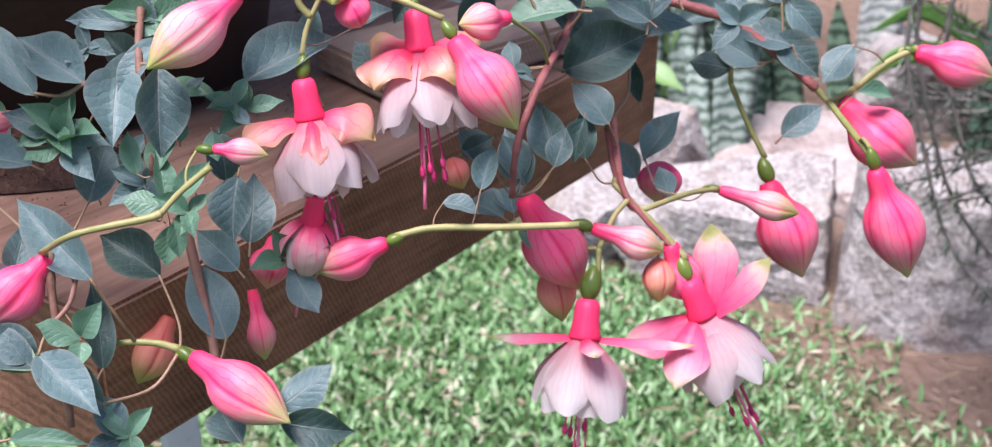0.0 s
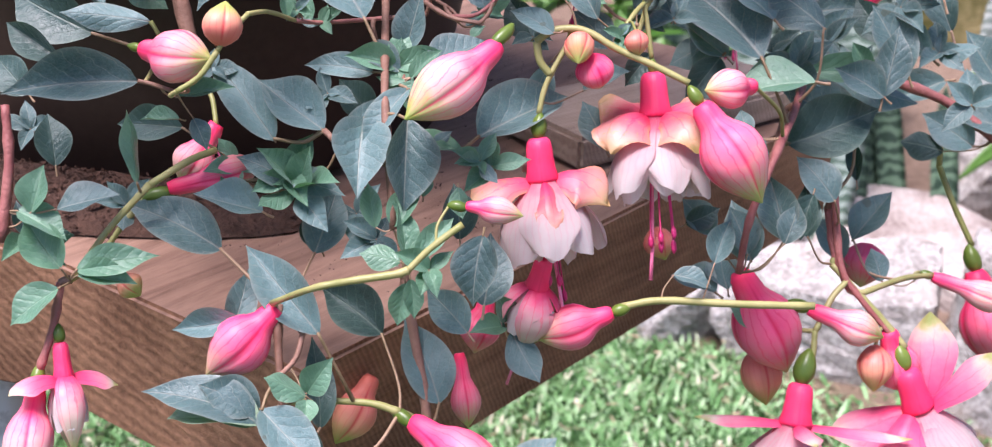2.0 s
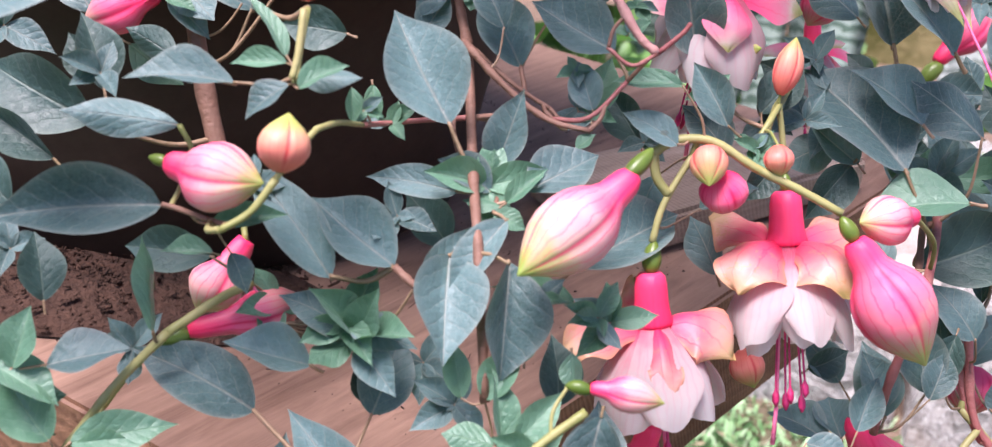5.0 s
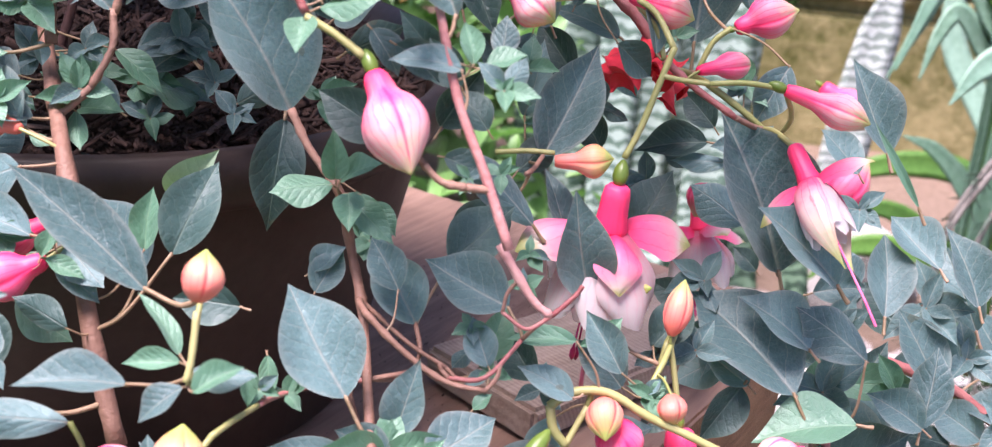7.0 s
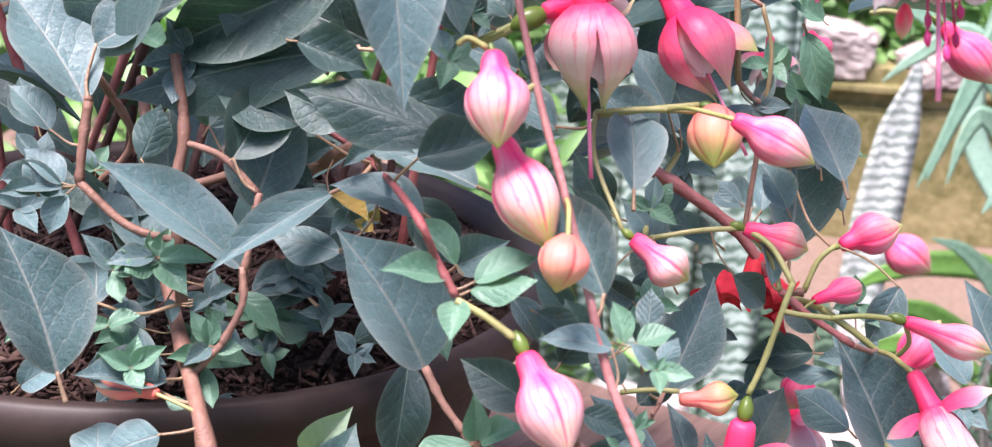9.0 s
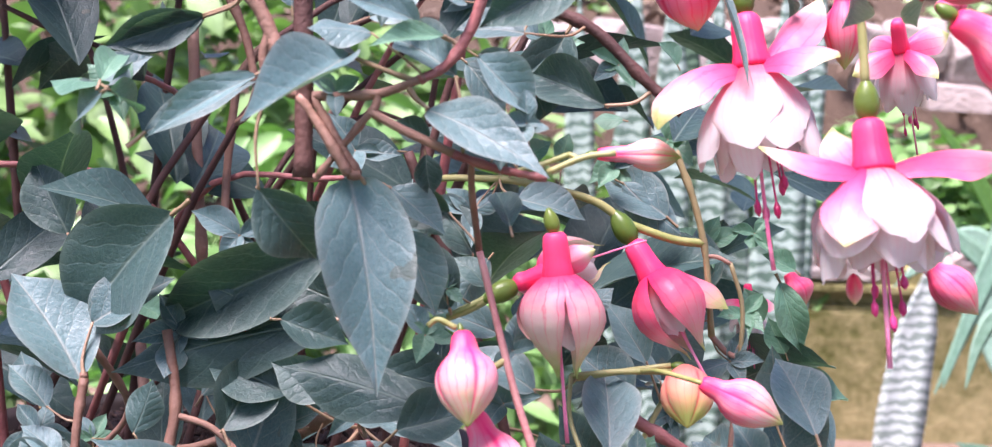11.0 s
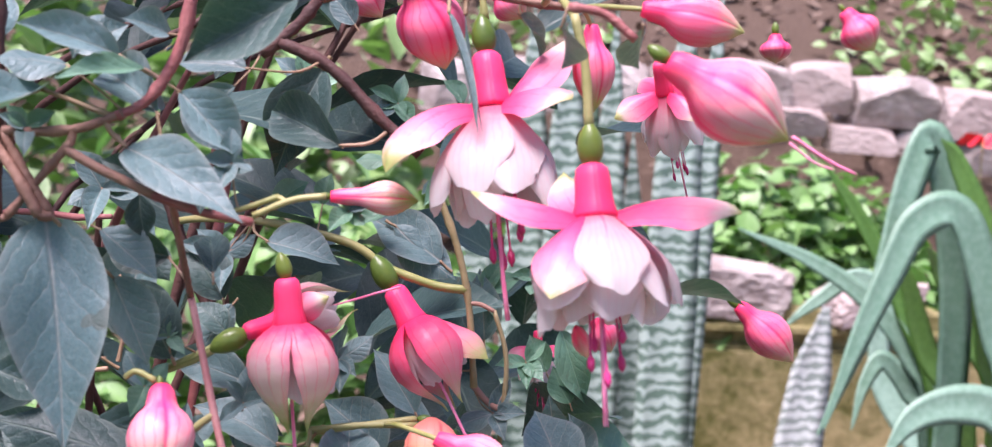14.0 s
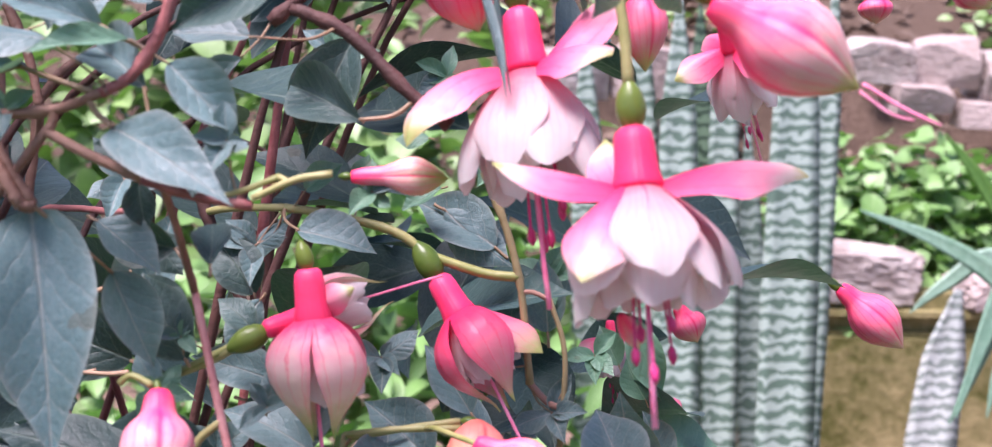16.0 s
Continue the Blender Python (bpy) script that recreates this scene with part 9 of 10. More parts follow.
shoot(fuchsia, (-0.0062, 0.6926, 1.0788), 0.0193, (-0.27, -0.87, 0.92), 6, "a")
shoot(fuchsia, (0.0868, 0.7797, 1.0678), 0.0191, (-0.36, -0.86, 0.87), 6, "a")
shoot(fuchsia, (0.0997, 0.7227, 1.0890), 0.0203, (-0.41, -0.84, 0.86), 6, "a")
shoot(fuchsia, (-0.0712, 0.6212, 1.1093), 0.0118, (-0.19, -0.88, 0.93), 6, "y")
shoot(fuchsia, (-0.1035, 0.6143, 1.1330), 0.0082, (-0.13, -0.91, 0.90), 5, "y")
shoot(fuchsia, (-0.0732, 0.7377, 1.1561), 0.0167, (-0.16, -0.95, 0.79), 6, "a")
shoot(fuchsia, (-0.1150, 0.6197, 1.1735), 0.0089, (-0.11, -0.94, 0.82), 5, "y")
shoot(fuchsia, (-0.2615, 0.7399, 1.1589), 0.0161, (0.14, -0.92, 0.86), 6, "y")
shoot(fuchsia, (-0.0375, 0.7246, 1.2023), 0.0122, (-0.25, -0.92, 0.79), 6, "y")
shoot(fuchsia, (-0.1000, 0.6341, 1.1375), 0.0093, (-0.15, -0.87, 0.96), 5, "y")
shoot(fuchsia, (-0.1292, 0.5790, 1.1863), 0.0068, (-0.11, -0.90, 0.93), 5, "y")
shoot(fuchsia, (-0.3079, 0.6773, 1.2031), 0.0162, (0.25, -0.92, 0.82), 6, "y")
shoot(fuchsia, (-0.2902, 0.6249, 1.1353), 0.0132, (0.23, -0.85, 0.97), 6, "y")
shoot(fuchsia, (-0.2132, 0.6806, 1.2541), 0.0183, (0.07, -0.97, 0.73), 6, "a")
shoot(fuchsia, (-0.1551, 0.7037, 1.2530), 0.0169, (-0.04, -0.97, 0.72), 6, "a")
shoot(fuchsia, (-0.2470, 0.7322, 1.2320), 0.0203, (0.13, -0.96, 0.75), 6, "a")
shoot(fuchsia, (-0.1030, 0.6787, 1.1959), 0.0145, (-0.14, -0.93, 0.83), 6, "y")
shoot(fuchsia, (-0.0634, 0.7323, 1.1670), 0.0163, (-0.20, -0.92, 0.85), 6, "a")
shoot(fuchsia, (0.0034, 0.7332, 1.1529), 0.0167, (-0.30, -0.89, 0.86), 6, "a")
shoot(fuchsia, (-0.0365, 0.7445, 1.1302), 0.0171, (-0.23, -0.89, 0.89), 6, "a")
shoot(fuchsia, (0.0663, 0.7473, 1.1222), 0.0175, (-0.38, -0.85, 0.88), 6, "a")
shoot(fuchsia, (-0.0092, 0.7083, 1.1882), 0.0130, (-0.30, -0.90, 0.82), 6, "y")
shoot(fuchsia, (-0.1437, 0.6360, 1.2477), 0.0107, (-0.07, -0.96, 0.76), 6, "y")
shoot(fuchsia, (-0.0699, 0.7883, 1.2221), 0.0173, (-0.17, -0.96, 0.74), 6, "a")
shoot(fuchsia, (-0.0173, 0.6888, 1.1070), 0.0186, (-0.28, -0.85, 0.95), 6, "a")
shoot(fuchsia, (-0.2916, 0.6799, 1.2065), 0.0179, (0.16, -0.92, 0.85), 7, "y")
shoot(fuchsia, (-0.2583, 0.7438, 1.1582), 0.0152, (0.09, -0.92, 0.89), 6, "y")
shoot(fuchsia, (-0.0979, 0.7174, 1.2237), 0.0143, (-0.20, -0.93, 0.80), 6, "y")
shoot(fuchsia, (-0.2425, 0.7546, 1.1481), 0.0141, (0.06, -0.92, 0.90), 6, "y")
shoot(fuchsia, (-0.0910, 0.6917, 1.1701), 0.0129, (-0.21, -0.89, 0.90), 6, "y")
shoot(fuchsia, (-0.3012, 0.6659, 1.1738), 0.0166, (0.18, -0.89, 0.91), 6, "y")
shoot(fuchsia, (-0.2847, 0.7153, 1.2775), 0.0220, (0.15, -0.97, 0.71), 6, "a")
shoot(fuchsia, (-0.3163, 0.7222, 1.2120), 0.0179, (0.19, -0.93, 0.82), 6, "a")
shoot(fuchsia, (-0.2196, 0.7183, 1.2178), 0.0154, (0.02, -0.95, 0.81), 6, "a")
shoot(fuchsia, (-0.1558, 0.6569, 1.2877), 0.0133, (-0.11, -0.97, 0.72), 6, "a")
shoot(fuchsia, (-0.2438, 0.7450, 1.1819), 0.0191, (0.06, -0.93, 0.85), 6, "a")
shoot(fuchsia, (-0.2186, 0.6150, 1.3829), 0.0106, (0.19, -0.98, 0.59), 6, "y")
shoot(fuchsia, (-0.1663, 0.6073, 1.3675), 0.0116, (0.07, -0.99, 0.63), 6, "a")
shoot(fuchsia, (-0.1878, 0.6480, 1.2953), 0.0130, (0.11, -0.96, 0.77), 6, "y")
shoot(fuchsia, (-0.1578, 0.6076, 1.3755), 0.0116, (0.05, -0.99, 0.61), 6, "a")
shoot(fuchsia, (-0.0888, 0.7112, 1.2902), 0.0138, (-0.09, -0.97, 0.74), 6, "a")
shoot(fuchsia, (-0.1222, 0.6531, 1.3561), 0.0109, (-0.03, -0.99, 0.64), 6, "y")
shoot(fuchsia, (-0.0424, 0.7691, 1.2760), 0.0154, (-0.16, -0.96, 0.74), 6, "y")
shoot(fuchsia, (-0.0612, 0.7756, 1.3059), 0.0169, (-0.13, -0.97, 0.69), 6, "y")
shoot(fuchsia, (-0.1019, 0.7917, 1.3850), 0.0169, (-0.06, -1.00, 0.56), 6, "y")
shoot(fuchsia, (-0.0789, 0.7844, 1.3525), 0.0169, (-0.10, -0.99, 0.61), 6, "y")
shoot(fuchsia, (-0.1237, 0.7146, 1.2890), 0.0150, (-0.03, -0.97, 0.75), 6, "a")
shoot(fuchsia, (-0.1694, 0.7251, 1.3271), 0.0176, (0.06, -0.98, 0.67), 6, "a")
shoot(fuchsia, (-0.2173, 0.7335, 1.3502), 0.0201, (0.15, -0.98, 0.63), 6, "a")
shoot(fuchsia, (-0.2640, 0.7328, 1.3139), 0.0201, (0.23, -0.96, 0.69), 6, "a")
shoot(fuchsia, (-0.1830, 0.7155, 1.2547), 0.0176, (0.08, -0.95, 0.80), 6, "a")
shoot(fuchsia, (-0.1408, 0.7324, 1.3951), 0.0150, (0.01, -1.00, 0.55), 6, "y")
shoot(fuchsia, (-0.2038, 0.6179, 1.4121), 0.0116, (0.16, -0.99, 0.52), 6, "a")
shoot(fuchsia, (-0.2581, 0.7255, 1.2694), 0.0201, (0.21, -0.94, 0.77), 6, "d")
shoot(fuchsia, (-0.0635, 0.7057, 1.2713), 0.0150, (-0.14, -0.95, 0.78), 6, "a")
shoot(fuchsia, (-0.0390, 0.7742, 1.3122), 0.0140, (-0.17, -0.97, 0.68), 6, "y")
leaf(fuchsia, (-0.2991, 0.7181, 1.1895), (-0.3176, 0.7331, 1.2264), 0.0241, (0.41, -0.75, 0.51), "a")
shoot(fuchsia, (-0.2935, 0.6815, 1.2076), 0.0129, (0.20, -0.92, 0.83), 6, "y")
leaf(fuchsia, (-0.3069, 0.6377, 1.1417), (-0.3129, 0.6631, 1.1513), 0.0224, (-0.08, -0.37, 0.92), "a")
leaf(fuchsia, (-0.2302, 0.7140, 1.2251), (-0.2123, 0.7093, 1.2166), 0.0099, (0.28, -0.46, 0.84), "o")
leaf(fuchsia, (-0.2156, 0.7278, 1.2079), (-0.2236, 0.7298, 1.2115), 0.0076, (0.12, -0.72, 0.68), "o")
leaf(fuchsia, (-0.2371, 0.7298, 1.1733), (-0.2596, 0.7632, 1.1714), 0.0258, (-0.34, -0.18, 0.92), "a")
leaf(fuchsia, (-0.2561, 0.7263, 1.1637), (-0.2361, 0.7521, 1.1515), 0.0138, (0.66, -0.16, 0.74), "y")
leaf(fuchsia, (-0.1635, 0.6146, 1.2232), (-0.1524, 0.6090, 1.2103), 0.0105, (0.34, -0.72, 0.61), "a")
leaf(fuchsia, (-0.3160, 0.7448, 1.2002), (-0.3488, 0.7559, 1.2225), 0.0150, (0.09, -0.83, 0.55), "d")
stem(fuchsia, ((-0.2820, 0.6747, 1.1919), (-0.2842, 0.6813, 1.2095), (-0.2865, 0.6894, 1.2314), (-0.2842, 0.6973, 1.2538), (-0.2891, 0.7072, 1.2800)), 0.0024, 0.0021, M_STEM)
stem(fuchsia, ((-0.2548, 0.6870, 1.2328), (-0.2565, 0.6827, 1.2204), (-0.2592, 0.6773, 1.2047)), 0.0014, 0.0014, M_STEM)
stem(fuchsia, ((-0.3265, 0.7352, 1.2676), (-0.3137, 0.7501, 1.2342), (-0.3312, 0.7557, 1.2099)), 0.0018, 0.0013, M_STEM)
stem(fuchsia, ((-0.2464, 0.7623, 1.2158), (-0.2239, 0.7240, 1.2409), (-0.2063, 0.7139, 1.2496)), 0.0028, 0.0026, M_STEM)
stem(fuchsia, ((-0.2623, 0.7500, 1.2690), (-0.2658, 0.7568, 1.2436), (-0.2724, 0.7665, 1.2159)), 0.0021, 0.0021, M_STEM)
leaf(fuchsia, (-0.1812, 0.5385, 1.0131), (-0.1733, 0.5524, 1.0403), 0.0168, (0.08, -0.90, 0.44), "a")
leaf(fuchsia, (-0.1400, 0.5286, 1.0814), (-0.1379, 0.5111, 1.0472), 0.0196, (0.42, -0.79, 0.43), "a")
leaf(fuchsia, (-0.1418, 0.5459, 1.0878), (-0.1587, 0.5253, 1.0694), 0.0117, (-0.14, -0.60, 0.79), "a")
shoot(fuchsia, (-0.1103, 0.5286, 1.0643), 0.0156, (0.19, -0.91, 0.87), 7, "y")
leaf(fuchsia, (-0.1373, 0.5037, 1.0287), (-0.1410, 0.5150, 1.0507), 0.0085, (0.52, -0.72, 0.46), "y")
leaf(fuchsia, (-0.1394, 0.5045, 1.0283), (-0.1566, 0.5057, 1.0307), 0.0103, (0.05, -0.68, 0.73), "y")
leaf(fuchsia, (-0.1335, 0.5029, 1.0306), (-0.1194, 0.5111, 1.0466), 0.0090, (-0.06, -0.86, 0.50), "y")
leaf(fuchsia, (-0.1361, 0.5091, 1.0185), (-0.1334, 0.5017, 1.0041), 0.0074, (0.19, -0.86, 0.48), "y")
leaf(fuchsia, (-0.1059, 0.5153, 1.0046), (-0.1040, 0.5295, 1.0323), 0.0175, (0.18, -0.88, 0.44), "a")
leaf(fuchsia, (-0.1678, 0.4790, 0.9450), (-0.1997, 0.4811, 0.9710), 0.0148, (0.38, -0.76, 0.53), "a")
leaf(fuchsia, (-0.1946, 0.4842, 0.9668), (-0.2178, 0.4799, 0.9803), 0.0198, (0.46, -0.68, 0.58), "a")
leaf(fuchsia, (-0.1625, 0.4773, 0.9295), (-0.1735, 0.4861, 0.9467), 0.0126, (0.38, -0.70, 0.60), "a")
shoot(fuchsia, (-0.1588, 0.4788, 0.9291), 0.0193, (0.26, -0.78, 1.07), 6, "y")
leaf(fuchsia, (0.0364, 0.6617, 1.0292), (0.0828, 0.6719, 1.0490), 0.0280, (-0.22, -0.55, 0.80), "d")
leaf(fuchsia, (-0.1179, 0.5181, 1.0568), (-0.1153, 0.5122, 1.0453), 0.0090, (0.45, -0.75, 0.49), "y")
leaf(fuchsia, (-0.0238, 0.5665, 0.9993), (-0.0059, 0.5651, 0.9966), 0.0158, (0.11, -0.33, 0.94), "a")
leaf(fuchsia, (-0.0059, 0.5677, 1.0053), (0.0006, 0.5772, 1.0238), 0.0110, (-0.18, -0.85, 0.50), "a")
leaf(fuchsia, (-0.2131, 0.5177, 0.9858), (-0.2075, 0.5292, 1.0083), 0.0118, (0.31, -0.87, 0.37), "a")
stem(fuchsia, ((-0.1616, 0.5333, 1.0667), (-0.1527, 0.5278, 1.0632), (-0.1443, 0.5244, 1.0588)), 0.0013, 0.0011, M_STEM)
stem(fuchsia, ((-0.1798, 0.5031, 0.9941), (-0.1816, 0.4957, 0.9858), (-0.1879, 0.4907, 0.9793)), 0.0012, 0.0011, M_STEM)
stem(fuchsia, ((0.0009, 0.5703, 1.3935), (0.0110, 0.5683, 1.3875), (0.0193, 0.5669, 1.3838)), 0.0005, 0.0004, M_PISTIL)
stem(fuchsia, ((0.0001, 0.5701, 1.3917), (0.0074, 0.5685, 1.3865), (0.0129, 0.5677, 1.3849)), 0.0004, 0.0003, M_PISTIL)
stem(fuchsia, ((-0.2242, 0.5467, 1.0555), (-0.2173, 0.5428, 1.0478), (-0.2139, 0.5411, 1.0444)), 0.0004, 0.0004, M_PISTIL)
leaf(fuchsia, (-0.0285, 0.7553, 1.1456), (-0.0132, 0.7501, 1.1367), 0.0154, (0.02, -0.84, 0.54), "d")
leaf(fuchsia, (0.0502, 0.7161, 1.1503), (0.0335, 0.7251, 1.1674), 0.0168, (0.22, -0.76, 0.61), "a")
leaf(fuchsia, (0.1127, 0.7089, 1.0646), (0.0806, 0.7195, 1.0824), 0.0159, (0.02, -0.85, 0.53), "a")
leaf(fuchsia, (0.0800, 0.6629, 1.0558), (0.0857, 0.6766, 1.0888), 0.0162, (-0.39, -0.83, 0.41), "a")
leaf(fuchsia, (-0.0517, 0.8027, 1.1693), (-0.0351, 0.7947, 1.1543), 0.0205, (0.31, -0.66, 0.69), "d")
leaf(fuchsia, (-0.1317, 0.6206, 1.2037), (-0.1438, 0.6280, 1.2183), 0.0121, (0.03, -0.88, 0.47), "d")
leaf(fuchsia, (-0.1206, 0.6261, 1.1872), (-0.1329, 0.6329, 1.2001), 0.0136, (0.28, -0.72, 0.64), "d")
leaf(fuchsia, (-0.0656, 0.8026, 1.1585), (-0.0861, 0.8144, 1.1816), 0.0196, (-0.15, -0.93, 0.34), "d")
leaf(fuchsia, (-0.0027, 0.7688, 1.1498), (-0.0188, 0.7766, 1.1644), 0.0173, (0.08, -0.84, 0.54), "d")
leaf(fuchsia, (-0.0599, 0.7399, 1.1449), (-0.0727, 0.7483, 1.1616), 0.0187, (0.09, -0.86, 0.50), "d")
leaf(fuchsia, (-0.1032, 0.6773, 1.1541), (-0.0895, 0.6827, 1.1695), 0.0169, (-0.35, -0.74, 0.57), "d")
leaf(fuchsia, (-0.1356, 0.6195, 1.1786), (-0.1198, 0.6162, 1.1743), 0.0182, (0.15, -0.44, 0.89), "d")
leaf(fuchsia, (-0.2848, 0.6579, 1.1678), (-0.3148, 0.6424, 1.1771), 0.0155, (0.45, -0.40, 0.80), "a")
leaf(fuchsia, (-0.2566, 0.7393, 1.1654), (-0.2351, 0.7433, 1.1829), 0.0153, (-0.29, -0.79, 0.54), "a")
leaf(fuchsia, (-0.2547, 0.7507, 1.1508), (-0.2318, 0.7488, 1.1511), 0.0104, (-0.05, -0.55, 0.83), "a")
leaf(fuchsia, (-0.3344, 0.6997, 1.2501), (-0.3506, 0.7065, 1.2660), 0.0142, (0.45, -0.55, 0.70), "a")
leaf(fuchsia, (-0.3191, 0.7091, 1.2818), (-0.2889, 0.7133, 1.3020), 0.0213, (-0.32, -0.72, 0.62), "a")
leaf(fuchsia, (-0.2789, 0.7257, 1.2473), (-0.2634, 0.7313, 1.2681), 0.0110, (-0.28, -0.85, 0.44), "a")
leaf(fuchsia, (-0.2115, 0.7079, 1.2122), (-0.2193, 0.7100, 1.2165), 0.0072, (0.13, -0.78, 0.62), "o")
leaf(fuchsia, (-0.2091, 0.7185, 1.2127), (-0.2184, 0.7211, 1.2182), 0.0089, (0.23, -0.66, 0.71), "o")
leaf(fuchsia, (-0.2969, 0.7106, 1.1980), (-0.3162, 0.7200, 1.2208), 0.0182, (0.30, -0.77, 0.57), "a")
shoot(fuchsia, (-0.3196, 0.6663, 1.1832), 0.0141, (0.21, -0.89, 0.89), 6, "y")
shoot(fuchsia, (-0.3382, 0.6927, 1.2283), 0.0144, (0.24, -0.92, 0.80), 6, "a")
shoot(fuchsia, (-0.2759, 0.7036, 1.1826), 0.0127, (0.13, -0.92, 0.88), 6, "a")
shoot(fuchsia, (-0.2813, 0.6890, 1.1695), 0.0114, (0.14, -0.90, 0.91), 6, "y")
shoot(fuchsia, (-0.2171, 0.7016, 1.1608), 0.0119, (0.02, -0.91, 0.91), 6, "a")
leaf(fuchsia, (-0.2634, 0.7046, 1.1577), (-0.2844, 0.7093, 1.1660), 0.0139, (0.18, -0.59, 0.79), "a")
leaf(fuchsia, (-0.2175, 0.7125, 1.1616), (-0.2023, 0.7149, 1.1726), 0.0137, (-0.23, -0.84, 0.49), "d")
leaf(fuchsia, (-0.2989, 0.6918, 1.1730), (-0.3167, 0.6961, 1.1813), 0.0135, (0.29, -0.43, 0.85), "a")
leaf(fuchsia, (-0.2666, 0.6615, 1.4051), (-0.2989, 0.6618, 1.3934), 0.0106, (-0.12, -0.95, 0.29), "d")
leaf(fuchsia, (-0.3004, 0.6397, 1.3820), (-0.2819, 0.6402, 1.3928), 0.0096, (-0.17, -0.93, 0.33), "a")
shoot(fuchsia, (-0.2921, 0.6387, 1.3792), 0.0125, (0.26, -0.96, 0.59), 6, "y")
leaf(fuchsia, (-0.2810, 0.6258, 1.3673), (-0.2452, 0.6266, 1.3874), 0.0095, (-0.22, -0.88, 0.42), "a")
leaf(fuchsia, (-0.2400, 0.6600, 1.2972), (-0.2151, 0.6571, 1.2901), 0.0156, (0.18, -0.49, 0.85), "d")
leaf(fuchsia, (-0.2006, 0.6355, 1.3499), (-0.1813, 0.6318, 1.3358), 0.0148, (0.41, -0.58, 0.71), "a")
leaf(fuchsia, (-0.1961, 0.6328, 1.3353), (-0.1825, 0.6274, 1.3085), 0.0145, (0.42, -0.82, 0.38), "a")
leaf(fuchsia, (-0.1632, 0.6962, 1.3140), (-0.1750, 0.6937, 1.2944), 0.0112, (-0.11, -0.98, 0.19), "a")
leaf(fuchsia, (-0.1509, 0.7212, 1.3478), (-0.1385, 0.7220, 1.3582), 0.0098, (-0.30, -0.86, 0.42), "y")
leaf(fuchsia, (-0.1698, 0.7007, 1.2774), (-0.1435, 0.6966, 1.2634), 0.0141, (0.15, -0.84, 0.53), "d")
leaf(fuchsia, (-0.1760, 0.6430, 1.3923), (-0.1608, 0.6392, 1.3759), 0.0122, (0.19, -0.90, 0.38), "a")
leaf(fuchsia, (-0.1610, 0.6528, 1.3964), (-0.1716, 0.6513, 1.3832), 0.0122, (-0.43, -0.79, 0.43), "a")
leaf(fuchsia, (-0.2086, 0.6273, 1.4066), (-0.1915, 0.6275, 1.4151), 0.0115, (-0.12, -0.96, 0.27), "a")
leaf(fuchsia, (-0.1879, 0.6296, 1.3679), (-0.2005, 0.6313, 1.3726), 0.0082, (0.09, -0.84, 0.53), "d")
stem(fuchsia, ((-0.3034, 0.8587, 1.3976), (-0.3002, 0.8490, 1.3398), (-0.2959, 0.8382, 1.2759)), 0.0028, 0.0025, M_STEM)
stem(fuchsia, ((-0.2780, 0.8325, 1.3723), (-0.2822, 0.8255, 1.3279), (-0.2831, 0.8177, 1.2806)), 0.0021, 0.0018, M_STEM)
stem(fuchsia, ((-0.2833, 0.8004, 1.4220), (-0.2702, 0.7950, 1.3947), (-0.2641, 0.7905, 1.3700)), 0.0022, 0.0017, M_STEM)
leaf(fuchsia, (-0.2331, 0.6414, 1.3376), (-0.2414, 0.6438, 1.3471), 0.0082, (0.47, -0.67, 0.58), "d")
shoot(fuchsia, (-0.1805, 0.6497, 1.3120), 0.0096, (0.09, -0.97, 0.74), 6, "y")
leaf(fuchsia, (-0.1930, 0.6658, 1.3427), (-0.1820, 0.6624, 1.3285), 0.0119, (0.21, -0.90, 0.38), "d")
leaf(fuchsia, (-0.1968, 0.6641, 1.3277), (-0.1814, 0.6596, 1.3095), 0.0152, (0.52, -0.61, 0.59), "d")
shoot(fuchsia, (0.0647, 0.7435, 1.0589), 0.0211, (-0.34, -0.83, 0.93), 6, "a")
shoot(fuchsia, (0.0956, 0.7181, 1.0876), 0.0230, (-0.40, -0.82, 0.90), 6, "a")
shoot(fuchsia, (0.1178, 0.7123, 1.0659), 0.0231, (-0.43, -0.80, 0.93), 6, "a")
shoot(fuchsia, (0.0305, 0.7110, 1.0616), 0.0183, (-0.31, -0.83, 0.96), 6, "a")
leaf(fuchsia, (0.0988, 0.6945, 1.0589), (0.0797, 0.7092, 1.0912), 0.0198, (0.11, -0.88, 0.46), "a")
leaf(fuchsia, (0.1134, 0.7045, 1.0957), (0.0985, 0.7188, 1.1283), 0.0188, (0.11, -0.89, 0.44), "a")
leaf(fuchsia, (0.0724, 0.7126, 1.0466), (0.0477, 0.7238, 1.0686), 0.0213, (0.22, -0.75, 0.63), "a")
leaf(fuchsia, (0.0975, 0.7411, 1.0622), (0.0780, 0.7512, 1.0828), 0.0169, (-0.15, -0.94, 0.32), "d")
leaf(fuchsia, (0.0015, 0.6617, 1.0731), (-0.0204, 0.6698, 1.0880), 0.0181, (0.16, -0.75, 0.64), "a")
leaf(fuchsia, (-0.0570, 0.6355, 1.0827), (-0.0753, 0.6439, 1.0992), 0.0152, (0.10, -0.84, 0.54), "a")
leaf(fuchsia, (-0.0918, 0.6349, 1.0839), (-0.1077, 0.6440, 1.1028), 0.0134, (0.01, -0.90, 0.44), "d")
leaf(fuchsia, (-0.0211, 0.6955, 1.0922), (-0.0379, 0.7005, 1.1007), 0.0137, (0.16, -0.67, 0.72), "d")
shoot(fuchsia, (-0.0397, 0.6536, 1.0902), 0.0151, (-0.23, -0.85, 0.97), 6, "a")
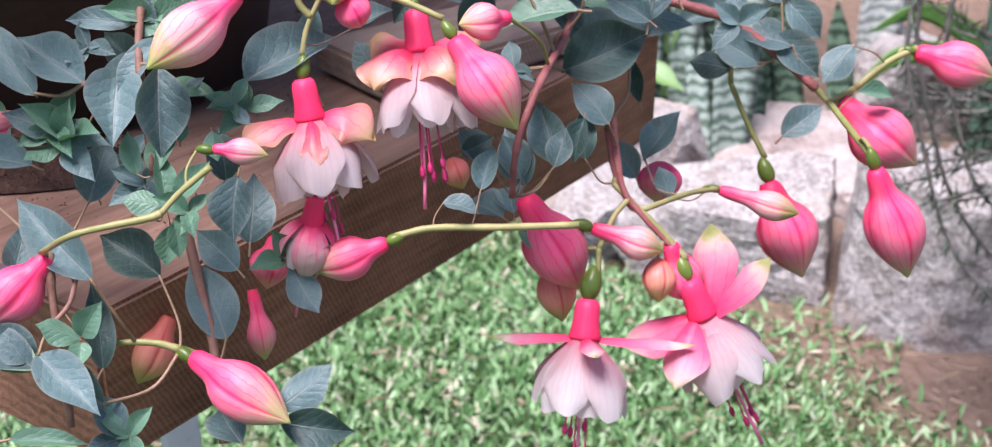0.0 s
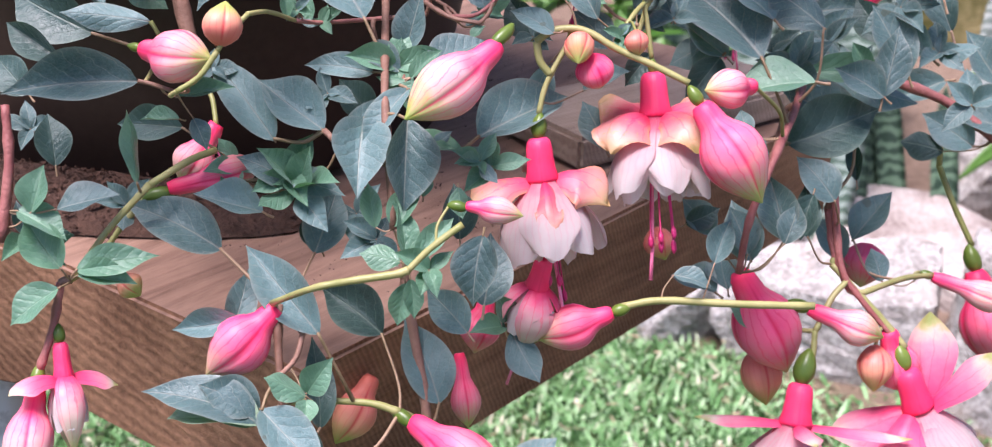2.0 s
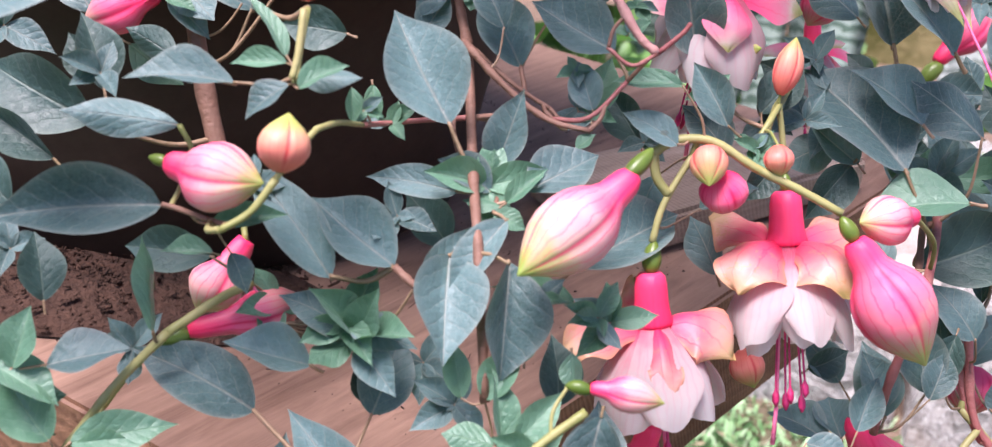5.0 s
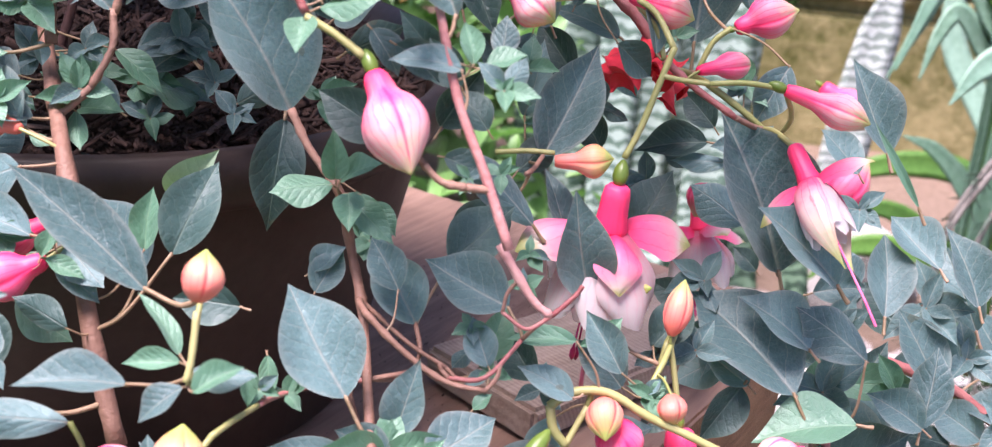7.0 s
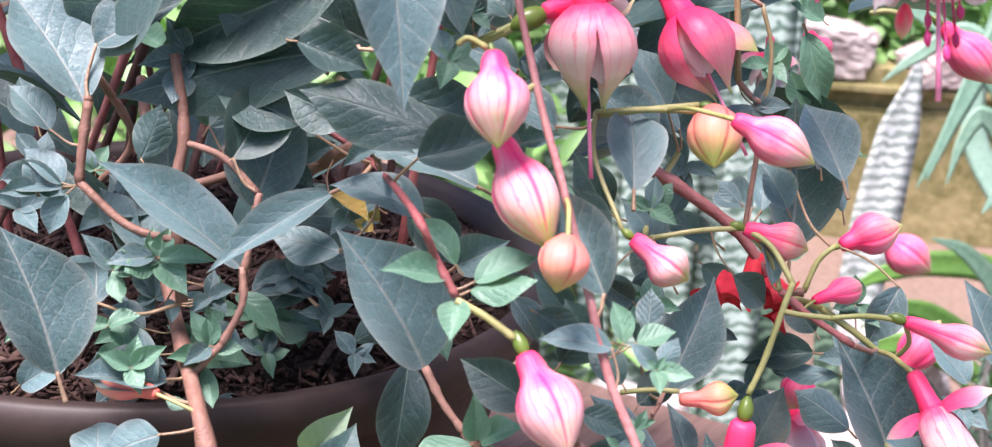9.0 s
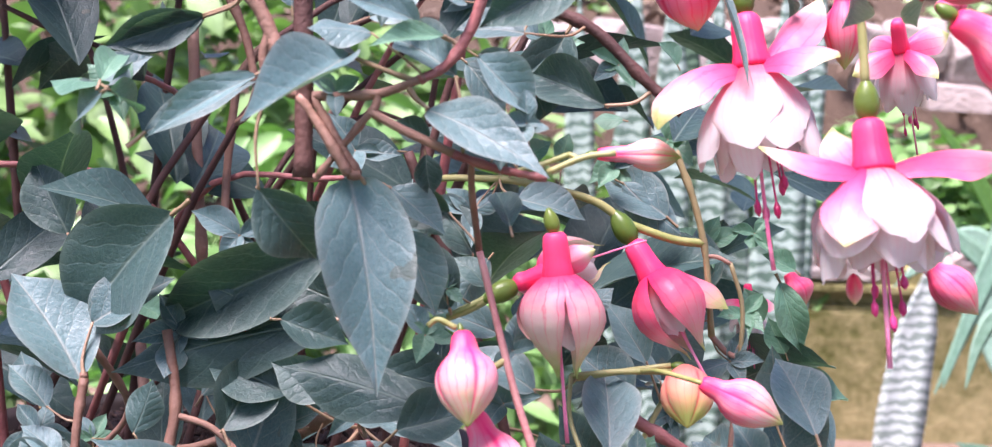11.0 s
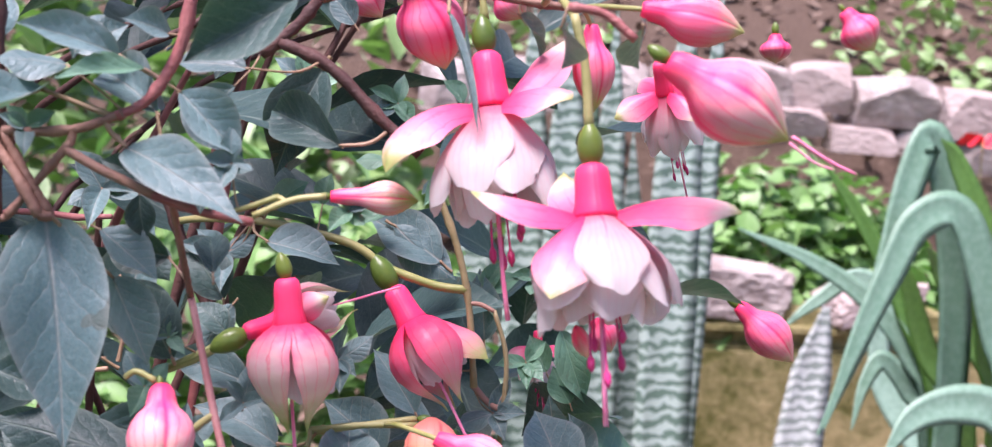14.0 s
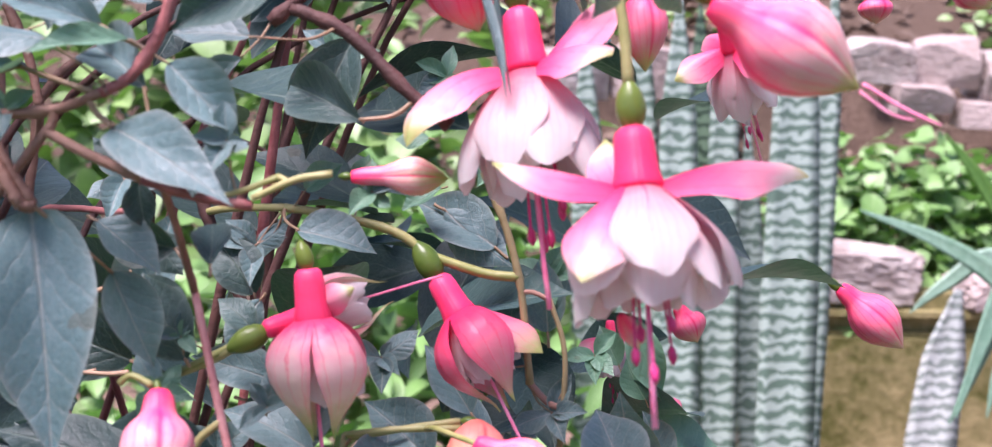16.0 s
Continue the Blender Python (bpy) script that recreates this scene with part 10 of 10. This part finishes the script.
shoot(fuchsia, (-0.1171, 0.6376, 1.0948), 0.0121, (-0.09, -0.87, 0.99), 6, "a")
leaf(fuchsia, (-0.1655, 0.6311, 1.1590), (-0.1627, 0.6252, 1.1440), 0.0071, (0.17, -0.91, 0.39), "y")
leaf(fuchsia, (-0.1636, 0.6302, 1.1583), (-0.1567, 0.6254, 1.1473), 0.0070, (0.10, -0.89, 0.45), "y")
leaf(fuchsia, (-0.1601, 0.6292, 1.1552), (-0.1494, 0.6246, 1.1456), 0.0079, (0.29, -0.69, 0.66), "y")
shoot(fuchsia, (-0.1593, 0.6448, 1.1339), 0.0104, (-0.03, -0.88, 0.96), 6, "y")
leaf(fuchsia, (-0.1553, 0.6019, 1.1898), (-0.1492, 0.6044, 1.1981), 0.0077, (-0.27, -0.85, 0.45), "a")
leaf(fuchsia, (-0.2843, 0.6492, 1.1648), (-0.2751, 0.6475, 1.1625), 0.0075, (0.15, -0.41, 0.90), "y")
leaf(fuchsia, (-0.3079, 0.6661, 1.1850), (-0.2968, 0.6672, 1.1907), 0.0098, (-0.34, -0.55, 0.76), "y")
leaf(fuchsia, (-0.2886, 0.6811, 1.1907), (-0.2862, 0.6776, 1.1820), 0.0068, (0.51, -0.74, 0.44), "a")
leaf(fuchsia, (-0.2669, 0.7166, 1.1796), (-0.2458, 0.7099, 1.1671), 0.0102, (0.23, -0.63, 0.74), "y")
shoot(fuchsia, (-0.3562, 0.7623, 1.2164), 0.0190, (0.10, -0.85, 0.90), 6, "a")
shoot(fuchsia, (-0.3318, 0.7602, 1.2165), 0.0160, (0.10, -0.85, 0.90), 6, "y")
shoot(fuchsia, (-0.3161, 0.7525, 1.1978), 0.0200, (0.10, -0.85, 0.90), 6, "a")
shoot(fuchsia, (-0.2433, 0.7395, 1.1782), 0.0170, (0.10, -0.85, 0.90), 6, "a")
shoot(fuchsia, (-0.2806, 0.7375, 1.1628), 0.0160, (0.10, -0.85, 0.90), 6, "y")
shoot(fuchsia, (-0.3038, 0.7408, 1.1664), 0.0180, (0.10, -0.85, 0.90), 6, "a")
shoot(fuchsia, (-0.3434, 0.7468, 1.1740), 0.0180, (0.10, -0.85, 0.90), 6, "a")
shoot(fuchsia, (-0.2554, 0.7298, 1.1465), 0.0130, (0.10, -0.85, 0.90), 6, "y")
shoot(fuchsia, (-0.2291, 0.7333, 1.1637), 0.0140, (0.10, -0.85, 0.90), 6, "a")
shoot(fuchsia, (-0.3534, 0.7414, 1.1553), 0.0180, (0.10, -0.85, 0.90), 6, "y")
shoot(fuchsia, (-0.3154, 0.7372, 1.1528), 0.0150, (0.10, -0.85, 0.90), 6, "y")
shoot(fuchsia, (-0.2105, 0.7347, 1.1727), 0.0150, (0.10, -0.85, 0.90), 6, "a")
shoot(fuchsia, (-0.1829, 0.7286, 1.1617), 0.0150, (0.10, -0.85, 0.90), 6, "y")
shoot(fuchsia, (-0.1975, 0.7373, 1.1839), 0.0160, (0.10, -0.85, 0.90), 6, "a")
shoot(fuchsia, (-0.2761, 0.7242, 1.1245), 0.0140, (0.10, -0.85, 0.90), 6, "a")
shoot(fuchsia, (-0.3635, 0.7568, 1.1984), 0.0200, (0.10, -0.85, 0.90), 6, "a")
leaf(fuchsia, (-0.3177, 0.7832, 1.2726), (-0.3010, 0.7678, 1.2689), 0.0110, (0.10, -0.80, 0.58), "y")
leaf(fuchsia, (-0.2146, 0.7253, 1.2848), (-0.2541, 0.7217, 1.3014), 0.0238, (0.10, -0.80, 0.58), "d")
leaf(fuchsia, (-0.2322, 0.6470, 1.1425), (-0.2170, 0.6409, 1.1662), 0.0137, (0.10, -0.80, 0.58), "b")
leaf(fuchsia, (-0.1578, 0.7083, 1.2808), (-0.1881, 0.7025, 1.2932), 0.0152, (0.10, -0.80, 0.58), "a")
leaf(fuchsia, (-0.2846, 0.7679, 1.2359), (-0.2773, 0.7626, 1.2598), 0.0164, (0.10, -0.80, 0.58), "a")
leaf(fuchsia, (-0.3243, 0.7137, 1.1281), (-0.3008, 0.7080, 1.1547), 0.0159, (0.10, -0.80, 0.58), "a")
leaf(fuchsia, (-0.3536, 0.7091, 1.1380), (-0.3307, 0.7007, 1.1569), 0.0130, (0.10, -0.80, 0.58), "a")
leaf(fuchsia, (-0.2898, 0.7473, 1.2050), (-0.3068, 0.7395, 1.2151), 0.0108, (0.10, -0.80, 0.58), "a")
leaf(fuchsia, (-0.2095, 0.7516, 1.2073), (-0.2311, 0.7441, 1.2172), 0.0110, (0.10, -0.80, 0.58), "d")
leaf(fuchsia, (-0.1790, 0.6853, 1.2072), (-0.1609, 0.6760, 1.2218), 0.0147, (0.10, -0.80, 0.58), "a")
leaf(fuchsia, (-0.2191, 0.7349, 1.1868), (-0.2378, 0.7291, 1.2023), 0.0148, (0.10, -0.80, 0.58), "a")

leaf(fuchsia, (-0.0929, 0.6389, 1.4243), (-0.0818, 0.6240, 1.3872), 0.0042, (0.75, -0.60, 0.20), "a")
leaf(fuchsia, (-0.1733, 0.6718, 1.1985), (-0.1521, 0.6643, 1.2124), 0.0118, (0.10, -0.80, 0.58), "d")
leaf(fuchsia, (-0.1390, 0.6395, 1.2068), (-0.1537, 0.6366, 1.2239), 0.0102, (0.10, -0.80, 0.58), "d")
leaf(fuchsia, (-0.1117, 0.6674, 1.2025), (-0.1260, 0.6620, 1.2129), 0.0094, (0.10, -0.80, 0.58), "d")
leaf(fuchsia, (-0.0994, 0.7067, 1.1675), (-0.0937, 0.7074, 1.1995), 0.0119, (0.10, -0.80, 0.58), "a")
leaf(fuchsia, (-0.1180, 0.6903, 1.2048), (-0.1112, 0.6731, 1.1892), 0.0113, (0.10, -0.80, 0.58), "d")
leaf(fuchsia, (-0.1951, 0.7158, 1.2244), (-0.1758, 0.6952, 1.2030), 0.0175, (0.10, -0.80, 0.58), "d")
leaf(fuchsia, (-0.1255, 0.7406, 1.2225), (-0.1138, 0.7199, 1.1989), 0.0159, (0.10, -0.80, 0.58), "d")
leaf(fuchsia, (-0.1277, 0.7237, 1.2055), (-0.1379, 0.7246, 1.2339), 0.0145, (0.10, -0.80, 0.58), "d")
leaf(fuchsia, (-0.1094, 0.7551, 1.2082), (-0.1255, 0.7560, 1.2349), 0.0164, (0.10, -0.80, 0.58), "d")
leaf(fuchsia, (-0.1342, 0.6882, 1.1664), (-0.1192, 0.6857, 1.1923), 0.0150, (0.10, -0.80, 0.58), "d")
leaf(fuchsia, (-0.0897, 0.7290, 1.2008), (-0.1056, 0.7287, 1.2244), 0.0148, (0.10, -0.80, 0.58), "a")

# ---------------------------------------------------------------- stalks that join leaves, buds and loose stems to the nearest stem
KNOTS = np.array([tuple(p) for _, pts, _, _ in STEMS for p in pts])
OWNER = np.array([i for i, q in enumerate(STEMS) for _ in q[1]])


def join_to(p, back, limit, skip=-1):
    """The stem point that a stalk from p would grow from: near, and rather behind p than before it."""
    way = KNOTS - np.array(tuple(p))
    dist = np.linalg.norm(way, axis=1)
    lie = (way @ np.array(tuple(back))) / np.maximum(dist, 1e-6)
    cost = dist * (1.35 - 0.75 * lie)
    cost[(OWNER == skip) | (lie < 0.15) & (dist > 0.003)] = 9.0
    k = int(np.argmin(cost))
    return (Vector(KNOTS[k]), float(dist[k])) if cost[k] < 9.0 and dist[k] < limit else (None, float(dist.min()))


def stalk_points(p, back, q, sag=0.25):
    far = (q - p).length
    mid = (p + q) / 2 + back * far * 0.12 - Vector((0, 0, far * sag * 0.25))
    return spline([p, mid, q], 6)


for ob, b, d, m in LEAVES:
    size = d.length
    back = -d.normalized()
    q, far = join_to(b, back, min(0.045, 1.3 * size))
    if q is None:
        q = b + back * size * 0.15 - Vector((0, 0, size * 0.04))
    if (q - b).length < 0.0015:
        continue
    pts = stalk_points(b + d * 0.02, back, q)
    r = min(0.0010, max(0.0004, 0.021 * size))
    v, f = tube(pts, [r * (0.75 + 0.35 * i / (len(pts) - 1)) for i in range(len(pts))], 6)
    inv = m.inverted()
    child("petiole", mesh_of("petiole", [inv @ p for p in v], f, M_PETIOLE), ob)

for p, back, r in HEADS:
    q, far = join_to(p, back, 0.05)
    if q is not None and far > 0.004:
        pts = stalk_points(p - back * 0.0005, back, q, 0.0)
        child("flower_stalk", mesh_of("flower_stalk", *tube(pts, [r] * len(pts), 7), M_STALK), fuchsia)

ENDS = np.array([tuple(p) for p, _, _ in HEADS] + [tuple(b) for _, b, _, _ in LEAVES])
for i, (name, pts, r0, r1) in enumerate(STEMS):
    for p, before, r in ((pts[0], pts[1], r0), (pts[-1], pts[-2], r1)):
        back = (p - before).normalized()
        if r > 0.0021 or np.linalg.norm(ENDS - np.array(tuple(p)), axis=1).min() < 0.004:
            continue
        q, far = join_to(p, back, 0.05, i)
        if q is not None and far > 0.0025:
            line = stalk_points(p - back * 0.0005, back, q, 0.0)
            child(name, mesh_of(name, *tube(line, [r] * len(line), 7), M_STALK if name == "flower_stalk" else M_STEM), fuchsia)
